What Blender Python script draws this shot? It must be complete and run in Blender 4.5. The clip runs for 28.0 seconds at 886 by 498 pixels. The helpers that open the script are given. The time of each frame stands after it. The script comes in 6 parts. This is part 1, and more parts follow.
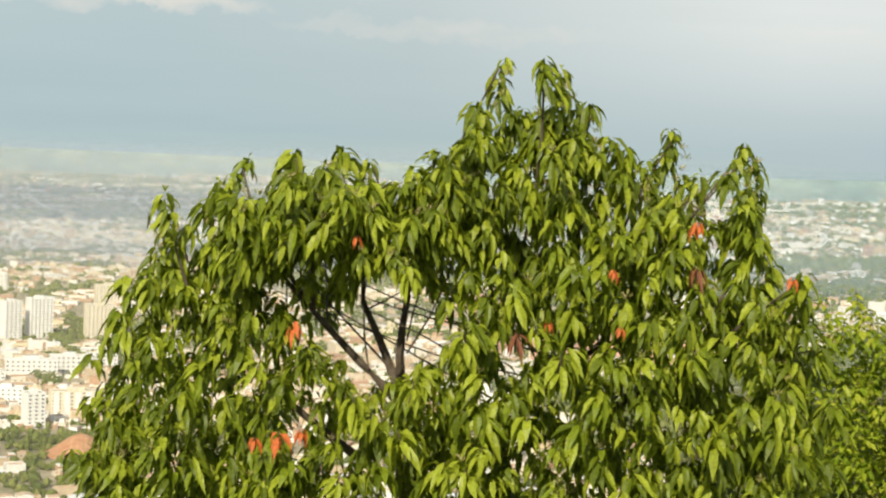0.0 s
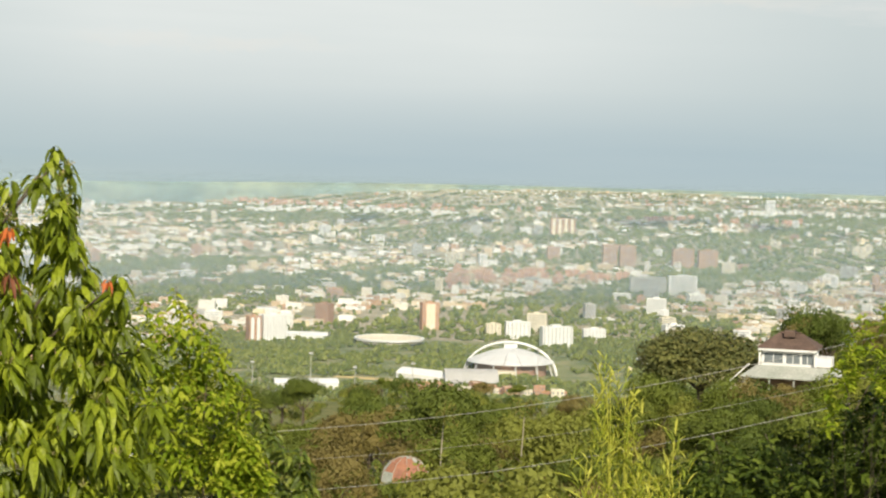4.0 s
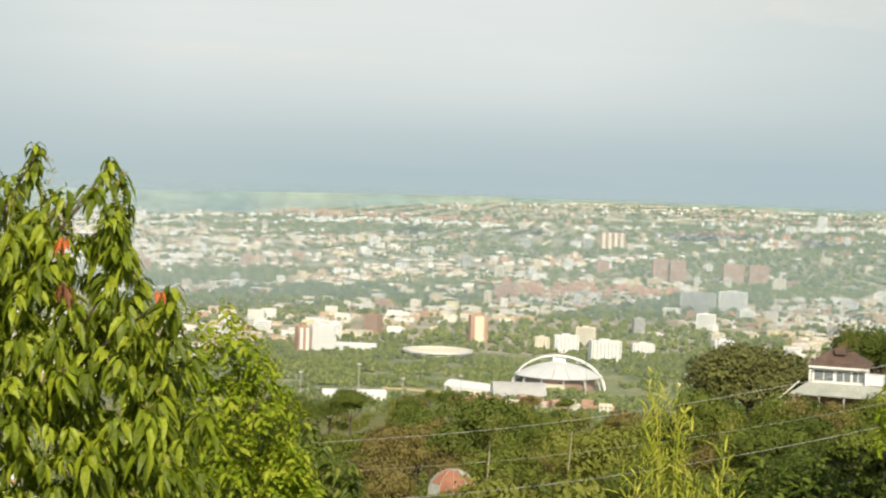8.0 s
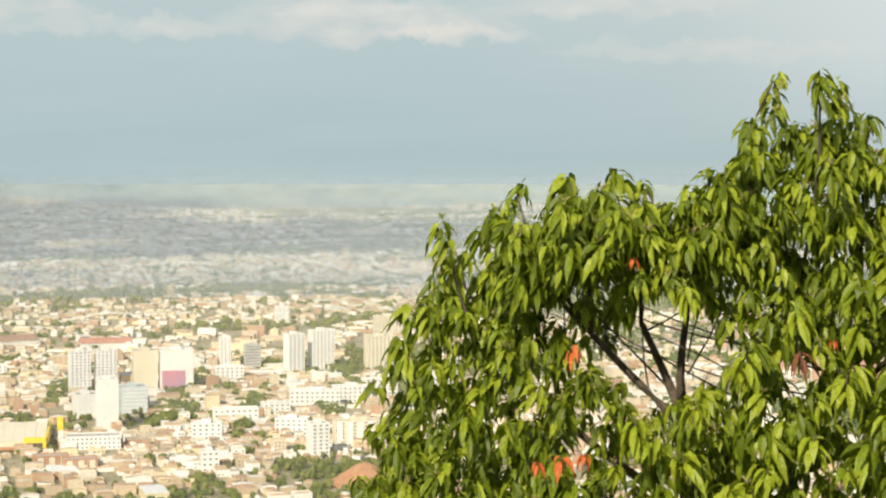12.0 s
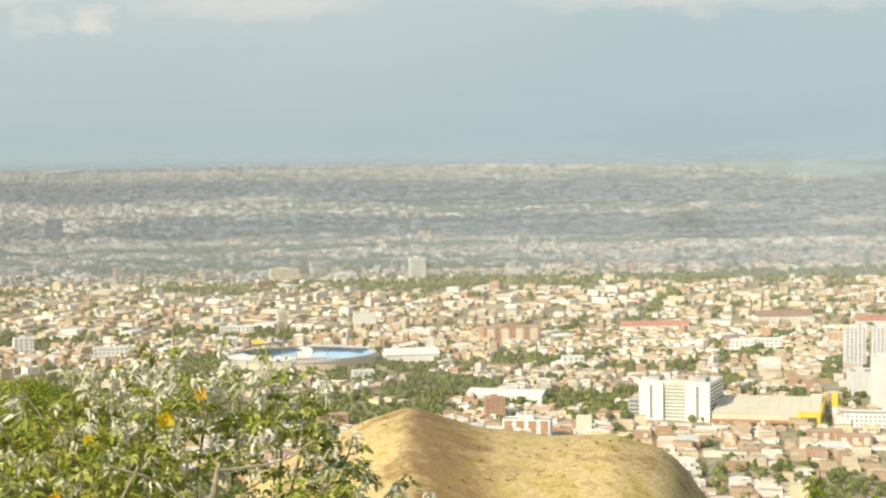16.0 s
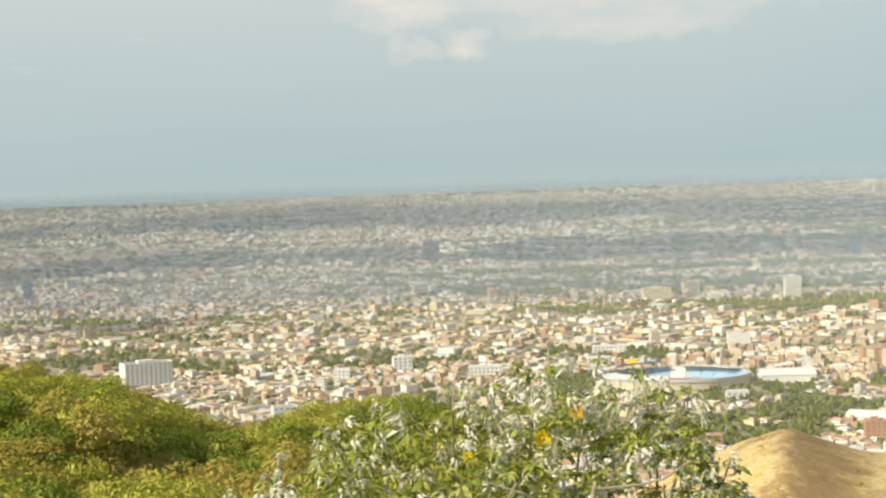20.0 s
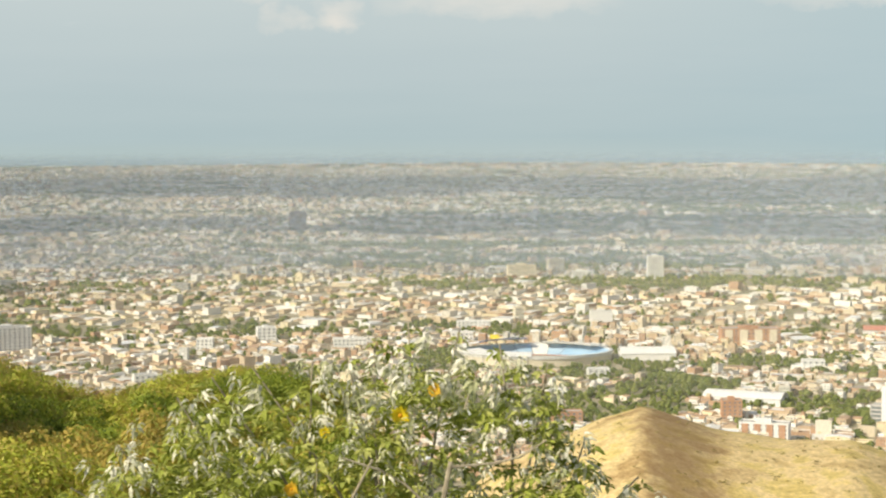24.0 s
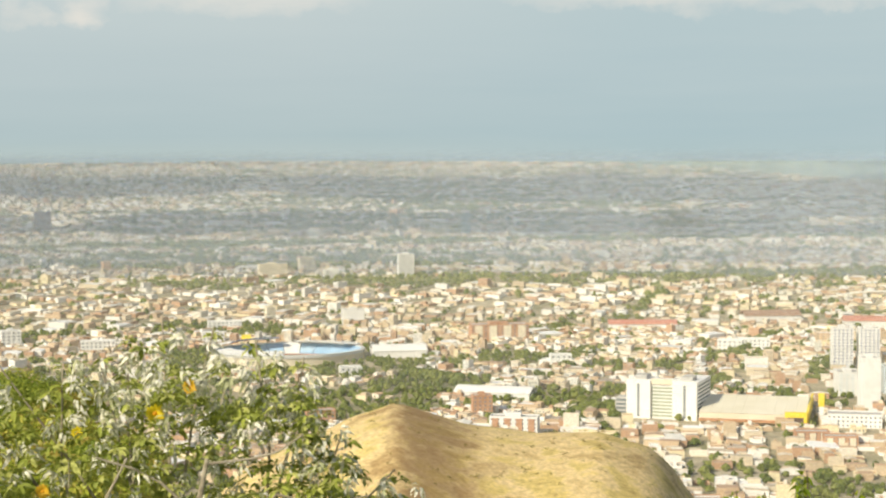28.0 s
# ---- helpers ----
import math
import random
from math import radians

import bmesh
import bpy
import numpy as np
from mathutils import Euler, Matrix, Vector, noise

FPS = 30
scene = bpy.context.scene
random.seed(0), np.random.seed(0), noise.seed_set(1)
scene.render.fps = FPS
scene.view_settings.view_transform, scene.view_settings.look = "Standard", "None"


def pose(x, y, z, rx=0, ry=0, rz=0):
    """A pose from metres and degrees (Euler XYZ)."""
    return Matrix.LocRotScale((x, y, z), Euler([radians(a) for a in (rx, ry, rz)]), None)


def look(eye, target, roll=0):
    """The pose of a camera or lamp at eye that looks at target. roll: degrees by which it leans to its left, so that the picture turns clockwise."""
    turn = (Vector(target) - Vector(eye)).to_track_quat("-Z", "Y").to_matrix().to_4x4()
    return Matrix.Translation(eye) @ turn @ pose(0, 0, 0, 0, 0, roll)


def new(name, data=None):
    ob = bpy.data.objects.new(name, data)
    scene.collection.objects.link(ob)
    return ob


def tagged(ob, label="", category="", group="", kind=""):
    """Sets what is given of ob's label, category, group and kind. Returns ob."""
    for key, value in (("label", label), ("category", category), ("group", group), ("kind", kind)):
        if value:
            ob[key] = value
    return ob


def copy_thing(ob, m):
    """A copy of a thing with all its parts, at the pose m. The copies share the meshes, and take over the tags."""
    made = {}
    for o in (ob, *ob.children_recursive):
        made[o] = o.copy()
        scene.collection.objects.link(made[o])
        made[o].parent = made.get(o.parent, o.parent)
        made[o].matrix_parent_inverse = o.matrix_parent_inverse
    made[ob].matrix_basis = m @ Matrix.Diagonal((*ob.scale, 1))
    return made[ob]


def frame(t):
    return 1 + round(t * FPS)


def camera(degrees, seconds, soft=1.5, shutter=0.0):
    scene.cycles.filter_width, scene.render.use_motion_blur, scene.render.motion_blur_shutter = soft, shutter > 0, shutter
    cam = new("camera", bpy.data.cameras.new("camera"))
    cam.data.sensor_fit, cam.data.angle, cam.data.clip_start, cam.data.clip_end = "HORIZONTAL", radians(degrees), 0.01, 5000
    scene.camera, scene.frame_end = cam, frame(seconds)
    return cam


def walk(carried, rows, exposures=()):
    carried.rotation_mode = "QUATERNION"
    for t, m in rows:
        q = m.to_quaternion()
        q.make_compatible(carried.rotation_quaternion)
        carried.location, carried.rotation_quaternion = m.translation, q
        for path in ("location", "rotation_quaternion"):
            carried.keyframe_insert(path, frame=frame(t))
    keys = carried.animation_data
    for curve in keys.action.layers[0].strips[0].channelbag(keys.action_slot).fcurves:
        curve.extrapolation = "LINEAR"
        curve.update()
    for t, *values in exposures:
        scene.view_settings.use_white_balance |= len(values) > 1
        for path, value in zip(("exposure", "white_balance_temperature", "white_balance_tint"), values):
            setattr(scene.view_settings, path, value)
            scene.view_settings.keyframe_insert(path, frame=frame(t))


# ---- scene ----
cam = camera(28.4, 28.0, soft=2.2)
EYE = 250.0      # the lookout stands this high over the plain
REACH = 0.2      # the camera is held this far in front of the body that turns
# seconds, yaw, pitch, roll, and how far the arm strays to the right and up
ROWS = [
    (0, 0.05, -3.51, -2.40, -0.017, -0.009), (0.5, -6.07, -2.86, -3.45, -0.001, -0.017), (1, -10.82, -2.37, -3.41, 0.001, -0.006), (1.5, -15.10, -2.13, -2.96, -0.004, 0.000),
    (2, -17.34, -1.94, -2.63, -0.012, 0.003), (2.5, -18.23, -1.81, -2.06, -0.014, 0.006), (3, -18.37, -1.83, -2.06, -0.015, 0.005), (3.5, -20.30, -2.22, -1.91, -0.006, -0.007),
    (5.5, -22.74, -4.02, -1.41, -0.021, -0.000), (6, -22.29, -4.76, -2.22, -0.015, -0.008), (6.5, -22.75, -5.30, -2.35, 0.001, -0.018), (7, -21.34, -4.84, -1.70, 0.013, -0.019),
    (7.5, -20.96, -3.45, -2.21, 0.001, -0.008), (8, -20.07, -2.33, -2.12, -0.020, 0.004), (8.5, -20.01, -1.07, -2.87, -0.014, 0.007), (8.7, -18.91, -0.66, -2.09, -0.004, 0.005),
    (9, -15.49, -0.90, -2.29, 0.010, 0.002), (9.5, -12.88, -1.92, -2.51, -0.006, 0.003), (10, -13.03, -2.06, -2.01, -0.011, 0.003), (10.5, -10.75, -1.91, -1.78, -0.009, -0.002),
    (11, -5.44, -1.95, -2.40, -0.014, -0.005), (11.5, 0.74, -2.09, -2.23, -0.004, -0.031), (12, 8.86, -2.87, -0.12, -0.002, -0.021), (12.5, 13.89, -2.13, 0.05, -0.005, -0.015),
    (13, 18.52, -1.45, 0.24, -0.009, -0.014), (13.5, 23.16, -2.77, 0.42, -0.007, -0.011), (15.5, 32.25, -3.67, 0.61, -0.033, -0.025), (16, 33.83, -3.50, 0.82, -0.030, -0.028),
    (16.5, 36.02, -3.27, 1.68, -0.016, -0.021), (17, 36.25, -4.03, 1.35, -0.007, -0.020), (17.5, 36.19, -4.20, 1.15, -0.010, -0.018), (18, 35.77, -4.36, 0.12, -0.024, -0.027),
    (18.5, 39.27, -5.33, -0.99, -0.026, -0.036), (19, 41.13, -4.04, -0.10, -0.025, -0.022), (19.5, 42.51, -3.43, 0.19, -0.016, -0.021), (20, 45.92, -2.58, 1.91, 0.000, -0.028),
    (20.5, 47.44, -2.36, 2.26, 0.013, -0.024), (22.5, 48.06, -2.47, 2.02, -0.003, -0.000), (23, 46.60, -3.26, 1.28, 0.004, -0.008), (23.5, 43.50, -3.24, 0.26, 0.008, -0.008),
    (24, 41.65, -3.54, 0.19, 0.008, -0.011), (24.5, 40.19, -3.21, -0.10, 0.003, -0.018), (25, 38.40, -3.13, -0.29, -0.010, -0.018), (25.5, 37.40, -3.16, -0.50, -0.020, -0.022),
    (26, 36.68, -3.03, 0.29, -0.022, -0.022), (26.5, 35.72, -3.04, -0.15, -0.010, -0.020), (27, 34.31, -3.49, -0.32, -0.007, -0.021), (27.5, 33.83, -3.48, -0.40, -0.016, -0.024),
    (28, 33.50, -3.61, 0.23, -0.040, -0.034),
]
walk(cam, [(t, pose(s * math.cos(radians(a)) - REACH * math.sin(radians(a)), REACH * math.cos(radians(a)) + s * math.sin(radians(a)), EYE + u, 90 + p, r, a)) for t, a, p, r, s, u in ROWS])

# ---- light ----
SUN_TURN, SUN_HEIGHT = -14.0, 34.0   # degrees: the sun stands behind the lookout
world = bpy.data.worlds.new("world")
scene.world = world
world.use_nodes = True
wn, wl = world.node_tree.nodes, world.node_tree.links
wn.clear()
sky = wn.new("ShaderNodeTexSky")
sky.sky_type, sky.sun_disc = "NISHITA", False
sky.sun_elevation, sky.sun_rotation = radians(SUN_HEIGHT), radians(180 - SUN_TURN)
sky.altitude, sky.air_density, sky.dust_density, sky.ozone_density = 1200, 1.3, 3.5, 1.5
coord = wn.new("ShaderNodeTexCoord")
squash = wn.new("ShaderNodeMapping")
squash.inputs["Scale"].default_value = (1.0, 1.0, 5.0)
wl.new(coord.outputs["Generated"], squash.inputs["Vector"])
cloud = wn.new("ShaderNodeTexNoise")
cloud.inputs["Scale"].default_value, cloud.inputs["Detail"].default_value, cloud.inputs["Roughness"].default_value = 3.2, 7.0, 0.56
wl.new(squash.outputs[0], cloud.inputs["Vector"])
ramp = wn.new("ShaderNodeValToRGB")
ramp.color_ramp.elements[0].position, ramp.color_ramp.elements[1].position = 0.47, 0.72
wl.new(cloud.outputs["Fac"], ramp.inputs[0])
# the cloud deck thins out towards the horizon
sep = wn.new("ShaderNodeSeparateXYZ")
wl.new(coord.outputs["Generated"], sep.inputs[0])
rise = wn.new("ShaderNodeMapRange")
rise.inputs["From Min"].default_value, rise.inputs["From Max"].default_value = 0.055, 0.11
wl.new(sep.outputs["Z"], rise.inputs["Value"])
mul = wn.new("ShaderNodeMath")
mul.operation = "MULTIPLY"
wl.new(ramp.outputs[0], mul.inputs[0])
wl.new(rise.outputs[0], mul.inputs[1])
mixc = wn.new("ShaderNodeMix")
mixc.data_type = "RGBA"
wl.new(mul.outputs[0], mixc.inputs["Factor"])
wl.new(sky.outputs[0], mixc.inputs["A"])
mixc.inputs["B"].default_value = (8.2, 7.6, 6.9, 1)
back = wn.new("ShaderNodeBackground")
back.inputs["Strength"].default_value = 0.1
wl.new(mixc.outputs["Result"], back.inputs["Color"])
wl.new(back.outputs[0], wn.new("ShaderNodeOutputWorld").inputs[0])

sun = new("sun", bpy.data.lights.new("sun", "SUN"))
sun.data.energy, sun.data.angle, sun.data.color = 5.0, radians(0.6), (1.0, 0.91, 0.72)
to_sun = Vector((math.sin(radians(SUN_TURN)) * math.cos(radians(SUN_HEIGHT)),
                 -math.cos(radians(SUN_TURN)) * math.cos(radians(SUN_HEIGHT)), math.sin(radians(SUN_HEIGHT))))
sun.matrix_world = look((0, 0, 400), Vector((0, 0, 400)) - to_sun)

# ---- materials ----
def mat(name, colours, rough=0.8, scale=1.0, bump=0.0, bump_scale=None, source="noise", metal=0.0, through_light=0.0, spread=(0.3, 0.7), spec=0.35, grain=0.25, stretch=(1, 1, 1)):
    """A procedural surface: colours mixed by noise, by island or by object, with a finer grain over them and relief."""
    m = bpy.data.materials.new(name)
    m.use_nodes = True
    n, l = m.node_tree.nodes, m.node_tree.links
    b = n["Principled BSDF"]
    b.inputs["Roughness"].default_value, b.inputs["Metallic"].default_value = rough, metal
    b.inputs["Specular IOR Level"].default_value = spec
    tc = n.new("ShaderNodeTexCoord")
    cr = n.new("ShaderNodeValToRGB")
    els = cr.color_ramp.elements
    while len(els) < len(colours):
        els.new(0.5)
    flat = source != "noise"
    for i, c in enumerate(colours):
        els[i].position = (i / len(colours)) if flat else spread[0] + (spread[1] - spread[0]) * i / max(1, len(colours) - 1)
        els[i].color = (*c, 1)
    if flat:
        cr.color_ramp.interpolation = "CONSTANT"
    big = n.new("ShaderNodeTexNoise")
    big.inputs["Scale"].default_value, big.inputs["Detail"].default_value = scale, 6
    mp = n.new("ShaderNodeMapping")
    mp.inputs["Scale"].default_value = stretch
    l.new(tc.outputs["Object"], mp.inputs["Vector"])
    l.new(mp.outputs[0], big.inputs["Vector"])
    if source == "island":
        l.new(n.new("ShaderNodeNewGeometry").outputs["Random Per Island"], cr.inputs[0])
    elif source == "object":
        l.new(n.new("ShaderNodeObjectInfo").outputs["Random"], cr.inputs[0])
    else:
        l.new(big.outputs["Fac"], cr.inputs[0])
    fine = n.new("ShaderNodeTexNoise")
    fine.inputs["Scale"].default_value, fine.inputs["Detail"].default_value = (bump_scale or scale * 9), 4
    l.new(mp.outputs[0], fine.inputs["Vector"])
    shade = n.new("ShaderNodeMapRange")
    shade.inputs["From Min"].default_value, shade.inputs["From Max"].default_value = 0.3, 0.7
    shade.inputs["To Min"].default_value, shade.inputs["To Max"].default_value = 1 - grain, 1 + grain
    l.new(fine.outputs["Fac"], shade.inputs["Value"])
    times = n.new("ShaderNodeMix")
    times.data_type, times.blend_type = "RGBA", "MULTIPLY"
    times.inputs["Factor"].default_value = 1.0
    l.new(cr.outputs[0], times.inputs["A"])
    l.new(shade.outputs[0], times.inputs["B"])
    col = times.outputs["Result"]
    l.new(col, b.inputs["Base Color"])
    if bump:
        bp = n.new("ShaderNodeBump")
        bp.inputs["Strength"].default_value, bp.inputs["Distance"].default_value = bump, 0.3 / (bump_scale or scale * 9)
        l.new(fine.outputs["Fac"], bp.inputs["Height"])
        l.new(bp.outputs[0], b.inputs["Normal"])
    if through_light:
        tr = n.new("ShaderNodeBsdfTranslucent")
        l.new(col, tr.inputs["Color"])
        mx = n.new("ShaderNodeMixShader")
        mx.inputs[0].default_value = through_light
        l.new(b.outputs[0], mx.inputs[1])
        l.new(tr.outputs[0], mx.inputs[2])
        l.new(mx.outputs[0], n["Material Output"].inputs["Surface"])
    return m


M_GRASS = mat("hill_grass", [(0.10, 0.13, 0.03), (0.17, 0.18, 0.05), (0.28, 0.23, 0.09)], 0.95, 0.15, 0.6, 3.0)
M_SOIL = mat("dry_soil", [(0.36, 0.24, 0.10), (0.54, 0.39, 0.17), (0.70, 0.54, 0.27), (0.62, 0.48, 0.17), (0.46, 0.34, 0.12)], 0.95, 0.22, 0.9, 2.6, spread=(0.34, 0.66), grain=0.32)
for q in M_SOIL.node_tree.nodes:
    if q.type == "TEX_NOISE":
        q.inputs["Detail"].default_value, q.inputs["Roughness"].default_value = 11, 0.68


def gullied(m):
    """A brown washed-out streak down the left flank of the bare spur."""
    n, l = m.node_tree.nodes, m.node_tree.links
    b = n["Principled BSDF"]
    col = b.inputs["Base Color"].links[0].from_socket
    geo = n.new("ShaderNodeTexCoord")
    side = n.new("ShaderNodeVectorMath")
    side.operation = "DOT_PRODUCT"
    side.inputs[1].default_value = (math.cos(radians(36)), math.sin(radians(36)), 0)
    l.new(geo.outputs["Object"], side.inputs[0])
    nz = n.new("ShaderNodeTexNoise")
    nz.inputs["Scale"].default_value, nz.inputs["Detail"].default_value, nz.inputs["Roughness"].default_value = 0.3, 12, 0.72
    l.new(geo.outputs["Object"], nz.inputs["Vector"])
    wob = n.new("ShaderNodeMath")
    wob.operation, wob.inputs[1].default_value = "MULTIPLY_ADD", 17.0
    l.new(nz.outputs["Fac"], wob.inputs[0])
    l.new(side.outputs["Value"], wob.inputs[2])
    band = n.new("ShaderNodeMapRange")
    band.inputs["From Min"].default_value, band.inputs["From Max"].default_value = 6.0, 22.0
    l.new(wob.outputs[0], band.inputs["Value"])
    cr = n.new("ShaderNodeValToRGB")
    for i, (q, c) in enumerate(((0.15, 0.0), (0.40, 0.7), (0.62, 0.55), (0.88, 0.0))):
        e = cr.color_ramp.elements[i] if i < 2 else cr.color_ramp.elements.new(q)
        e.position, e.color = q, (c, c, c, 1)
    l.new(band.outputs[0], cr.inputs[0])
    mx = n.new("ShaderNodeMix")
    mx.data_type = "RGBA"
    mx.inputs["B"].default_value = (0.24, 0.13, 0.05, 1)
    l.new(cr.outputs[0], mx.inputs["Factor"])
    l.new(col, mx.inputs["A"])
    l.new(mx.outputs["Result"], b.inputs["Base Color"])


gullied(M_SOIL)
M_CITY = mat("city_ground", [(0.20, 0.21, 0.10), (0.37, 0.32, 0.21), (0.48, 0.42, 0.30)], 0.95, 0.012, 0, 0.12)
M_PARK = mat("park_ground", [(0.10, 0.14, 0.05), (0.17, 0.20, 0.08), (0.27, 0.27, 0.12), (0.36, 0.31, 0.18)], 0.95, 0.03, 0, 0.3, grain=0.35)
# distance haze is put into the blue-grey of these field colours
M_HAZED_FIELD = mat("hazed_far_fields", [(0.16, 0.23, 0.22), (0.21, 0.28, 0.25), (0.28, 0.33, 0.25), (0.18, 0.25, 0.24)], 0.95, 0.004, 0, 0.02)
M_LEAF = mat("glossy_leaf", [(0.115, 0.155, 0.009), (0.20, 0.26, 0.013), (0.35, 0.41, 0.03), (0.145, 0.19, 0.011), (0.28, 0.33, 0.02)], 0.47, 6, 0.2, 60, "island", through_light=0.36, spec=0.35)
M_MIDLEAF = mat("mid_green_leaf", [(0.08, 0.115, 0.012), (0.13, 0.175, 0.02), (0.20, 0.24, 0.03)], 0.5, 6, 0.2, 40, "island", through_light=0.25)
M_LEAF2 = mat("fresh_leaf", [(0.19, 0.27, 0.012), (0.29, 0.36, 0.02), (0.40, 0.44, 0.04)], 0.6, 6, 0.2, 60, "island", through_light=0.4, spec=0.2)
# dark green, with the shade over the slope also put into the colour
M_DARKLEAF = mat("dark_shaded_leaf", [(0.045, 0.07, 0.008), (0.08, 0.115, 0.012), (0.13, 0.17, 0.02), (0.06, 0.09, 0.01)], 0.6, 6, 0.2, 40, "island", through_light=0.25, spec=0.2)
M_REDLEAF = mat("withered_leaf", [(0.50, 0.08, 0.015), (0.62, 0.16, 0.04), (0.45, 0.18, 0.07)], 0.55, 6, 0.2, 60, "island", through_light=0.3)
M_TANLEAF = mat("dead_leaf", [(0.45, 0.26, 0.10), (0.20, 0.07, 0.03)], 0.6, 6, 0.2, 60, "island", through_light=0.2)
M_SILVER = mat("silvery_leaf", [(0.70, 0.68, 0.50), (0.84, 0.81, 0.68), (0.52, 0.53, 0.30), (0.78, 0.76, 0.60)], 0.85, 6, 0.2, 60, "island", through_light=0.3, spec=0.12)
M_PALMATE = mat("soft_green_leaf", [(0.26, 0.30, 0.05), (0.40, 0.44, 0.085), (0.52, 0.53, 0.16), (0.32, 0.36, 0.08)], 0.8, 6, 0.2, 60, "island", through_light=0.35, spec=0.15)
M_PETAL = mat("yellow_petal", [(0.88, 0.66, 0.01), (0.92, 0.72, 0.03)], 0.6, 6, 0, 60, "island", through_light=0.3)
M_PETAL2 = mat("orange_petal", [(0.88, 0.46, 0.02), (0.85, 0.52, 0.04)], 0.6, 6, 0, 60, "island", through_light=0.3)
M_BAMBOO = mat("lance_leaf", [(0.42, 0.44, 0.045), (0.55, 0.54, 0.085), (0.30, 0.35, 0.04)], 0.5, 6, 0, 60, "island", through_light=0.35)
M_BRUSH = mat("brush_leaf", [(0.36, 0.41, 0.04), (0.47, 0.50, 0.06), (0.55, 0.51, 0.08), (0.46, 0.38, 0.08)], 0.6, 6, 0, 40, "island", through_light=0.3)
M_WOOD = mat("woods_leaf", [(0.085, 0.115, 0.014), (0.135, 0.165, 0.02), (0.20, 0.215, 0.032), (0.20, 0.16, 0.045), (0.11, 0.14, 0.018)], 0.7, 0.05, 0, 2, "object", through_light=0.2)
M_WOOD2 = mat("woods_leaf_mixed", [(0.09, 0.125, 0.016), (0.145, 0.18, 0.025), (0.20, 0.22, 0.035), (0.22, 0.19, 0.045)], 0.7, 0.05, 0, 2, "island", through_light=0.2)
M_CITYTREE = mat("town_tree", [(0.10, 0.13, 0.032), (0.15, 0.178, 0.042), (0.205, 0.225, 0.06)], 0.85, 0.1, 0, 0.8, "island", spec=0.15)
M_BARK = mat("bark", [(0.06, 0.045, 0.03), (0.14, 0.11, 0.08)], 0.9, 8, 0.6, 40)
M_PALEBARK = mat("pale_bark", [(0.30, 0.25, 0.17), (0.42, 0.37, 0.27)], 0.85, 8, 0.4, 40)
M_WALLS = mat("house_walls", [(0.84, 0.82, 0.76), (0.70, 0.60, 0.44), (0.56, 0.42, 0.28), (0.79, 0.73, 0.61), (0.60, 0.48, 0.33), (0.50, 0.32, 0.20), (0.82, 0.80, 0.74), (0.75, 0.65, 0.43)], 0.9, 0.1, 0, 0.6, "island", grain=0.14)
M_ROOFS = mat("house_roofs", [(0.60, 0.43, 0.28), (0.52, 0.44, 0.33), (0.43, 0.30, 0.20), (0.66, 0.58, 0.45), (0.56, 0.38, 0.24), (0.80, 0.77, 0.70), (0.42, 0.36, 0.29), (0.60, 0.48, 0.33), (0.48, 0.31, 0.19)], 0.9, 0.1, 0, 0.6, "island", grain=0.16)
M_WHITE = mat("white_render", [(0.76, 0.75, 0.71), (0.84, 0.83, 0.80)], 0.85, 0.06, 0, 0.5, grain=0.08)
M_CREAM = mat("cream_render", [(0.70, 0.62, 0.46), (0.76, 0.69, 0.54)], 0.85, 0.06, 0, 0.5, grain=0.1)
M_BRICK = mat("red_brick", [(0.44, 0.24, 0.14), (0.54, 0.33, 0.21)], 0.9, 0.06, 0, 0.8, grain=0.15)
M_DARKBRICK = mat("dark_brick", [(0.32, 0.20, 0.14), (0.39, 0.25, 0.18)], 0.9, 0.06, 0, 0.8, grain=0.15)
M_GREY = mat("grey_concrete", [(0.42, 0.41, 0.38), (0.52, 0.50, 0.47)], 0.9, 0.06, 0, 0.5, grain=0.12)
M_ZINC = mat("pale_metal_roof", [(0.62, 0.62, 0.60), (0.74, 0.73, 0.70)], 0.5, 0.05, 0, 0.4, grain=0.1, spec=0.5)
M_REDROOF = mat("red_roof", [(0.50, 0.21, 0.15), (0.58, 0.29, 0.21)], 0.8, 0.05, 0, 0.5, grain=0.12)
M_TILE = mat("clay_tile", [(0.09, 0.06, 0.045), (0.16, 0.105, 0.08)], 0.85, 0.6, 0.3, 5)
M_YELLOW = mat("yellow_panel", [(0.80, 0.60, 0.04), (0.85, 0.66, 0.08)], 0.6, 0.1, 0, 0.6, grain=0.06)
M_PINK = mat("pink_panel", [(0.66, 0.26, 0.32), (0.42, 0.28, 0.42)], 0.6, 0.03, 0, 0.5, grain=0.1)
M_BLUE = mat("blue_seats", [(0.30, 0.50, 0.72), (0.50, 0.66, 0.80)], 0.6, 0.05, 0, 0.6, grain=0.15)
M_NAVY = mat("navy_panel", [(0.12, 0.15, 0.28), (0.18, 0.21, 0.36)], 0.5, 0.05, 0, 0.6, grain=0.1)
M_PITCH = mat("pitch_grass", [(0.10, 0.22, 0.06), (0.14, 0.27, 0.08)], 0.9, 0.05, 0, 0.6)
# lighter than bare panes: sky reflection and haze are put into the colour
M_GLASS = mat("window_glass", [(0.16, 0.18, 0.19), (0.24, 0.27, 0.28)], 0.15, 0.3, 0, 1.0, spec=0.6, grain=0.1)
M_PALEGLASS = mat("pale_blue_glass", [(0.52, 0.60, 0.64), (0.62, 0.70, 0.74)], 0.3, 0.1, 0, 0.5, spec=0.6, grain=0.1)
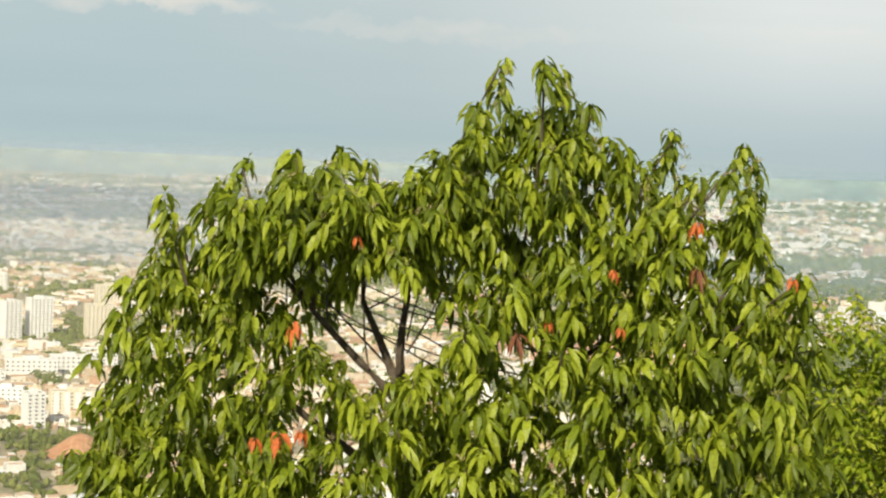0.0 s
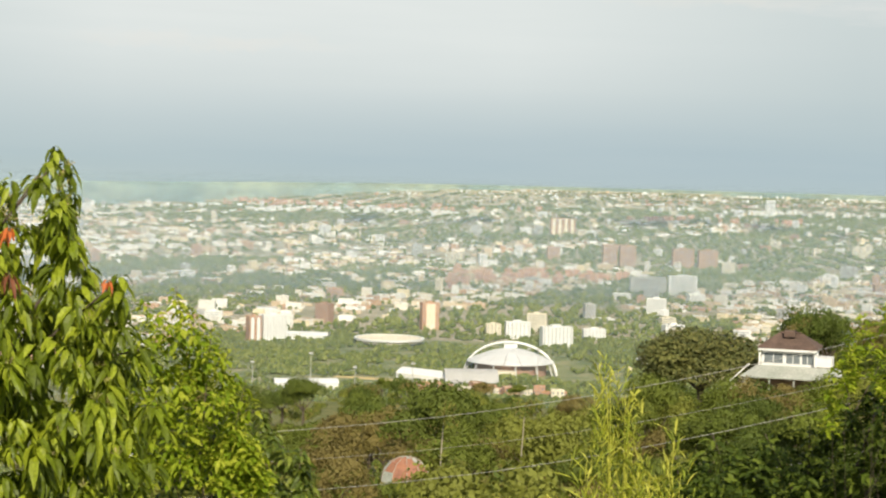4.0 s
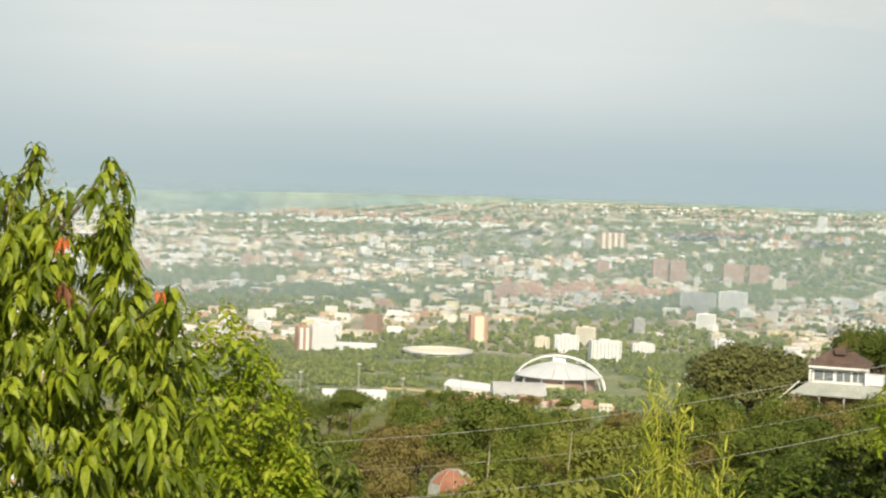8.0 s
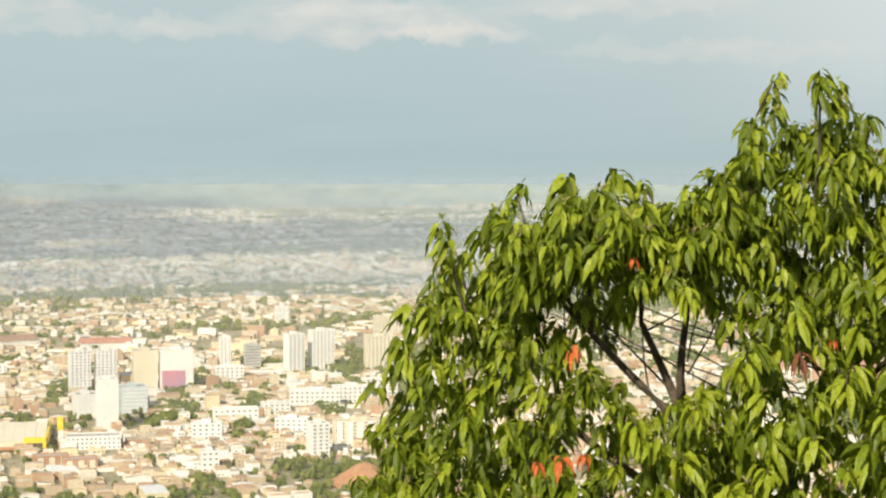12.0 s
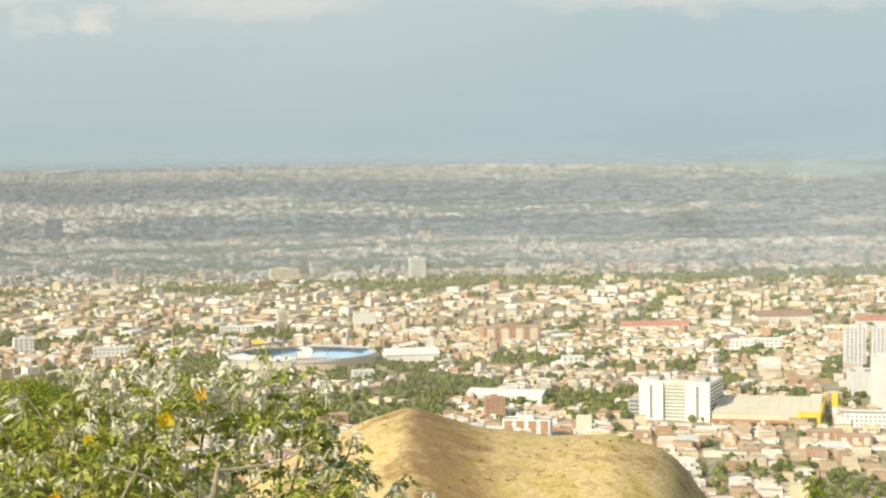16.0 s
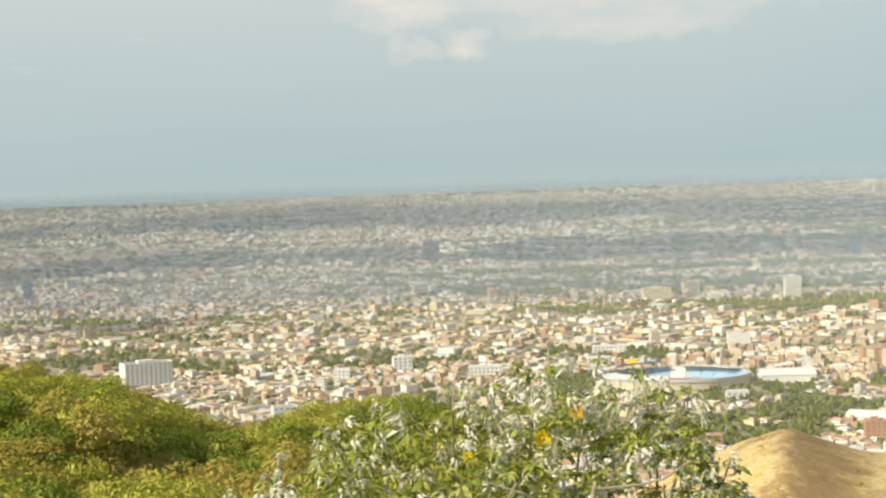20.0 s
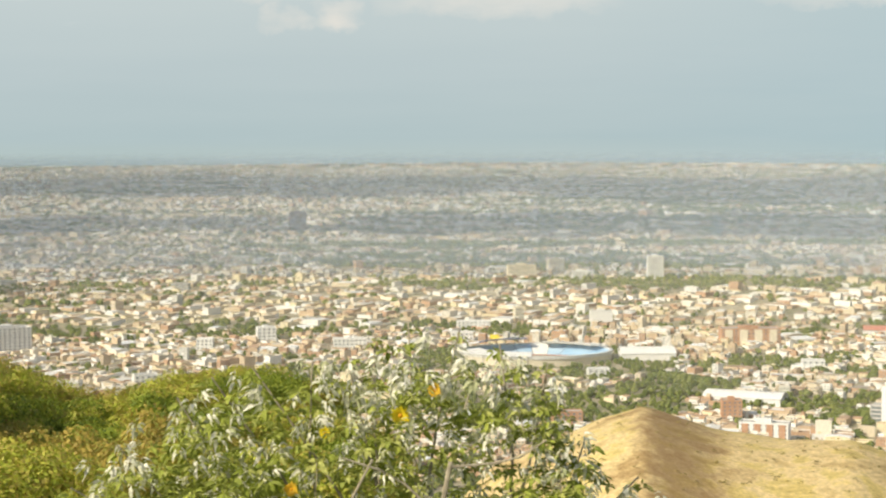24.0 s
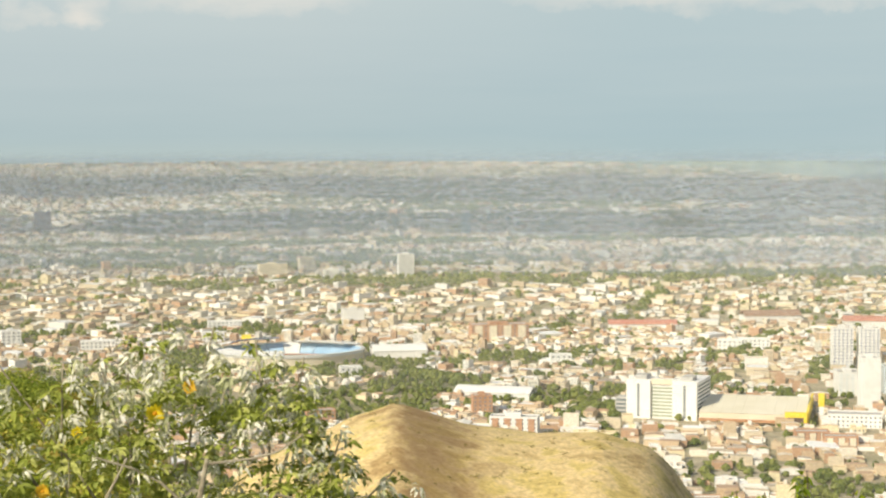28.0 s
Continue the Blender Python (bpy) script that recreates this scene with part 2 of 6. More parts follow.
M_TEAL = mat("teal_glass", [(0.08, 0.16, 0.19), (0.13, 0.22, 0.25)], 0.2, 0.1, 0, 0.5, spec=0.6, grain=0.1)
M_DIRT = mat("orange_earth", [(0.42, 0.20, 0.10), (0.52, 0.28, 0.15), (0.36, 0.20, 0.11)], 0.95, 0.05, 0.4, 0.5)
M_STEEL = mat("steel", [(0.35, 0.35, 0.35), (0.5, 0.5, 0.5)], 0.5, 1, 0, 5, metal=0.6)
M_WIRE = mat("cable", [(0.30, 0.29, 0.26), (0.36, 0.35, 0.32)], 0.6, 1, 0, 5)


def sky_backdrop():
    """Haze, far mountains and cloud banks painted in glow, by bearing and height over the horizon."""
    m = bpy.data.materials.new("painted_hazy_distance")
    m.use_nodes = True
    n, l = m.node_tree.nodes, m.node_tree.links
    n.clear()
    tc = n.new("ShaderNodeTexCoord")
    uv = n.new("ShaderNodeSeparateXYZ")
    l.new(tc.outputs["UV"], uv.inputs[0])

    def math_(op, a, b=0.0, c=None):
        k = n.new("ShaderNodeMath")
        k.operation = op
        for i, v in enumerate((a, b) if c is None else (a, b, c)):
            if isinstance(v, (int, float)):
                k.inputs[i].default_value = v
            else:
                l.new(v, k.inputs[i])
        return k.outputs[0]

    def noise_(scale_x, scale_y, scale, detail=6.0, rough=0.55):
        mp = n.new("ShaderNodeMapping")
        mp.inputs["Scale"].default_value = (scale_x, scale_y, 1)
        l.new(tc.outputs["UV"], mp.inputs["Vector"])
        t = n.new("ShaderNodeTexNoise")
        t.inputs["Scale"].default_value, t.inputs["Detail"].default_value, t.inputs["Roughness"].default_value = scale, detail, rough
        l.new(mp.outputs[0], t.inputs["Vector"])
        return t.outputs["Fac"]

    def ramp_(v, *stops):
        r = n.new("ShaderNodeValToRGB")
        e = r.color_ramp.elements
        while len(e) < len(stops):
            e.new(0.5)
        for i, (q, c) in enumerate(stops):
            e[i].position, e[i].color = q, (*c, 1)
        l.new(v, r.inputs[0])
        return r.outputs[0]

    def mix_(f, a, b):
        k = n.new("ShaderNodeMix")
        k.data_type = "RGBA"
        for name, v in (("Factor", f), ("A", a), ("B", b)):
            if isinstance(v, tuple):
                k.inputs[name].default_value = (*v, 1)
            elif isinstance(v, float):
                k.inputs[name].default_value = v
            else:
                l.new(v, k.inputs[name])
        return k.outputs["Result"]

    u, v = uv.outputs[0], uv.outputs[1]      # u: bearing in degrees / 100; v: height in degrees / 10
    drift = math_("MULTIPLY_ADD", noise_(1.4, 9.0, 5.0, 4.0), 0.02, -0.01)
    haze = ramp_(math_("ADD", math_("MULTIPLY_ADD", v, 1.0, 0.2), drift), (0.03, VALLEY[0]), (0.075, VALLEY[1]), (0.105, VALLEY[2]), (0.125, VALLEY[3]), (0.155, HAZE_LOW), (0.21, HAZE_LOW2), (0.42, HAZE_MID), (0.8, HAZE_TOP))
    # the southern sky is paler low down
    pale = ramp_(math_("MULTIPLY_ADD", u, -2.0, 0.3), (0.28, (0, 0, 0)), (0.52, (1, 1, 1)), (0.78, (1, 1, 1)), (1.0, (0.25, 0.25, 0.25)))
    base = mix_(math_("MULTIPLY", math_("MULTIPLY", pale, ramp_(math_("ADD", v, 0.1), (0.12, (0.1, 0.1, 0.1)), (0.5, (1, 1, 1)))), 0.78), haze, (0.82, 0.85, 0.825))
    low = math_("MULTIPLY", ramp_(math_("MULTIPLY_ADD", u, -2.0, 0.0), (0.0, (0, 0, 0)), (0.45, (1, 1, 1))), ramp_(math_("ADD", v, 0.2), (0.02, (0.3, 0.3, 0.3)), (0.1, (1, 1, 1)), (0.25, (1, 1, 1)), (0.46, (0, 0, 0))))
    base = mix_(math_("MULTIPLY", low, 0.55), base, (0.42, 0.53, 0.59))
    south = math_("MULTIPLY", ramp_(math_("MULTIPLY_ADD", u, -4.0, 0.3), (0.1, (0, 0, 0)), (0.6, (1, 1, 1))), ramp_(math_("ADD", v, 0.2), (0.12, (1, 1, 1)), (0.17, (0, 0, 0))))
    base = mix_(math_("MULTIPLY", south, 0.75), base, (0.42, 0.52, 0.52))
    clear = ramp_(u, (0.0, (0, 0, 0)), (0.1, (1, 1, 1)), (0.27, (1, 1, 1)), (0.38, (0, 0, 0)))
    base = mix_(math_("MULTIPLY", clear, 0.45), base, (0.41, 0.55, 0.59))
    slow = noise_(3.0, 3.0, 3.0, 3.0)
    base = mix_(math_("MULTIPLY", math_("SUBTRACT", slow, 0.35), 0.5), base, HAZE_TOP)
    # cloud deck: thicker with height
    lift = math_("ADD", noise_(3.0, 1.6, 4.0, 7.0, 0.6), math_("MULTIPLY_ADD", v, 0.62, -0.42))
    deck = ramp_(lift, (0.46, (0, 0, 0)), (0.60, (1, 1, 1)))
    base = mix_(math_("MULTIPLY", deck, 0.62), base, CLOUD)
    # brighter heaps
    wob = math_("MULTIPLY_ADD", noise_(7.0, 1.0, 8.0, 4.0, 0.5), 0.024, -0.012)
    wob2 = math_("MULTIPLY_ADD", noise_(10.0, 1.2, 7.0, 6.0, 0.6), 0.16, -0.08)
    billow = ramp_(noise_(7.0, 1.6, 8.0, 5.0, 0.5), (0.3, (0.25, 0.25, 0.25)), (0.68, (1, 1, 1)))
    for cu, cv, ru, rv, amount in HEAPS:
        rv, cv = 1.7 * rv, cv + 0.3 * rv
        du = math_("DIVIDE", math_("SUBTRACT", math_("ADD", u, wob), cu), ru)
        dv = math_("DIVIDE", math_("SUBTRACT", math_("ADD", v, wob2), cv), rv)
        d = math_("ADD", math_("MULTIPLY", du, du), math_("MULTIPLY", dv, dv))
        f = ramp_(d, (0.0, (1, 1, 1)), (0.45, (0.62, 0.62, 0.62)), (1.0, (0, 0, 0)))
        base = mix_(math_("MULTIPLY", math_("MULTIPLY", f, billow), amount), base, CLOUD_LIT)
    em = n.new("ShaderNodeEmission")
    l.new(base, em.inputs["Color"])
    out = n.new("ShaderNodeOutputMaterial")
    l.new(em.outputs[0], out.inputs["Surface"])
    return m


# glow colours of the far plain and sky, with the haze mixed in
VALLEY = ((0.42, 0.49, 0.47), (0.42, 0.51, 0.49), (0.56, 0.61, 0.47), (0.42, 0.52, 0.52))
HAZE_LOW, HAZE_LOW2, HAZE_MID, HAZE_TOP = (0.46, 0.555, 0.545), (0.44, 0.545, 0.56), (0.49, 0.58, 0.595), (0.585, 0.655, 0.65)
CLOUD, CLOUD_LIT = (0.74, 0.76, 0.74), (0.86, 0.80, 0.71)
# bearing/100, height/10, half widths, strength
HEAPS = ((0.473, 0.53, 0.022, 0.075, 0.8), (0.470, 0.38, 0.010, 0.030, 0.65), (0.451, 0.395, 0.011, 0.035, 0.7), (0.40, 0.455, 0.045, 0.045, 0.55), (0.43, 0.56, 0.06, 0.05, 0.6), (0.36, 0.53, 0.06, 0.04, 0.4),
         (0.287, 0.45, 0.030, 0.025, 0.6), (0.243, 0.46, 0.045, 0.05, 0.6), (0.19, 0.42, 0.035, 0.025, 0.5), (0.115, 0.44, 0.055, 0.05, 0.65), (0.085, 0.40, 0.03, 0.018, 0.6), (0.035, 0.50, 0.05, 0.03, 0.5),
         (0.0, 0.35, 0.06, 0.025, 0.35), (-0.14, 0.38, 0.05, 0.02, 0.3), (-0.31, 0.57, 0.05, 0.03, 0.35))
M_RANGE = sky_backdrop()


# ---- helpers for things ----
def part(name, data, material, parent=None, label=""):
    """Links a bmesh or a mesh as one object, under a thing or a part."""
    if isinstance(data, bmesh.types.BMesh):
        me = bpy.data.meshes.new(name)
        data.to_mesh(me)
        data.free()
    else:
        me = data
    if material and not me.materials:
        me.materials.append(material)
    ob = new(name, me)
    ob.parent = parent
    if label:
        ob["label"] = label
    return ob


def thing(name, label, category, m=None, group="", kind=""):
    e = new(name)
    e.empty_display_size = 0.2
    if m is not None:
        e.matrix_world = m
    return tagged(e, label, category, group, kind)


def raw(name, verts, faces, materials=(), index=None, smooth=False):
    me = bpy.data.meshes.new(name)
    me.from_pydata([tuple(v) for v in verts], [], faces)
    for m in materials:
        me.materials.append(m)
    if index is not None:
        me.polygons.foreach_set("material_index", np.asarray(index, dtype=np.int32))
    if smooth:
        me.polygons.foreach_set("use_smooth", np.ones(len(me.polygons), dtype=bool))
    me.update()
    return me


def box(bm, x0, x1, y0, y1, z0, z1, bevel=0.0):
    v = [bm.verts.new((x, y, z)) for z in (z0, z1) for x, y in ((x0, y0), (x1, y0), (x1, y1), (x0, y1))]
    for f in ((0, 3, 2, 1), (4, 5, 6, 7), (0, 1, 5, 4), (1, 2, 6, 5), (2, 3, 7, 6), (3, 0, 4, 7)):
        bm.faces.new([v[i] for i in f])
    if bevel:
        bmesh.ops.bevel(bm, geom=list(bm.edges), offset=bevel, segments=1, affect="EDGES")
    return bm


def boxed(*a, **k):
    return box(bmesh.new(), *a, **k)


def tube(bm, points, r0, r1, sides=6):
    """A tapered limb along the points."""
    rings = []
    pts = [Vector(p) for p in points]
    for i, p in enumerate(pts):
        d = (pts[min(i + 1, len(pts) - 1)] - pts[max(i - 1, 0)]).normalized()
        a = d.orthogonal().normalized()
        b = d.cross(a)
        r = r0 + (r1 - r0) * i / (len(pts) - 1)
        rings.append([bm.verts.new(p + r * (math.cos(2 * math.pi * k / sides) * a + math.sin(2 * math.pi * k / sides) * b)) for k in range(sides)])
    for u, w in zip(rings, rings[1:]):
        for k in range(sides):
            bm.faces.new((u[k], u[(k + 1) % sides], w[(k + 1) % sides], w[k]))
    bm.faces.new(rings[0][::-1])
    bm.faces.new(rings[-1])
    return bm


def polar(turn, r, z=0.0):
    """A place by its bearing (degrees, to the left of straight ahead) and its distance from the lookout."""
    return Vector((-r * math.sin(radians(turn)), r * math.cos(radians(turn)), z))


# The plain runs on for tens of kilometres: past 2.2 km all is drawn closer and smaller in step, to end at 4.8 km.
NEAR, SPAN = 2200.0, 2600.0


def shrink(r):
    r = np.asarray(r, dtype=float)
    return np.where(r < NEAR, 1.0, (NEAR + SPAN * (1 - np.exp(-np.maximum(r - NEAR, 0) / SPAN))) / np.maximum(r, 1.0))


def shrunk(p):
    p = np.asarray(p, dtype=float)
    s = shrink(np.hypot(p[..., 0], p[..., 1]))[..., None]
    q = p * s
    q[..., 2] = EYE - (EYE - p[..., 2]) * s[..., 0]
    return q


def smooth_step(a, b, x):
    t = np.clip((np.asarray(x, dtype=float) - a) / (b - a), 0, 1)
    return t * t * (3 - 2 * t)


def waves(x, y, seed=0):
    """Cheap rolling noise between about -1 and 1."""
    r = np.random.RandomState(seed)
    out = 0
    for k in range(7):
        a, f, ph = r.uniform(0, 6.28), 0.6 * 1.7 ** k, r.uniform(0, 6.28)
        out = out + np.sin(f * (x * np.cos(a) + y * np.sin(a)) + ph) / 1.35 ** k
    return out / 3.0


# bearing and drop in degrees of the shoulder's brow to the north
BROW = ((43, 46, 48.4, 50.9, 53.4, 55.2, 57.5, 61, 67), (9.6, 7.7, 7.2, 7.6, 8.0, 7.3, 6.1, 5.45, 5.2))


def ground(x, y):
    """The land's height before the far plain is drawn closer."""
    x, y = np.asarray(x, dtype=float), np.asarray(y, dtype=float)
    r, a = np.hypot(x, y), np.degrees(np.arctan2(-x, y))
    east = np.interp(r, (0, 3, 10, 25, 60, 120, 300, 600, 900, 1200, 1600, 1900), (248.4, 247.6, 244, 238, 230, 222, 196, 160, 128, 75, 12, 0))
    mid = np.interp(r, (0, 3, 8, 15, 40, 100, 250, 500, 800, 1000), (248.4, 247.8, 245.6, 241.5, 228, 192, 120, 40, 5, 0))
    north = np.interp(r, (0, 3, 10, 30, 55, 80, 150, 300, 600, 900), (248.4, 247.8, 246, 243, 240.3, 231, 196, 118, 25, 0))
    w = smooth_step(-6, -14, a)
    v = smooth_step(39, 45, a)
    z = east * w + north * v + mid * (1 - w - v)
    z = z + 17 * np.exp(-((a + 35.5) / 6.0) ** 2 - ((r - 250) / np.where(r < 250, 55, 85)) ** 2)
    drop = np.tan(np.radians(np.interp(a, (14, 20, 24, 25.4, 26.0, 26.7, 28.3, 30.6, 32.7, 34.0, 35.1, 36.6, 38, 40, 45), (20, 16, 13.4, 12.0, 11.1, 10.4, 9.85, 9.85, 9.55, 9.1, 8.75, 9.25, 10, 10.9, 16))))
    wob = 0.45 * waves(x / 11, y / 11, 4) + 0.3 * waves(x / 3.6, y / 3.6, 14)
    spur = EYE - 160 * drop - np.where(r < 160, ((r - 160) / 13.0) ** 2, ((r - 160) / 9.0) ** 2) + wob
    z = np.maximum(z, spur)
    brow = EYE - 50 * np.tan(np.radians(np.interp(a, *BROW) + 1.5)) - ((r - 50) / np.where(r < 50, 11.0, 9.0)) ** 2
    z = np.maximum(z, brow - 30 * (1 - smooth_step(42, 46, a)))
    return z + np.minimum(r * 0.006, 2.0) * waves(x / 40, y / 40, 2) * smooth_step(1100, 700, r)


def on_ground(turn, r, up=0.0):
    p = polar(turn, r)
    p.z = float(ground(p.x, p.y)) + up
    return p


# ---- ground, range ----
def build_ground():
    az = np.concatenate([np.arange(-46, 72, 0.4), np.arange(72, 314, 5.0)])
    rr = np.unique(np.concatenate([[0.6, 1.5, 3, 5, 7.5, 10, 13], np.geomspace(16, 120, 18), np.arange(124, 215, 4.0), np.geomspace(222, 2200, 30), np.geomspace(2300, 26000, 28)]))
    A, R = np.meshgrid(np.radians(az), rr)
    R = np.where(R > 11500, 11500 + (R - 11500) * (0.5 + 0.5 * smooth_step(-8, -24, np.degrees(A))), R)
    X, Y = -R * np.sin(A), R * np.cos(A)
    Q = shrunk(np.stack([X, Y, ground(X, Y)], -1)).reshape(-1, 3)
    n, verts = len(az), list(Q) + [(0, 0, 248.4)]
    faces, index = [], []
    for i in range(len(rr) - 1):
        for j in range(n):
            k = (j + 1) % n
            faces.append((i * n + j, i * n + k, (i + 1) * n + k, (i + 1) * n + j))
            r, a = rr[i], az[j]
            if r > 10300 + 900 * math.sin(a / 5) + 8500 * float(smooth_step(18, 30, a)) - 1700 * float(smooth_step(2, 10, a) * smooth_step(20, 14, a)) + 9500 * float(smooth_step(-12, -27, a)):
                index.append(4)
            elif r > (1000 if a > -8 else 1750):
                index.append(3 if a < -8 and r < 2500 else 2)
            elif 50 < r < 330 and 20 < a < 44:
                index.append(1)
            else:
                index.append(0)
    for j in range(n):
        faces.append((len(verts) - 1, (j + 1) % n, j))
        index.append(0)
    me = raw("ground", verts, faces, (M_GRASS, M_SOIL, M_CITY, M_PARK, M_HAZED_FIELD), index, True)
    tagged(new("ground", me), "hillside falling to a wide city plain with far fields", "ground", kind="structure")


build_ground()


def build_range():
    """A glowing ring round the valley, painted with haze, mountains and low cloud."""
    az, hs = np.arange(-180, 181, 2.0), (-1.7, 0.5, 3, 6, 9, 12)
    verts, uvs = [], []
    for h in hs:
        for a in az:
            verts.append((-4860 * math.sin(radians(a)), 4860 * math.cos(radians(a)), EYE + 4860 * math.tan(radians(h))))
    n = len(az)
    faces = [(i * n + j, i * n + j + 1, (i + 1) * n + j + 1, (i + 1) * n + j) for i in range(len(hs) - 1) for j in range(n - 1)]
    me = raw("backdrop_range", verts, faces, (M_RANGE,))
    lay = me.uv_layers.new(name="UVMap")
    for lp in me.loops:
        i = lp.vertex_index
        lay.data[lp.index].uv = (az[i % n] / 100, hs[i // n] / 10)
    tagged(new("backdrop_range", me), "glowing backdrop painted with hazy mountains and low cloud", "backdrop", kind="structure")


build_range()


def build_haze_sheets():
    """Upright translucent sheets, lit by sun and sky, that stand in for haze over the plain."""
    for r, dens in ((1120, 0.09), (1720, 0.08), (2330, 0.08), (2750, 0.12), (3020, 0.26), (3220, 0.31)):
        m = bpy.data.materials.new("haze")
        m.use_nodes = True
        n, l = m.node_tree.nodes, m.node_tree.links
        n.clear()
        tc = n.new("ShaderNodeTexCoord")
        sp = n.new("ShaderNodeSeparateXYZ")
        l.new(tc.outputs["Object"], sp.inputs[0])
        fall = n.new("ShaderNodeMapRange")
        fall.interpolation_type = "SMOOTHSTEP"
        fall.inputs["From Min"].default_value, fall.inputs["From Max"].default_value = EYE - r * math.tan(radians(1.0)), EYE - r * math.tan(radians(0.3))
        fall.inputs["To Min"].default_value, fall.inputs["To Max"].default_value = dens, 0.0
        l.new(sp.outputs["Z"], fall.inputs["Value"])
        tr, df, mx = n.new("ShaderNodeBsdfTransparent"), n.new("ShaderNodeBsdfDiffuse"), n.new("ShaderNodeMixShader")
        thin = n.new("ShaderNodeMapRange")          # the sheets are set thinner and bluer towards the south
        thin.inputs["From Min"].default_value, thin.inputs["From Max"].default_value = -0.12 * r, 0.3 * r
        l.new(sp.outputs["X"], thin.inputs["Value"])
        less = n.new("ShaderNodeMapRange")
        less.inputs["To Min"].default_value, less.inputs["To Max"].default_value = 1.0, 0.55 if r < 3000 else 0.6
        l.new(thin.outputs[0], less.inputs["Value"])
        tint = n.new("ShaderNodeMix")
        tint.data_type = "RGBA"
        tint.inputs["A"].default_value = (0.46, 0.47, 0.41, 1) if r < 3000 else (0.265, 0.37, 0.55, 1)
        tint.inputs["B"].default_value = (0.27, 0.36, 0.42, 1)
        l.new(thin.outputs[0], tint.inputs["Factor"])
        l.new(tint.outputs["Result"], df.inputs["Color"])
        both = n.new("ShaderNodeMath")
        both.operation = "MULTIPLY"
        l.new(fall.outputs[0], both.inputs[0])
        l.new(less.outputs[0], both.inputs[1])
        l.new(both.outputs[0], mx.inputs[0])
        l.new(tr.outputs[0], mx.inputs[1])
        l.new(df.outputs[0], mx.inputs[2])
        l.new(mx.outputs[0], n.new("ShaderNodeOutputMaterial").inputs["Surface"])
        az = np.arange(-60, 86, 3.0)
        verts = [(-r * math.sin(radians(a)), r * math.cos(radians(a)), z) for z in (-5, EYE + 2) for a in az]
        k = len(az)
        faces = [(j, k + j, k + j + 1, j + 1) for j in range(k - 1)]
        tagged(new("haze_sheet", raw("haze_sheet", verts, faces, (m,), None, True)), "translucent upright sheet standing in for haze", "haze", kind="structure")


build_haze_sheets()


def build_clouds():
    """Unseen broken cumulus high overhead, placed so its shade lies in bands on the far plain."""
    rs = np.random.RandomState(77)
    white = bpy.data.materials.new("cloud")
    white.use_nodes = True
    white.node_tree.nodes["Principled BSDF"].inputs["Base Color"].default_value = (0.85, 0.85, 0.85, 1)
    white.node_tree.nodes["Principled BSDF"].inputs["Roughness"].default_value = 1.0
    high = 2400.0
    drift = to_sun * (high / to_sun.z)
    # bearings, and true distances between which the shade lies, number of heaps, their size
    for a0, a1, r0, r1, n, size in ((41, 58, 4900, 5950, 26, (40, 85)), (30, 43, 4650, 6100, 34, (35, 95)), (17, 31, 4500, 6400, 46, (40, 110)), (4, 18, 4900, 7200, 34, (40, 95)),
                                    (52, 68, 4300, 5300, 22, (40, 75)), (55, 68, 2900, 3150, 9, (35, 60)), (17, 36, 7600, 11000, 44, (55, 105)), (34, 52, 8300, 15000, 44, (50, 95)), (50, 66, 9000, 12000, 18, (40, 75)),
                                    (16, 54, 11000, 21000, 40, (50, 90)), (6, 16, 6700, 7800, 12, (40, 75)), (-8, 4, 6000, 8200, 10, (30, 60)), (-34, -18, 8500, 11500, 14, (25, 45)), (20, 26, 3600, 4200, 5, (25, 45))):
        bm = bmesh.new()
        for k in range(n):
            a = a0 + (a1 - a0) * (k + rs.rand()) / n
            r = r0 + (r1 - r0) * rs.rand()
            p = polar(a, r * float(shrink(r)))
            c = Vector((p.x, p.y, 0)) + drift + Vector((0, 0, rs.uniform(-25, 35)))
            made = bmesh.ops.create_icosphere(bm, subdivisions=2, radius=rs.uniform(*size))
            away = Vector((p.x, p.y, 0)).normalized()
            for v in made["verts"]:
                q = Vector((v.co.x, v.co.y, v.co.z * (0.6 if v.co.z > 0 else 0.25))) * rs.uniform(0.8, 1.2)
                side = q - away * q.dot(away)            # drawn out across the line of sight
                v.co = away * q.dot(away) * 0.6 + side * 1.5 + c
        tagged(part("shading_cloud", bm, white), "unseen white cumulus placed overhead to shade the plain", "cloud", kind="structure")


build_clouds()


# ---- the town's houses ----
M_PLASTER = mat("weathered_white_wall", [(0.78, 0.77, 0.73), (0.68, 0.65, 0.57), (0.82, 0.81, 0.78), (0.74, 0.71, 0.65)], 0.9, 0.1, 0, 0.6, "island", grain=0.12)
M_SHEET = mat("bright_sheet_roof", [(0.86, 0.86, 0.84), (0.72, 0.73, 0.74), (0.78, 0.75, 0.68), (0.84, 0.84, 0.82)], 0.6, 0.05, 0, 0.4, "island", grain=0.08, spec=0.4)
M_PALEBRICK = mat("weathered_brick", [(0.56, 0.31, 0.20), (0.64, 0.40, 0.28)], 0.9, 0.02, 0, 0.8, grain=0.12)


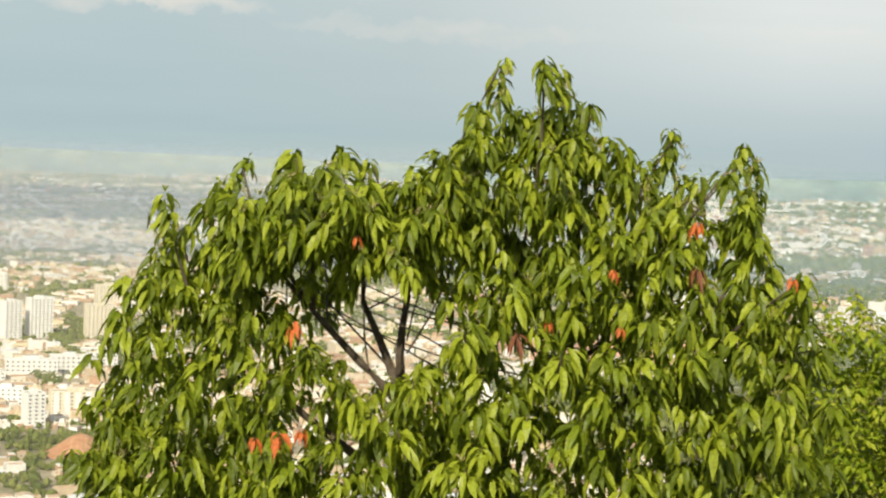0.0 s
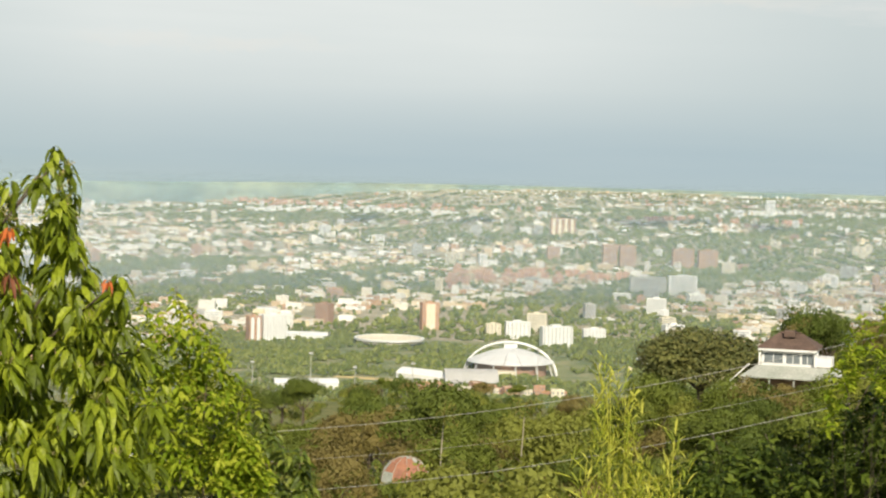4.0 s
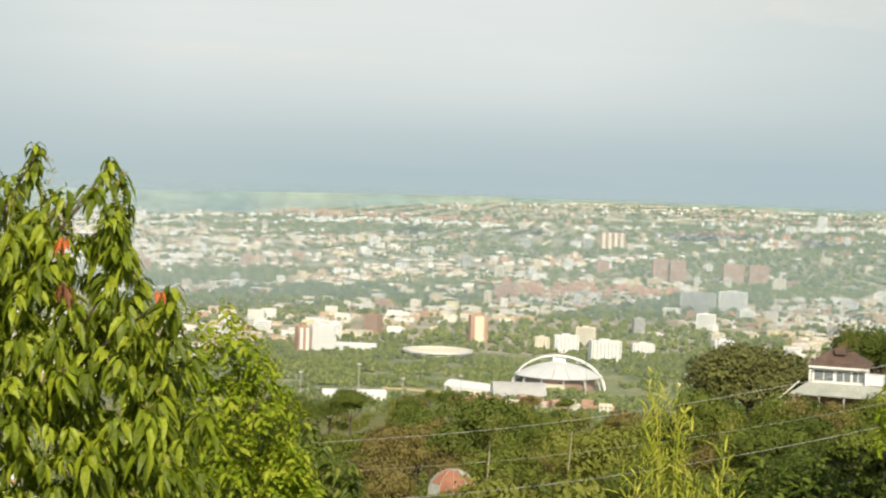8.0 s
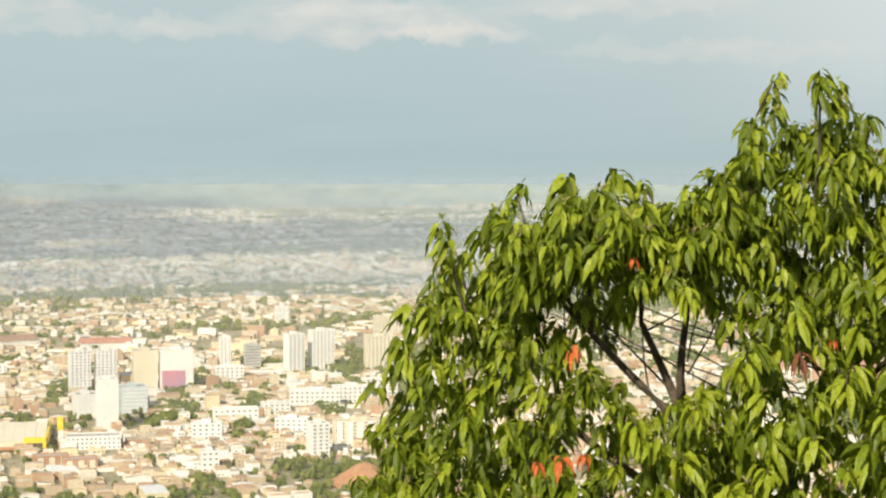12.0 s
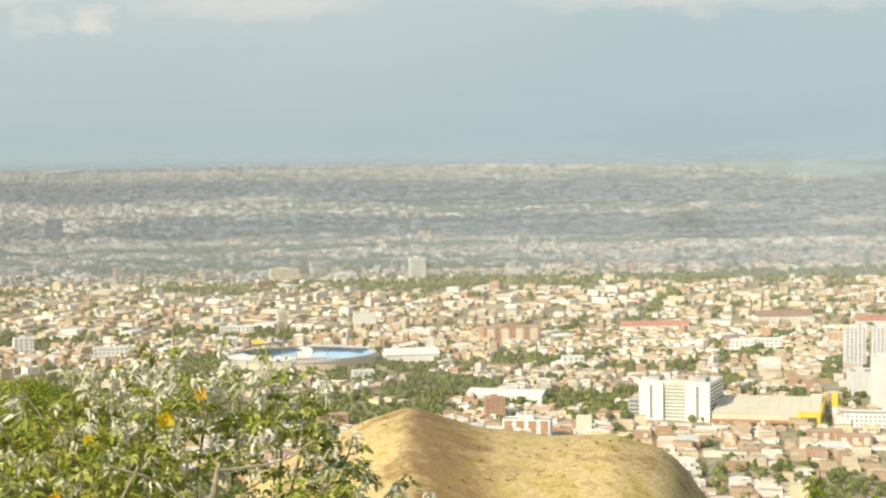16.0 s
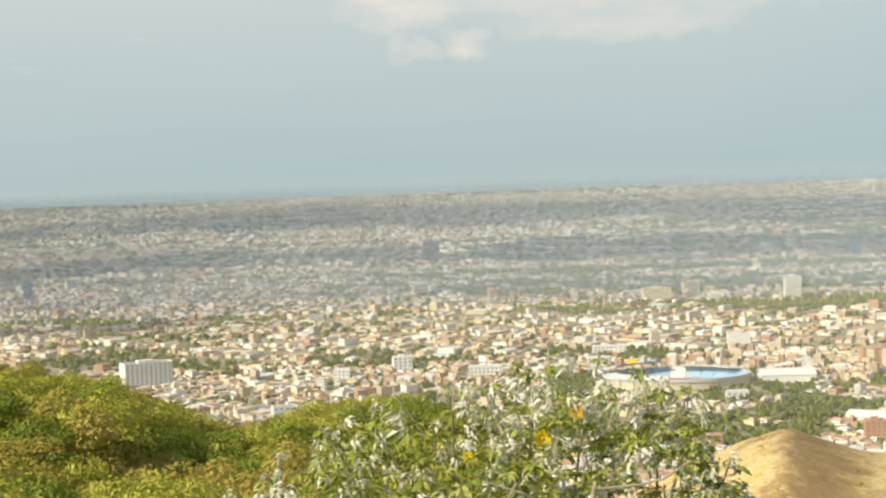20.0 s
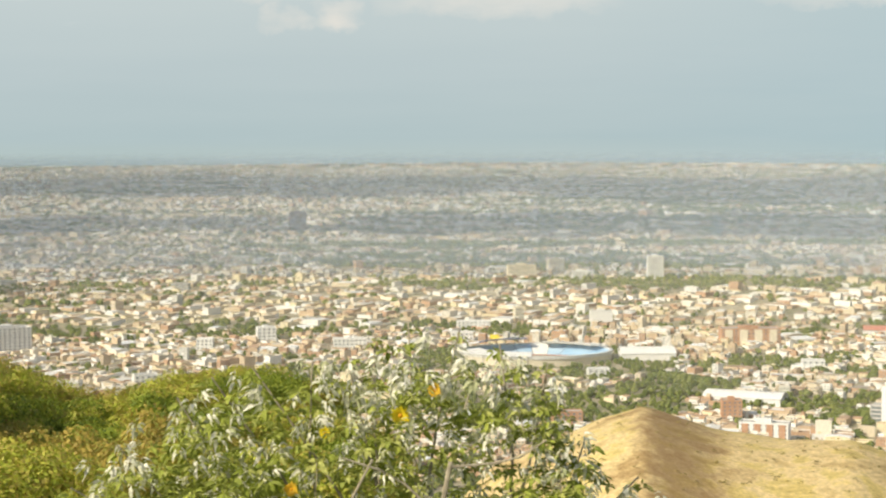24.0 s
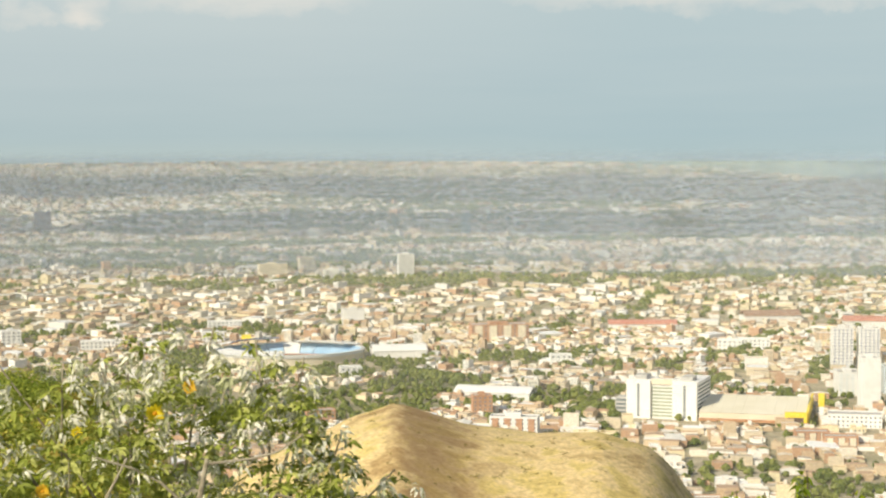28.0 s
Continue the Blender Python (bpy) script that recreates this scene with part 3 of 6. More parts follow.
def house_shape(rs, w, d, h, px, r):
    """Corners, faces and surface numbers (0 wall, 1 roof, 2 glass) of one house about its middle."""
    loc = [(-w, -d, -2), (w, -d, -2), (w, d, -2), (-w, d, -2), (-w, -d, h), (w, -d, h), (w, d, h), (-w, d, h)]
    if rs.rand() < 0.5 and h < 10:
        q = rs.uniform(0.5, 1.3) * px / 12.5
        kind = rs.rand()
        if kind < 0.4:                             # ridge along, ridge across, or one slope
            loc += [(-w, 0, h + q), (w, 0, h + q)]
            fs = [(0, 1, 5, 4), (2, 3, 7, 6), (1, 2, 6, 9, 5), (3, 0, 4, 8, 7), (4, 5, 9, 8), (6, 7, 8, 9)]
            ix = [0, 0, 0, 0, 1, 1]
        elif kind < 0.75:
            loc += [(0, -d, h + q), (0, d, h + q)]
            fs = [(1, 2, 6, 5), (3, 0, 4, 7), (0, 1, 5, 8, 4), (2, 3, 7, 9, 6), (5, 6, 9, 8), (7, 4, 8, 9)]
            ix = [0, 0, 0, 0, 1, 1]
        else:
            loc[6], loc[7] = (w, d, h + q), (-w, d, h + q)
            fs = [(0, 1, 5, 4), (1, 2, 6, 5), (2, 3, 7, 6), (3, 0, 4, 7), (4, 5, 6, 7)]
            ix = [0, 0, 0, 0, 1]
    else:
        g, e = 0.5, 0.8
        loc += [(-w + g, -d + g, h), (w - g, -d + g, h), (w - g, d - g, h), (-w + g, d - g, h), (-w + g, -d + g, h - e), (w - g, -d + g, h - e), (w - g, d - g, h - e), (-w + g, d - g, h - e)]
        fs = [(0, 1, 5, 4), (1, 2, 6, 5), (2, 3, 7, 6), (3, 0, 4, 7), (4, 5, 9, 8), (5, 6, 10, 9), (6, 7, 11, 10), (7, 4, 8, 11), (8, 9, 13, 12), (9, 10, 14, 13), (10, 11, 15, 14), (11, 8, 12, 15), (12, 13, 14, 15)]
        ix = [0] * 12 + [1]
        if rs.rand() < 0.5 and r < 4600:           # a room or tank on the roof
            m, b = len(loc), rs.uniform(0.25, 0.5) * w
            ox, oy = rs.uniform(-0.45, 0.45) * w, rs.uniform(-0.45, 0.45) * d
            loc += [(ox + i * b, oy + j * b, zz) for zz in (h - e, h + 2.2) for i, j in ((-1, -1), (1, -1), (1, 1), (-1, 1))]
            fs += [(m, m + 1, m + 5, m + 4), (m + 1, m + 2, m + 6, m + 5), (m + 2, m + 3, m + 7, m + 6), (m + 3, m, m + 4, m + 7), (m + 4, m + 5, m + 6, m + 7)]
            ix += [0] * 5
    if r < (5200 if h > 8.5 else 1950):             # windows, in rows on the front
        for fl in range(1 if h > 8.5 else 0, max(1, int(h / 2.9))):
            z0 = 1.0 + 2.9 * fl
            for q in (-0.6, 0.0, 0.6):
                if rs.rand() < 0.75:
                    m, b = len(loc), min(0.8, rs.uniform(0.12, 0.24) * w)
                    loc += [(q * w - b, -d - 0.08, z0), (q * w + b, -d - 0.08, z0), (q * w + b, -d - 0.08, z0 + 1.3), (q * w - b, -d - 0.08, z0 + 1.3)]
                    fs.append((m, m + 1, m + 2, m + 3))
                    ix.append(2)
    return loc, fs, ix


def build_town():
    """Districts, each with its own lie of streets, mix of houses and share of green."""
    rs = np.random.RandomState(11)
    verts, faces, index, trees = [], [], [], []
    for lo, hi, px, py, wide in ((1000, 2300, 11.5, 17, 260), (2300, 4600, 14.5, 34, 480), (4600, 11500, 26, 90, 1000), (11500, 24000, 46, 240, 2600)):
        n_seed = int(1.95 * (hi ** 2 - lo ** 2) / 2 / wide ** 2) + 4
        ang, rad = np.radians(rs.uniform(-42, 70, n_seed)), np.sqrt(rs.uniform((0.9 * lo) ** 2, (1.05 * hi) ** 2, n_seed))
        seeds = np.stack([-rad * np.sin(ang), rad * np.cos(ang)], -1)
        for k in range(n_seed):
            t = radians(24 + rs.choice((0, 0, 6, -9, 40, 66, 90, -30)) + rs.uniform(-4, 4))
            lush, poor, tallish = rs.normal() * 0.16, rs.rand(), rs.rand()
            nu, nv = int(1.5 * wide / px), int(1.5 * wide / py)
            I, J = [q.ravel() for q in np.meshgrid(np.arange(-nu, nu), np.arange(-nv, nv))]
            U, V = I * px + (J % 2) * px * 0.4, J * py
            U, V = U + rs.uniform(-0.22, 0.22, len(U)) * px, V + rs.uniform(-0.2, 0.2, len(V)) * py
            X, Y = seeds[k, 0] + U * math.cos(t) - V * math.sin(t), seeds[k, 1] + U * math.sin(t) + V * math.cos(t)
            R, A = np.hypot(X, Y), np.degrees(np.arctan2(-X, Y))
            edge = np.where(A < -8, 1900, 1000 + 40 * np.sin(A))
            last = 10300 + 900 * np.sin(A / 5) + 8500 * smooth_step(18, 30, A) - 1700 * smooth_step(2, 10, A) * smooth_step(20, 14, A) + 9500 * smooth_step(-12, -27, A)
            ok = (R > np.maximum(lo, edge)) & (R < np.minimum(hi, last)) & (A > -40) & (A < 68)
            ok &= ~((A < -13) & (A > -28) & (R < 2560))           # the sports park
            ok &= ~((A > 34) & (A < 42.5) & (abs(R - 1985) < 105))  # the stadium
            ok &= ~((A > 21.3) & (A < 28.2) & (R > 1530) & (R < 1615))  # hospital and store
            ok &= ~(((A > 18.2) & (A < 21.1) & (R > 1640) & (R < 1780) | (A > 16.8) & (A < 21.2) & (R > 1900) & (R < 1955)))
            ok &= ~((A > 9.5) & (A < 13.2) & (R > 1290) & (R < 1420))
            here = np.flatnonzero(ok)
            if not len(here):
                continue
            D = (X[here, None] - seeds[None, :, 0]) ** 2 + (Y[here, None] - seeds[None, :, 1]) ** 2
            here = here[np.argmin(D, 1) == k]
            green = 0.55 * waves(X / 300, Y / 300, 3) + 0.75 * waves(X / 60, Y / 60, 8) + lush
            need = np.where(A > 4, 0.15 + 0.3 * smooth_step(40, 46, A), -0.06 - 0.1 * smooth_step(-24, -29, A) + 0.22 * smooth_step(-26, -4, A)) + np.where(R > 4600, np.where(A > 4, 0.12, 0.0), 0)
            for q in here:
                x, y, r, a, i, j = X[q], Y[q], R[q], A[q], I[q], J[q]
                street, avenue = (i % 9 == 0 or j % (4 if px < 13 else 3) == 0) and (px > 13 or rs.rand() < 0.75), i % 27 == 0 or j % 12 == 0
                u = rs.rand()
                if green[q] > need[q] or (avenue and green[q] > -0.1 and u < 0.8) or (street and u < 0.12) or (not street and u < (0.08 if a > 4 else 0.36)):
                    if rs.rand() < 0.9:
                        trees.append((x, y, r, px))
                    continue
                if street:
                    continue
                w, d = px * rs.uniform(0.2, 0.5), min(py, 28) * rs.uniform(0.22, 0.5)
                h = rs.choice((2.8, 3.2, 3.4, 4.6, 5.6, 6.4)) * rs.uniform(0.85, 1.2)
                wall, top = 0, 1
                u = rs.rand()
                if u < 0.07:
                    w, d = w * rs.uniform(1.3, 2.2), d * rs.uniform(1.1, 1.7)
                elif u < 0.115 and r < 6000:         # workshops and halls under pale sheet roofs
                    w, d, h, top = w * rs.uniform(1.6, 3.2), d * 1.4, rs.uniform(4.5, 7), 5
                elif u < 0.20 or a < -8 and u < 0.4:                       # white terraces
                    wall, top = 4, 4 if u < 0.16 else 1
                if rs.rand() < (0.02 + 0.05 * (tallish > 0.75) if a > 4 else 0.08):
                    h = rs.uniform(8, 16)
                if a < 0:
                    h *= 1.3
                if a < 0 and r > 1900 and tallish * 0.6 + rs.rand() * 0.4 > (0.82 if r < 9000 else 0.6):      # estates of flats, alike within each
                    wall = 3 if poor < 0.3 else 4
                    h, w, d, top = rs.uniform(0.9, 1.1) * (13 + 14 * ((poor * 9.7) % 1)), w * 0.9, min(d, 8), 4
                if r > 4600:
                    h *= 1.25 if r < 11500 else 1.25 if a < 0 else 1.0
                loc, fs, ix = house_shape(rs, w, d, h, px, r)
                m = len(verts)
                sh, tw = float(shrink(r)), t + rs.normal() * 0.07
                c2, s2 = math.cos(tw) * sh, math.sin(tw) * sh
                bx, by = x * sh, y * sh
                z0 = EYE * (1 - sh)
                verts += [(bx + lx * c2 - ly * s2, by + lx * s2 + ly * c2, z0 + lz * sh) for lx, ly, lz in loc]
                faces += [tuple(m + g for g in f) for f in fs]
                index += [wall if g == 0 else top if g == 1 else g for g in ix]
    tagged(new("town_houses", raw("town_houses", verts, faces, (M_WALLS, M_ROOFS, M_GLASS, M_PALEBRICK, M_PLASTER, M_SHEET), index)), "thousands of low white, cream and brick houses", "houses", kind="stuff")
    return trees


TOWN_TREES = build_town()


def crown_data(rs, blobs, leaves, size, flat=0.75):
    """A crown of radius about 1 and height about 1.6: many small leaf faces set on uneven lobes."""
    v = []
    for b in range(blobs):
        a, q = rs.uniform(0, 6.28), math.sqrt(rs.rand()) * 0.68
        c = np.array((q * math.cos(a), q * math.sin(a), rs.uniform(0.35, 1.15) * flat + 0.25 * (0.7 - q)))
        rad = rs.uniform(0.28, 0.46)
        for k in range(leaves):
            d = rs.normal(size=3)
            d[2] = abs(d[2]) * 1.1 - 0.35
            d /= np.linalg.norm(d)
            p = c + d * rad * rs.uniform(0.75, 1.12) * (1, 1, flat)
            nrm = d + rs.normal(size=3) * 0.3
            t = np.cross(nrm, rs.normal(size=3))
            t /= np.linalg.norm(t) + 1e-6
            w = np.cross(nrm, t)
            w /= np.linalg.norm(w) + 1e-6
            s = size * rs.uniform(0.6, 1.3)
            v += [p - t * s, p + w * s * 0.55, p + t * s, p - w * s * 0.55]
    return np.array(v)


def clump(rs, n_ring=6):
    """A small uneven crown: a lumpy closed shape of a few dozen faces."""
    v, f = [(0, 0, 0.05)], []
    rings = ((0.15, 0.75), (0.5, 1.0), (0.82, 0.62))
    for z, q in rings:
        for k in range(n_ring):
            a = 2 * math.pi * (k + rs.uniform(-0.3, 0.3)) / n_ring
            w = q * rs.uniform(0.65, 1.2)
            v.append((w * math.cos(a), w * math.sin(a), z + rs.uniform(-0.12, 0.12)))
    v.append((rs.uniform(-0.2, 0.2), rs.uniform(-0.2, 0.2), 1.02))
    for k in range(n_ring):
        j = (k + 1) % n_ring
        f.append((0, 1 + j, 1 + k))
        for b in (1, 1 + n_ring):
            f.append((b + k, b + j, b + n_ring + j, b + n_ring + k))
        f.append((1 + 2 * n_ring + k, 1 + 2 * n_ring + j, 1 + 3 * n_ring))
    return np.array(v), f


def build_town_trees():
    rs = np.random.RandomState(5)
    kinds = [clump(rs) for _ in range(9)]
    leafed = [crown_data(rs, 5, 9, 0.2) * (1.05, 1.05, 0.75) for _ in range(9)]
    verts, faces = [], []
    spots = list(TOWN_TREES)
    for _ in range(5200):                                   # the sports park and the foot of the hills
        a, r = rs.uniform(-30, -12), rs.uniform(1780, 2570)
        p = polar(a, r)
        ring, track = (p - polar(-20.1, 2450)).length < 56, abs(r - 2030) < 28 and -22.5 < a < -16
        if not ring and not track and waves(p.x / 45, p.y / 45, 9) > (0.02 if r < 2350 and a > -21 else -0.25):
            spots.append((p.x, p.y, r, 11))
    for a0, r0, a1, r1 in ((18.2, 1640, 16.7, 2070), (15.65, 1560, 14.3, 2000), (12.6, 1720, 12.1, 2110), (9.9, 1700, 9.95, 2150), (21.5, 1830, 20.4, 2150), (25.6, 1650, 24.6, 1800), (27.0, 2500, 25.9, 3200), (29.6, 1900, 28.6, 2060), (33.2, 1790, 34.6, 1850), (30.8, 2240, 29.4, 2300), (24.2, 2000, 22.8, 2240), (36.4, 4750, 35.4, 5900), (29.5, 1560, 28.2, 1620)):
        for k in range(70):                                 # avenues between the houses
            q = rs.rand()
            p = polar(a0 + (a1 - a0) * q + rs.normal() * 0.14, r0 + (r1 - r0) * q)
            spots.append((p.x, p.y, r0 + (r1 - r0) * q, 17))
    for a0, a1, r0, r1, n in ((34, 42.5, 1880, 2092, 420), (21.3, 28.2, 1525, 1620, 90), (16.8, 21.2, 1640, 1955, 120), (9.5, 13.2, 1280, 1425, 160)):
        for _ in range(n):                                  # grounds of the large buildings
            a, r = rs.uniform(a0, a1), rs.uniform(r0, r1)
            p = polar(a, r)
            oval = Matrix.Rotation(-radians(38.6 + 6), 4, "Z") @ (p - polar(38.6, 1995))
            if (oval.x / 96) ** 2 + (oval.y / 76) ** 2 > 1 and (p - polar(35.0, 2005)).length > 34 and (p - polar(11.4, 1352)).length > 30:
                spots.append((p.x, p.y, r, 9))
    for x, y, r, px in spots:
        for _ in range(rs.randint(1, 4) if px < 30 else 1):
            i = rs.randint(9)
            w = rs.uniform(2.4, 6.2) * (px / 12.5) ** 0.9
            h = rs.uniform(4, 9.5) * (px / 12.5) ** 0.4
            cx, cy = x + rs.uniform(-7, 7), y + rs.uniform(-7, 7)
            sh = float(shrink(r))
            g = float(ground(cx, cy)) if r < 2000 else 0.0
            near = r < 2650
            for v, f in ((kinds[i][0] * (0.85 if near else 1.0), kinds[i][1]), (leafed[i], None)):
                if f is None and not near:
                    continue
                k = len(verts)
                q = np.array((cx * sh, cy * sh, EYE - (EYE - g) * sh)) + v * (w * sh, w * sh, h * sh)
                verts += q.tolist()
                if f is None:
                    faces += [(k + 4 * j, k + 4 * j + 1, k + 4 * j + 2, k + 4 * j + 3) for j in range(len(v) // 4)]
                else:
                    faces += [tuple(k + j for j in t) for t in f]
    tagged(new("town_trees", raw("town_trees", verts, faces, (M_CITYTREE,))), "green street and park trees between the houses", "trees", kind="stuff")


build_town_trees()


# ---- larger buildings of the town ----
def place(turn, r, face=0.0, z=0.0):
    """Where a building stands on the plain; its front looks back to the lookout, turned by face degrees."""
    s = float(shrink(r))
    p = polar(turn, r * s, EYE - (EYE - z) * s)
    return Matrix.Translation(p) @ Matrix.Rotation(radians(turn + face), 4, "Z") @ Matrix.Scale(s, 4)


def block(name, label, turn, r, w, d, h, wall, face=0.0, storeys=0, columns=0, roof=None, glass=None, stripe=None, category="building", band=False):
    """A building with parapet, roof, roof house, and windows in rows on its front and on one side."""
    e = thing(name, label, category, place(turn, r, face))
    b = boxed(-w / 2, w / 2, -d / 2, d / 2, -3, h, 0.15)
    part("wall", b, wall, e)
    part("roof", boxed(-w / 2 + 0.6, w / 2 - 0.6, -d / 2 + 0.6, d / 2 - 0.6, h - 0.4, h + 0.05), roof or M_GREY, e)
    rim = bmesh.new()
    for s in (-1, 1):
        box(rim, -w / 2, w / 2, s * (d / 2 - 0.25) - 0.25, s * (d / 2 - 0.25) + 0.25, h + 0.003, h + 1.0)
        box(rim, s * (w / 2 - 0.25) - 0.25, s * (w / 2 - 0.25) + 0.25, -d / 2 + 0.5, d / 2 - 0.5, h + 0.003, h + 1.0)
    part("parapet", rim, wall, e)
    if h > 14:
        part("roof_house", boxed(-w * 0.18, w * 0.14, -d * 0.2, d * 0.25, h + 0.05, h + 3.4), wall, e)
    if stripe:
        q, n = stripe
        for k in range(n):
            x = -w / 2 + w * (k + 0.5) / n
            part("pier", boxed(x - w * 0.13 / n * 2, x + w * 0.13 / n * 2, -d / 2 - 0.5, -d / 2 - 0.01, -2, h - 0.5), q, e)
    if storeys:
        fh = h / storeys
        if band or r > 3000:
            me = raw("band", *boxdata(w * 0.9, 0.16, fh * 0.36), (glass or M_GLASS,))
            side = raw("band", *boxdata(0.16, d * 0.86, fh * 0.42), (glass or M_GLASS,))
            for i in range(storeys):
                part("window_band", me, None, e).location = (0, -d / 2, (i + 0.55) * fh)
                if r < 2500:
                    part("window_band", side, None, e).location = (w / 2, 0, (i + 0.55) * fh)
        else:
            cw = w / columns
            me = raw("pane", *boxdata(cw * 0.42, 0.16, fh * 0.42), (glass or M_GLASS,))
            for i in range(storeys):
                for k in range(columns):
                    part("window", me, None, e).location = (-w / 2 + (k + 0.5) * cw, -d / 2, (i + 0.55) * fh)
    return e


def boxdata(w, d, h):
    v = [(x * w / 2, y * d / 2, z * h / 2) for z in (-1, 1) for x, y in ((-1, -1), (1, -1), (1, 1), (-1, 1))]
    return v, [(0, 3, 2, 1), (4, 5, 6, 7), (0, 1, 5, 4), (1, 2, 6, 5), (2, 3, 7, 6), (3, 0, 4, 7)]


def hall(name, label, turn, r, w, d, h, rise, roof, wall=None, face=0.0, category="hall", bays=7):
    """A long low hall with a vaulted roof."""
    e = thing(name, label, category, place(turn, r, face))
    part("wall", boxed(-w / 2, w / 2, -d / 2, d / 2, -2, h), wall or M_WHITE, e)
    for k in range(bays):
        bm = bmesh.new()
        x0, x1 = -w / 2 - 0.8 + (w + 1.6) * k / bays, -w / 2 - 0.8 + (w + 1.6) * (k + 1) / bays - 0.12
        n, low, top = 10, [], []
        for i in range(n + 1):
            y = -d / 2 - 0.8 + (d + 1.6) * i / n
            z = h + 0.05 + rise * math.sin(math.pi * i / n)
            low.append([bm.verts.new((x, y, z)) for x in (x0, x1)])
            top.append([bm.verts.new((x, y, z + 0.35)) for x in (x0, x1)])
        for i in range(n):
            bm.faces.new((top[i][0], top[i][1], top[i + 1][1], top[i + 1][0]))
            bm.faces.new((low[i][0], low[i + 1][0], low[i + 1][1], low[i][1]))
            bm.faces.new((low[i][0], top[i][0], top[i + 1][0], low[i + 1][0]))
            bm.faces.new((low[i][1], low[i + 1][1], top[i + 1][1], top[i][1]))
        for i in (0, n):
            bm.faces.new((low[i][0], low[i][1], top[i][1], top[i][0]))
        part("roof_panel", bm, roof, e)
    return e


def ring_bm(rx0, ry0, rx1, ry1, z0a, z0b, z1a, z1b, a0=0.0, a1=360.0, n=64):
    """A ring of stands: inner edge rx0, ry0 and outer edge rx1, ry1, with the heights below and on top of each."""
    bm = bmesh.new()
    full = a1 - a0 >= 359.9
    m = n if full else n + 1
    c = []
    for k in range(m):
        a = radians(a0 + (a1 - a0) * k / n)
        ca, sa = math.cos(a), math.sin(a)
        c.append([bm.verts.new(q) for q in ((rx0 * ca, ry0 * sa, z0a), (rx1 * ca, ry1 * sa, z1a), (rx1 * ca, ry1 * sa, z1b), (rx0 * ca, ry0 * sa, z0b))])
    for k in range(n):
        u, w = c[k], c[(k + 1) % m]
        for i in range(4):
            bm.faces.new((u[i], w[i], w[(i + 1) % 4], u[(i + 1) % 4]))
    if not full:
        bm.faces.new(c[0][::-1])
        bm.faces.new(c[-1])
    return bm


def build_stadium():
    e = thing("stadium", "oval football stadium with white canopies and light blue seats", "stadium", place(38.6, 1995, 6) @ Matrix.Scale(0.8, 4))
    part("pitch", boxed(-52, 52, -34, 34, 0.02, 0.3), M_PITCH, e)
    part("track", ring_bm(66, 46, 78, 54, 0.02, 0.32, 0.02, 0.32), M_REDROOF, e)
    for k in range(24):                                        # seating in wedges
        a0, a1 = 15 * k, 15 * k + 14.4
        part("seating", ring_bm(79, 55, 104, 78, 0, 1.5, 0, 13, a0, a1, 5), M_BLUE if k not in (5, 13, 19) else M_WHITE, e)
    part("rim", ring_bm(104.3, 78.3, 109, 83, 10, 14.2, 10, 14.2), M_ZINC, e)
    part("outer_wall", ring_bm(106, 80, 107.5, 81.5, -2, 9.9, -2, 9.9), M_CREAM, e)
    for a0, a1, z, lift, fascia in ((95, 178, 19, 5, M_NAVY), (182, 262, 13.5, 3.5, M_NAVY), (15, 80, 15.5, 2, M_GREY)):
        for k in range(6):
            b0, b1 = a0 + (a1 - a0) * k / 6, a0 + (a1 - a0) * (k + 1) / 6 - 0.5
            part("canopy_panel", ring_bm(82, 60, 111, 85, z + lift, z + lift + 0.8, z, z + 0.8, b0, b1, 6), M_WHITE, e)
        part("fascia", ring_bm(80.8, 58.8, 81.9, 59.9, z + lift - 0.9, z + lift + 0.5, z + lift - 0.9, z + lift + 0.5, a0, a1, 24), fascia, e)
        for k in range(7):
            a = radians(a0 + 4 + (a1 - a0 - 8) * k / 6)
            x, y = 110 * math.cos(a), 84 * math.sin(a)
            part("column", boxed(x - 0.6, x + 0.6, y - 0.6, y + 0.6, -2, z - 0.05), M_WHITE, e)
    part("scoreboard", boxed(-62, -48, 62, 64, 21, 29), M_YELLOW, e)


build_stadium()


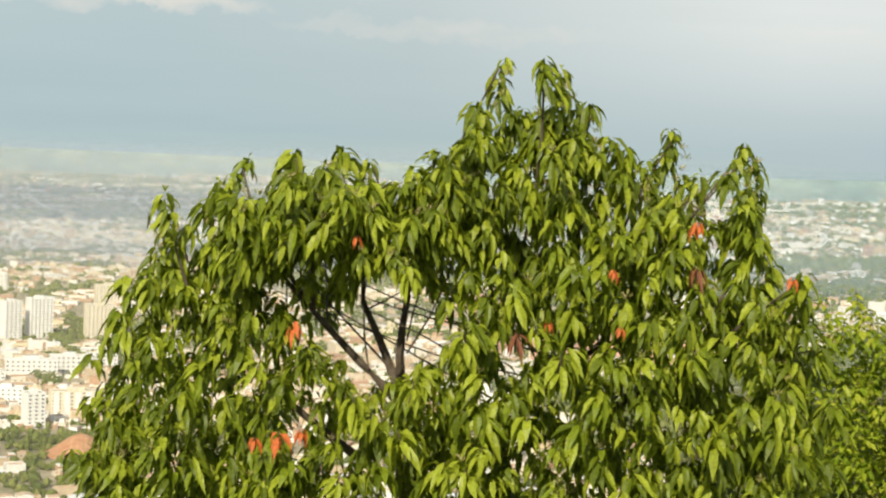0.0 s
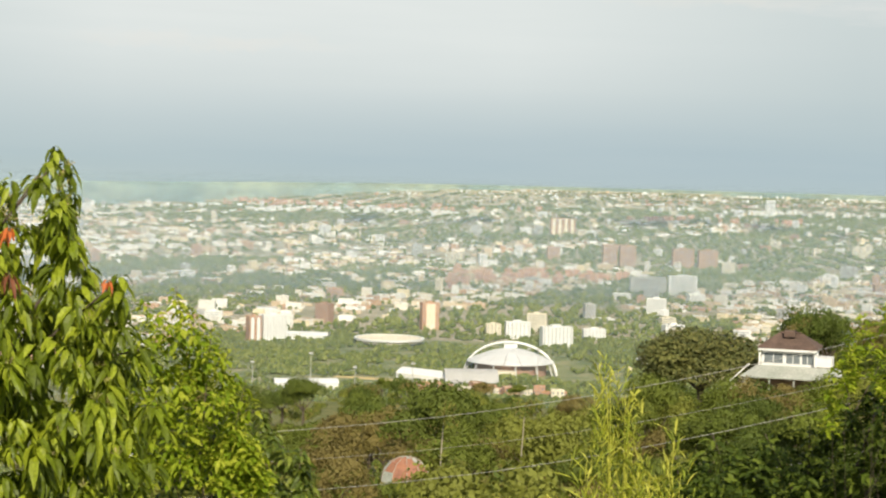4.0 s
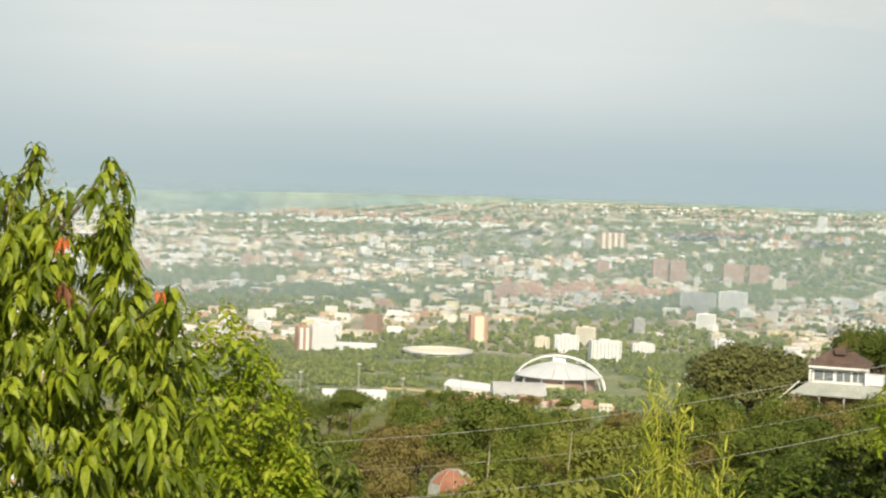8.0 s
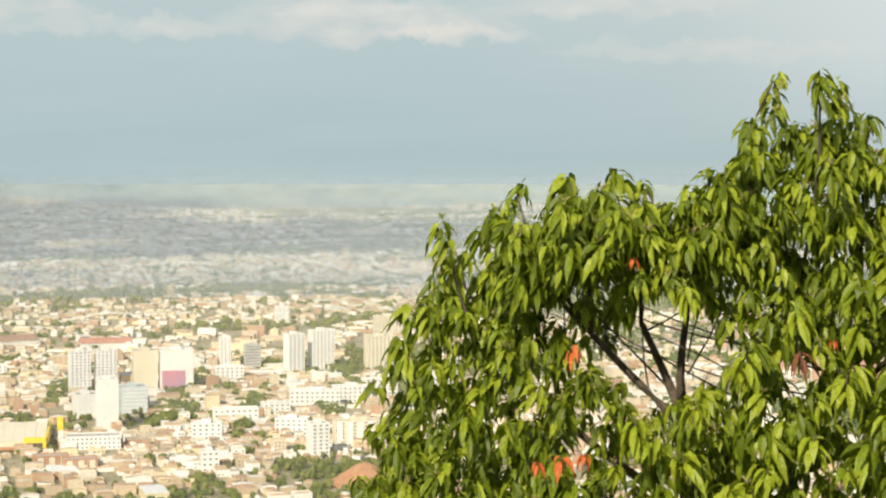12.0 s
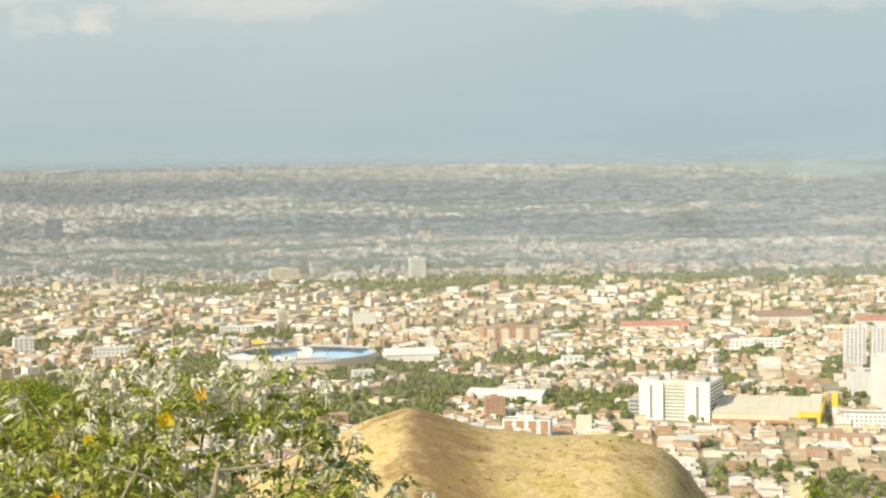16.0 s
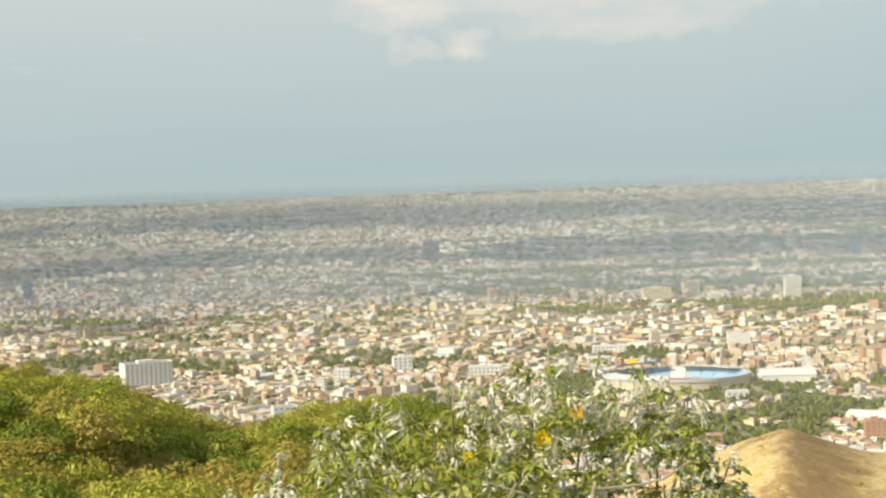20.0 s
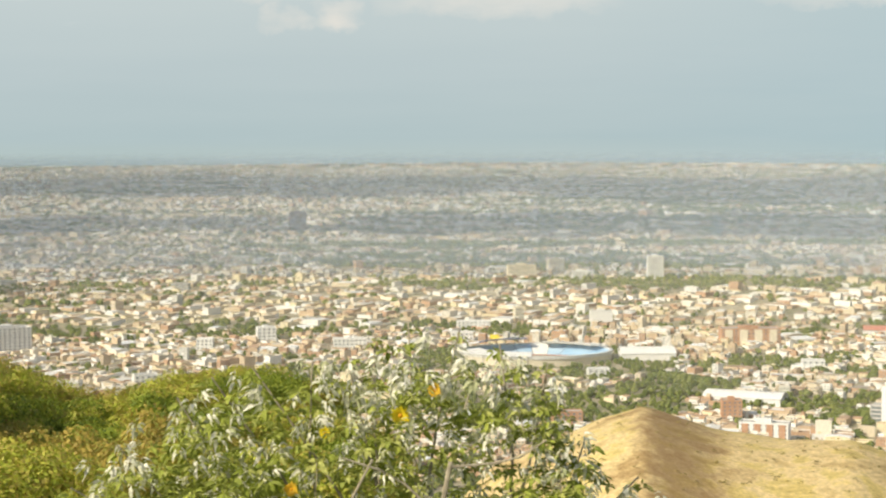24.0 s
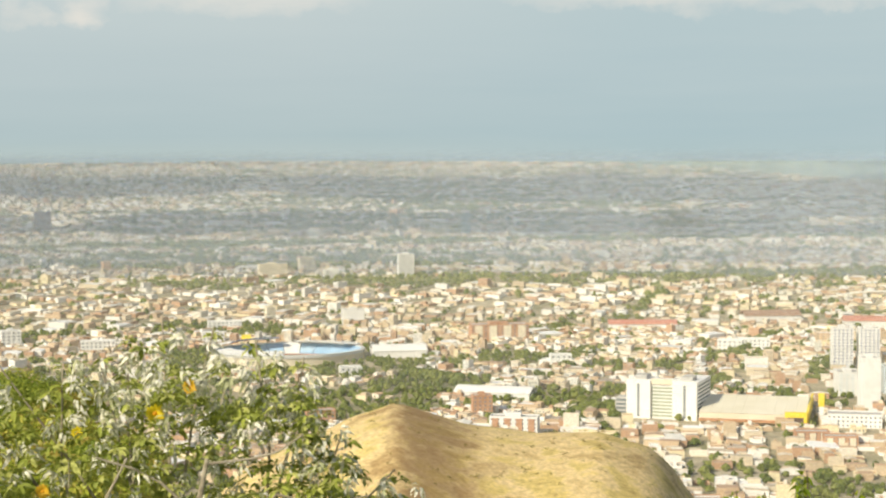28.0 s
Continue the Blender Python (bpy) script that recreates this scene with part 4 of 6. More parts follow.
def build_coliseum():
    e = thing("coliseum", "round sports coliseum with a pale domed roof under a white arch", "arena", place(-24.1, 2130, -8))
    part("drum", ring_bm(40, 40, 44, 44, -2, 15, -2, 17), M_DARKBRICK, e)
    for k in range(16):                                        # roof in gores
        bm, a0, a1 = bmesh.new(), radians(22.5 * k), radians(22.5 * (k + 1) - 0.8)
        prev = None
        for i in range(9):
            q = i / 8
            rad, z = 53 * (1 - q) + 0.6, 16 + 15.5 * math.sin(q * math.pi / 2)
            row = [bm.verts.new((rad * math.cos(a), rad * math.sin(a), zz)) for zz in (z, z - 0.6) for a in (a0, (a0 + a1) / 2, a1)]
            if prev:
                for s in (0, 1):
                    bm.faces.new((prev[s], prev[s + 1], row[s + 1], row[s]))
                    bm.faces.new((prev[3 + s], row[3 + s], row[4 + s], prev[4 + s]))
                bm.faces.new((prev[0], row[0], row[3], prev[3]))
                bm.faces.new((prev[2], prev[5], row[5], row[2]))
            else:
                for s in (0, 1):
                    bm.faces.new((row[s], row[s + 3], row[s + 4], row[s + 1]))
            prev = row
        part("roof_gore", bm, M_ZINC, e)
    for s in (-3, 3):
        pts = [(57 * math.cos(radians(q)), s, -2 + 41 * math.sin(radians(q))) for q in range(0, 181, 9)]
        part("arch", tube(bmesh.new(), pts, 1.15, 1.15, 8), M_WHITE, e)
    for k in range(12):
        a = radians(30 * k + 15)
        part("buttress", tube(bmesh.new(), [(56 * math.cos(a), 56 * math.sin(a), -2), (50 * math.cos(a), 50 * math.sin(a), 17)], 1.4, 0.9), M_GREY, e)
    part("entrance", boxed(-14, 14, -56, -44, -2, 9), M_CREAM, e)
    part("banner", boxed(-8, 8, -1.0, 1.0, 31.5, 37), M_WHITE, e)


build_coliseum()


def build_bullring():
    e = thing("bullring", "round concrete bullring with a raised white rim", "arena", place(-20.1, 2450))
    part("sand", ring_bm(0.5, 0.5, 22, 22, 0.02, 0.2, 0.02, 0.2), M_SOIL, e)
    part("stands", ring_bm(22.3, 22.3, 46, 46, 0, 1.0, 3.5, 8.4), M_CREAM, e)
    part("rim", ring_bm(46.2, 46.2, 49.5, 49.5, 6.4, 9.2, 7, 9.2), M_WHITE, e)
    for k in range(24):
        a = radians(15 * k)
        part("rib", tube(bmesh.new(), [(34 * math.cos(a), 34 * math.sin(a), -2), (47 * math.cos(a), 47 * math.sin(a), 6.5)], 0.9, 0.6, 4), M_GREY, e)


build_bullring()

hall("sports_hall", "long white vaulted sports hall roof", -21.4, 2045, 74, 26, 6, 6, M_WHITE, face=-38)
hall("sports_hall", "grey metal vaulted hall roof beside the arena", -22.8, 2012, 60, 44, 5, 13, M_GREY, M_GREY, face=6, bays=9)
hall("sports_hall", "low white hall roof among trees", -17.4, 1945, 70, 26, 7, 4, M_WHITE, face=6)
hall("warehouse", "white roofed hall beside the apartment tower", -17.4, 2500, 62, 30, 6, 4, M_WHITE, face=-10)
hall("hangar", "white vaulted hall near the stadium", 35.0, 2005, 62, 34, 8, 6, M_WHITE, face=8)
hall("market_hall", "long white roofed hall among houses", 31.8, 1680, 74, 34, 7, 4, M_WHITE, face=-14)
hall("church", "long hall with a red roof", 19.8, 2370, 66, 26, 8, 6, M_REDROOF, face=4)
hall("school", "red roofed school hall among the houses", 27.0, 2290, 88, 24, 8, 5, M_REDROOF, face=4)
hall("exhibition_hall", "red-brown roofed hall with a white gable", 22.9, 2420, 78, 30, 8, 7, M_DARKBRICK, face=16)


M_PALEGREEN = mat("pale_green_glass", [(0.34, 0.38, 0.28), (0.44, 0.48, 0.36)], 0.4, 0.1, 0, 0.5, grain=0.1)


def build_hospital():
    e = thing("hospital", "white hospital of two blank slabs with a glazed middle", "hospital", place(26.2, 1575, -14))
    for s, x in ((-1, -21), (1, 21)):
        part("slab", boxed(x - 11, x + 11, -20, 34 if s > 0 else 12, -3, 34, 0.2), M_WHITE, e)
        part("parapet", boxed(x - 11, x + 11, -20, -19.4, 34.01, 35.2), M_WHITE, e)
        part("roof_plant", boxed(x - 6, x + 5, -10, 6, 34.02, 37.5), M_GREY, e)
        for k in range(11):
            part("window", raw("pane", *boxdata(2.4, 0.2, 2.3), (M_GLASS,)), None, e).location = (x, -20.02, 3 + k * 2.7)
    part("middle", boxed(-9.9, 9.9, -17, 10, -3, 33), M_WHITE, e)
    part("lintel", boxed(-9.9, 9.9, -18.5, -17.05, 31, 36), M_CREAM, e)
    for k in range(9):
        part("glass_band", boxed(-9.4, 9.4, -17.3, -17.02, 2 + k * 3.1, 3.8 + k * 3.1), M_PALEGREEN, e)
    for k in range(9):
        part("side_band", boxed(32.02, 32.2, -16, 31, 3 + k * 3.3, 4.6 + k * 3.3), M_GLASS, e)
    part("wing", boxed(-46, -32.2, -6, 10, -3, 16), M_GREY, e)
    for k in range(4):
        part("wing_band", boxed(-45, -33, -6.2, -6.02, 1.5 + 3.7 * k, 3.6 + 3.7 * k), M_GLASS, e)


build_hospital()


M_CREAMROOF = mat("cream_sheet_roof", [(0.72, 0.66, 0.50), (0.80, 0.75, 0.60)], 0.7, 0.05, 0, 0.4, grain=0.08)


def build_store():
    e = thing("store", "low supermarket with a broad pale roof and a yellow sign wall", "store", place(23.3, 1590, -4))
    part("wall", boxed(-46, 46, -56, 56, -3, 10), M_CREAM, e)
    for k in range(10):
        x = -45.5 + 9.15 * k
        bm = bmesh.new()
        v = [bm.verts.new(p) for p in ((x, -56.5, 10.1), (x + 9.0, -56.5, 10.1), (x + 9.0, 10, 16.5), (x, 10, 16.5), (x, 56.5, 10.1), (x + 9.0, 56.5, 10.1))]
        bm.faces.new(v[:4])
        bm.faces.new((v[3], v[2], v[5], v[4]))
        bm.faces.new((v[0], v[3], v[4]))
        bm.faces.new((v[1], v[5], v[2]))
        bm.faces.new((v[0], v[4], v[5], v[1]))
        part("roof_panel", bm, M_CREAMROOF, e)
    part("sign_wall", boxed(28, 47, -60, -56.6, -1, 13), M_YELLOW, e, "yellow sign wall")
    part("yellow_side", boxed(46.1, 48, -56, 56, 3, 14), M_YELLOW, e)
    part("sign_band", boxed(31, 44, -60.3, -60.02, 4.5, 8.5), M_TILE, e)
    part("awning", boxed(-46, 26, -61, -56.2, 3, 5), M_DIRT, e)
    t = thing("sign_tower", "slim yellow sign pylon beside the store", "sign", place(21.25, 1575))
    part("mast", boxed(-2, 2, -2, 2, -3, 23), M_WHITE, t)
    part("panel", boxed(-2.6, 2.6, -2.4, -2.05, 12, 24), M_YELLOW, t)


build_store()

WHITE_TOWER = "white apartment tower with rows of small windows"
block("tower", "slim white tower with a blank front", 19.76, 1660, 18, 18, 46, M_WHITE, 12, 0)
block("tower", WHITE_TOWER, 20.63, 1930, 22, 18, 44, M_WHITE, 10, 13, 5, glass=M_NAVY)
block("tower", WHITE_TOWER, 19.8, 1935, 22, 18, 44, M_WHITE, 10, 13, 5, glass=M_NAVY)
block("office_block", "glass-fronted low office block", 20.45, 1740, 22, 30, 22, M_WHITE, 10, 6, 4, glass=M_PALEGLASS)
block("office_block", "pale blue glass office block", 18.95, 1760, 26, 24, 26, M_PALEGLASS, 10, 7, band=True, glass=M_WHITE)
block("mall", "cream mall block with plain walls", 18.55, 1935, 26, 24, 43, M_CREAM, 4)
MALL = block("mall", "white mall block with a pink wall panel", 17.55, 1930, 36, 24, 44, M_WHITE, 4, roof=M_ZINC)
part("panel", boxed(-16, 9, -12.5, -12.1, 1, 22), M_PINK, MALL, "pink wall panel")
block("low_block", "long white low building", 20.2, 1545, 46, 22, 11, M_WHITE, 0, 3, 12)
block("tower", WHITE_TOWER, 13.73, 2085, 21, 16, 44, M_WHITE, 24, 14, 4)
block("tower", WHITE_TOWER, 12.85, 2110, 28, 18, 46, M_WHITE, 20, 14, 6)
block("tower", "narrow white tower among the houses", 15.98, 2110, 13, 12, 39, M_WHITE, 10, 12, 3)
block("office_block", "dark glass office block with a white frame", 15.09, 2120, 20, 14, 28, M_GREY, 5, 8, band=True)
block("tower", WHITE_TOWER, 10.95, 2085, 33, 20, 42, M_CREAM, 14, 14, 7)
block("tower", "cream tower behind among the houses", 10.67, 2510, 40, 18, 28, M_CREAM, 8, 9, 8)
block("tower", "small white tower among the houses", 14.12, 2710, 21, 16, 25, M_WHITE, 8, 8, 4)
block("tower", "blank white apartment tower", 12.95, 1475, 16, 16, 29, M_WHITE, 18, 9, 3)
block("apartment_block", "white and cream apartment row", 11.6, 1535, 46, 14, 22, M_CREAM, 10, 7, 9, stripe=(M_WHITE, 5))
block("house", "white house with a tall blank wall", 16.48, 1412, 14, 12, 17, M_WHITE, 6, 4, 3)
block("school", "orange brick school block", 31.7, 2165, 72, 26, 20, M_BRICK, 10, 5, 14, stripe=(M_CREAM, 4))
block("tower", "plain white tower among the houses", 34.74, 3180, 29, 20, 40, M_WHITE, 6, 12, 4)
block("tower", "dark glass tower among the houses", 32.76, 4580, 24, 22, 54, M_TEAL, 4, 14, band=True)
block("office_block", "white box building among the houses", 36.49, 2360, 30, 20, 20, M_WHITE, 6, 0)
block("apartment_block", "small red brick block", 32.26, 1580, 18, 14, 17, M_BRICK, 8, 5, 4)
block("apartment_block", "white apartment block with brick stripes", 31.18, 1440, 40, 16, 20, M_WHITE, -8, 6, 8, stripe=(M_BRICK, 4))
block("tower", "dark brick tower in the far town", 46.41, 4950, 46, 24, 52, M_DARKBRICK, 6, 14, 7)
block("office_block", "cream-yellow office block among the houses", 39.1, 3185, 52, 24, 24, M_CREAM, 6, 8, 9)
block("office_block", "white office block among the houses", 37.2, 3140, 26, 18, 16, M_WHITE, 6, 4, 6)
block("apartment_block", "large white block with an open front", 55.8, 2135, 58, 26, 30, M_WHITE, 16, 9, 10)
block("house", "white house with a low gable", 51.4, 1800, 24, 14, 13, M_WHITE, 10, 3, 4)
block("apartment_block", "orange brick block among the houses", 37.6, 1520, 26, 14, 14, M_BRICK, 10, 4, 5)
block("tower", "dark tower in the shade", 59.4, 3800, 18, 16, 40, M_TEAL, 8, 11, band=True)
block("apartment_tower", "white apartment slab joined to a brick tower", -16.3, 2450, 33, 18, 37, M_WHITE, 16, 12, 8)
block("apartment_tower", "brick apartment tower with a white edge", -15.66, 2436, 17, 20, 36, M_BRICK, 16, 12, 4, stripe=(M_WHITE, 2))
block("apartment_tower", "dark brick tower among the houses", -17.96, 2755, 24, 18, 30, M_DARKBRICK, -30, 9, 4)
block("apartment_tower", "red brick apartment tower", -21.4, 2680, 27, 18, 41, M_BRICK, 14, 13, 5, stripe=(M_CREAM, 1))
block("apartment_block", "stepped white apartment block", -25.57, 2465, 44, 18, 29, M_WHITE, 16, 9, 8)
block("apartment_block", "white apartment block among the houses", -26.8, 2580, 33, 16, 17, M_WHITE, 10, 5, 6)
block("apartment_block", "white apartment block among the houses", -24.3, 2580, 36, 18, 24, M_WHITE, 8, 7, 6)
block("apartment_block", "white apartment block among the houses", -23.5, 2600, 22, 16, 18, M_CREAM, 8, 5, 4)
block("apartment_tower", "orange brick twin apartment block", -29.6, 4645, 55, 24, 50, M_BRICK, 10, 14, 8)
block("apartment_tower", "grey and brick block", -30.4, 4660, 50, 24, 48, M_BRICK, 10, 14, 8)
block("apartment_block", "long grey slab block", -28.5, 3640, 74, 20, 32, M_GREY, 8, 9, 12)
block("apartment_block", "stepped white block beside a grey slab", -29.62, 3625, 58, 20, 38, M_WHITE, 8, 11, 10)
block("apartment_tower", "brick tower of a pair", -27.23, 4540, 36, 24, 60, M_BRICK, 10, 16, 5)
block("apartment_tower", "brick tower of a pair", -27.81, 4550, 40, 24, 58, M_BRICK, 10, 16, 5)
block("apartment_tower", "brick tower with pale bays", -25.68, 6860, 95, 30, 60, M_BRICK, 6, 14, 8, stripe=(M_CREAM, 4))
block("apartment_tower", "white tower near the town's edge", -32.35, 11000, 55, 40, 95, M_WHITE, 6, 14, 4)
block("apartment_block", "orange block among the houses", -13.77, 4620, 28, 20, 30, M_BRICK, 6, 8, 4)


# bearing, distance, width, height of the larger flat-roofed buildings between the houses
for turn, r, w, h in ((15.64, 1681, 43, 13), (14.34, 1729, 27, 11), (13.04, 1777, 51, 17), (11.84, 1811, 40, 17), (10.82, 1843, 29, 15), (9.06, 1915, 36, 17), (13.79, 1599, 30, 15), (16.57, 1578, 27, 15), (23.44, 2095, 40, 12),
                      (24.16, 2072, 29, 13), (15.83, 2001, 32, 16), (18.79, 1784, 23, 11), (49.45, 2117, 20, 13), (44.73, 2098, 40, 13), (40.67, 2314, 44, 11), (29.67, 1922, 24, 12), (36.58, 1846, 23, 9), (41.04, 2152, 27, 14), (47.47, 2197, 24, 17)):
    block("low_block", "white flat-roofed low building among the houses", turn, r, w, 15, h, M_WHITE, 14 - (turn * 7) % 25, max(2, int(h / 3.6)), max(3, int(w / 5)), roof=M_ZINC)
for turn, r, w, h in ((21.55, 1457, 28, 9), (20.64, 1432, 27, 10)):
    block("apartment_block", "orange brick low block with open galleries", turn, r, w, 14, h, M_BRICK, 8, 3, 6, stripe=(M_CREAM, 3))


def build_flyover():
    """A raised road that crosses the avenue in the middle of the town."""
    e = thing("flyover", "pale concrete flyover on round piers", "bridge", place(20.1, 2740, 24))
    for k in range(10):
        x0, x1 = -60 + 12 * k, -48.2 + 12 * k
        z = 4.5 + 9.5 * math.sin(math.pi * (k + 0.5) / 14)
        deck = part("deck_span", boxed(x0, x1, -5, 5, z - 1.0, z, 0.1), M_CREAM, e)
        for y in (-4.9, 4.7):
            part("parapet", boxed(x0, x1, y, y + 0.2, z + 0.003, z + 1.0), M_WHITE, deck)
        part("pier", tube(bmesh.new(), [(x0 + 6, 0, -2), (x0 + 6, 0, z - 1.02)], 0.9, 0.9, 8), M_GREY, e)


build_flyover()


def build_white_blocks():
    """Mid-rise apartment blocks all over the southern town."""
    rs = np.random.RandomState(21)
    kinds = (M_WHITE, M_WHITE, M_WHITE, M_CREAM, M_CREAM, M_BRICK, M_GREY)
    names = {M_WHITE: "white", M_CREAM: "cream", M_BRICK: "red brick", M_GREY: "grey"}
    n = 0
    while n < 175:
        south = n < 145
        a = rs.uniform(-36, -4) if south else rs.uniform(6, 62)
        r = 2620 * math.exp(rs.uniform(0, 1.45)) if south else 2000 * math.exp(rs.uniform(0, 0.9))
        m = kinds[rs.randint(7)]
        q = (r / 2600) ** 0.35
        w, h = rs.uniform(11, 32) * q, rs.choice((10, 13, 16, 26)) * q * (1.0 if south else 0.7)
        block("apartment_block", names[m] + " mid-rise apartment block", a, r, w, rs.uniform(14, 20), h, m, rs.uniform(-20, 25), max(3, int(h / 3.2)), band=True)
        n += 1


build_white_blocks()


def build_brick_row():
    """Small unplastered brick houses at the foot of the woods."""
    rs = np.random.RandomState(33)
    for k in range(22):
        a = -21.2 - 0.22 * k + rs.uniform(-0.1, 0.1)
        m = (M_BRICK, M_DIRT, M_CREAM)[rs.randint(3)]
        block("brick_house", "small unplastered brick house with a sheet roof", a, 1900 + rs.uniform(-30, 45), rs.uniform(9, 15), rs.uniform(8, 12), rs.uniform(7, 13), m, rs.uniform(-30, 30), 2, 3, roof=(M_GREY, M_BRICK, M_ZINC)[rs.randint(3)], category="house")


build_brick_row()


# ---- leaves and plants ----
def leaf_data(rs, base, way, length, width, droop, fold=0.18):
    """One leaf: a folded blade of six faces that bends down towards its tip."""
    way = Vector(way).normalized()
    side = way.cross(Vector((0, 0, 1)))
    side = (side if side.length > 1e-3 else Vector((1, 0, 0))).normalized()
    up = side.cross(way)
    roll_ = rs.uniform(-0.6, 0.6)
    side = (side * math.cos(roll_) + up * math.sin(roll_)).normalized()
    up = side.cross(way)
    v = []
    for s, w in ((0.0, 0.0), (0.32, 0.85), (0.66, 0.9), (1.0, 0.0)):
        c = Vector(base) + way * (length * s * (1 - 0.25 * droop * s)) - Vector((0, 0, 1)) * (droop * length * s * s * 0.75)
        if w:
            h = side * (width * w / 2)
            v += [c - h + up * fold * width, c, c + h + up * fold * width]
        else:
            v.append(c)
    return v, [(0, 1, 2), (0, 2, 3), (1, 4, 5, 2), (2, 5, 6, 3), (4, 7, 5), (5, 7, 6)]


def sprig(name, rs, material, n=15, length=0.16, width=0.045, rise=(-0.3, 0.5), droop=1.0, stem=0.1, tuft=0):
    """A shoot tip with its whorl of leaves, as one mesh."""
    v, f = [], []
    for k in range(n):
        a = 2.4 * k + rs.uniform(-0.3, 0.3)
        e = rs.uniform(*rise)
        z = -stem * k / n
        q, g = leaf_data(rs, (0.01 * math.cos(a), 0.01 * math.sin(a), z), (math.cos(a), math.sin(a), e), length * rs.uniform(0.7, 1.15), width * rs.uniform(0.8, 1.15), droop * rs.uniform(0.7, 1.3))
        m = len(v)
        v += q
        f += [tuple(m + i for i in t) for t in g]
    for k in range(tuft):                        # upright young shoots
        a = rs.uniform(0, 6.28)
        q, g = leaf_data(rs, (0, 0, 0), (0.5 * math.cos(a), 0.5 * math.sin(a), 1), length * 0.5, width * 0.4, 0.3)
        m = len(v)
        v += q
        f += [tuple(m + i for i in t) for t in g]
    return raw(name, v, f, (material,))


def joined(name, meshes, poses, material):
    """Many copies of small meshes as one mesh."""
    data = []
    for me in meshes:
        co = np.empty(len(me.vertices) * 3)
        me.vertices.foreach_get("co", co)
        data.append((co.reshape(-1, 3), [tuple(p.vertices) for p in me.polygons]))
    verts, faces, k = [], [], 0
    for i, m in poses:
        co, fs = data[i]
        a = np.array(m)
        verts.append(co @ a[:3, :3].T + a[:3, 3])
        faces += [tuple(k + j for j in f) for f in fs]
        k += len(co)
    return raw(name, np.concatenate(verts), faces, (material,))


def bend(rs, a, b, sag=0.12, n=4):
    a, b = Vector(a), Vector(b)
    off = Vector((rs.uniform(-1, 1), rs.uniform(-1, 1), rs.uniform(-0.6, 0.2))) * (b - a).length * sag
    return [a.lerp(b, i / n) + off * math.sin(math.pi * i / n) for i in range(n + 1)]


def sit(rs, p, scale=1.0, lean=0.35):
    return Matrix.Translation(p) @ Euler((rs.uniform(-lean, lean), rs.uniform(-lean, lean), rs.uniform(0, 6.28))).to_matrix().to_4x4() @ Matrix.Scale(scale * rs.uniform(0.8, 1.2), 4)


def single_leaves(me):
    """The leaves of a sprig's mesh, each as a mesh of its own."""
    co = [v.co.copy() for v in me.vertices]
    fs = [tuple(p.vertices) for p in me.polygons]
    return [raw("leaf", co[8 * k:8 * k + 8], [tuple(i - 8 * k for i in f) for f in fs[6 * k:6 * k + 6]], (me.materials[0],)) for k in range(len(co) // 8)]


STEMS = {}


def whorl(e, name, leaves, m, label="", bark=None):
    """A sprig: its stem as a part, with every leaf under it."""
    key = bark or M_BARK
    if key not in STEMS:
        bm = tube(bmesh.new(), [(0, 0, -0.16), (0.004, 0, -0.08), (0, 0, 0.005)], 0.005, 0.003, 4)
        STEMS[key] = bpy.data.meshes.new("sprig")
        bm.to_mesh(STEMS[key])
        bm.free()
        STEMS[key].materials.append(key)
    s = part(name, STEMS[key], None, e, label)
    s.matrix_world = m
    for leaf in leaves:
        part("leaf", leaf, None, s)
    return s


def leafy(e, rs, meshes, spots, material, sprigs=8, part_name="sprig", scale=1.0, lean=0.35, bark=None):
    """Sprigs at the spots of the thing e: the foremost leaf by leaf, the rest joined."""
    spots = sorted(spots, key=lambda p: p[0] * p[0] + p[1] * p[1])
    single = [single_leaves(me) for me in meshes[:3]]
    for p in spots[:sprigs]:
        whorl(e, part_name, single[rs.randint(3)], sit(rs, p, scale, lean), bark=bark)
    rest = [(rs.randint(len(meshes)), sit(rs, p, scale, lean)) for p in spots[sprigs:]]
    if rest:
        tagged(part("foliage", joined("foliage", meshes, rest, material), None, e), kind="stuff")


def quads(name, verts, material):
    n = len(verts) // 4
    me = bpy.data.meshes.new(name)
    me.vertices.add(len(verts))
    me.vertices.foreach_set("co", np.asarray(verts, dtype=np.float32).ravel())
    me.loops.add(4 * n)
    me.loops.foreach_set("vertex_index", np.arange(4 * n, dtype=np.int32))
    me.polygons.add(n)
    me.polygons.foreach_set("loop_start", np.arange(0, 4 * n, 4, dtype=np.int32))
    me.polygons.foreach_set("loop_total", np.full(n, 4, dtype=np.int32))
    me.materials.append(material)
    me.update()
    me.validate()
    return me


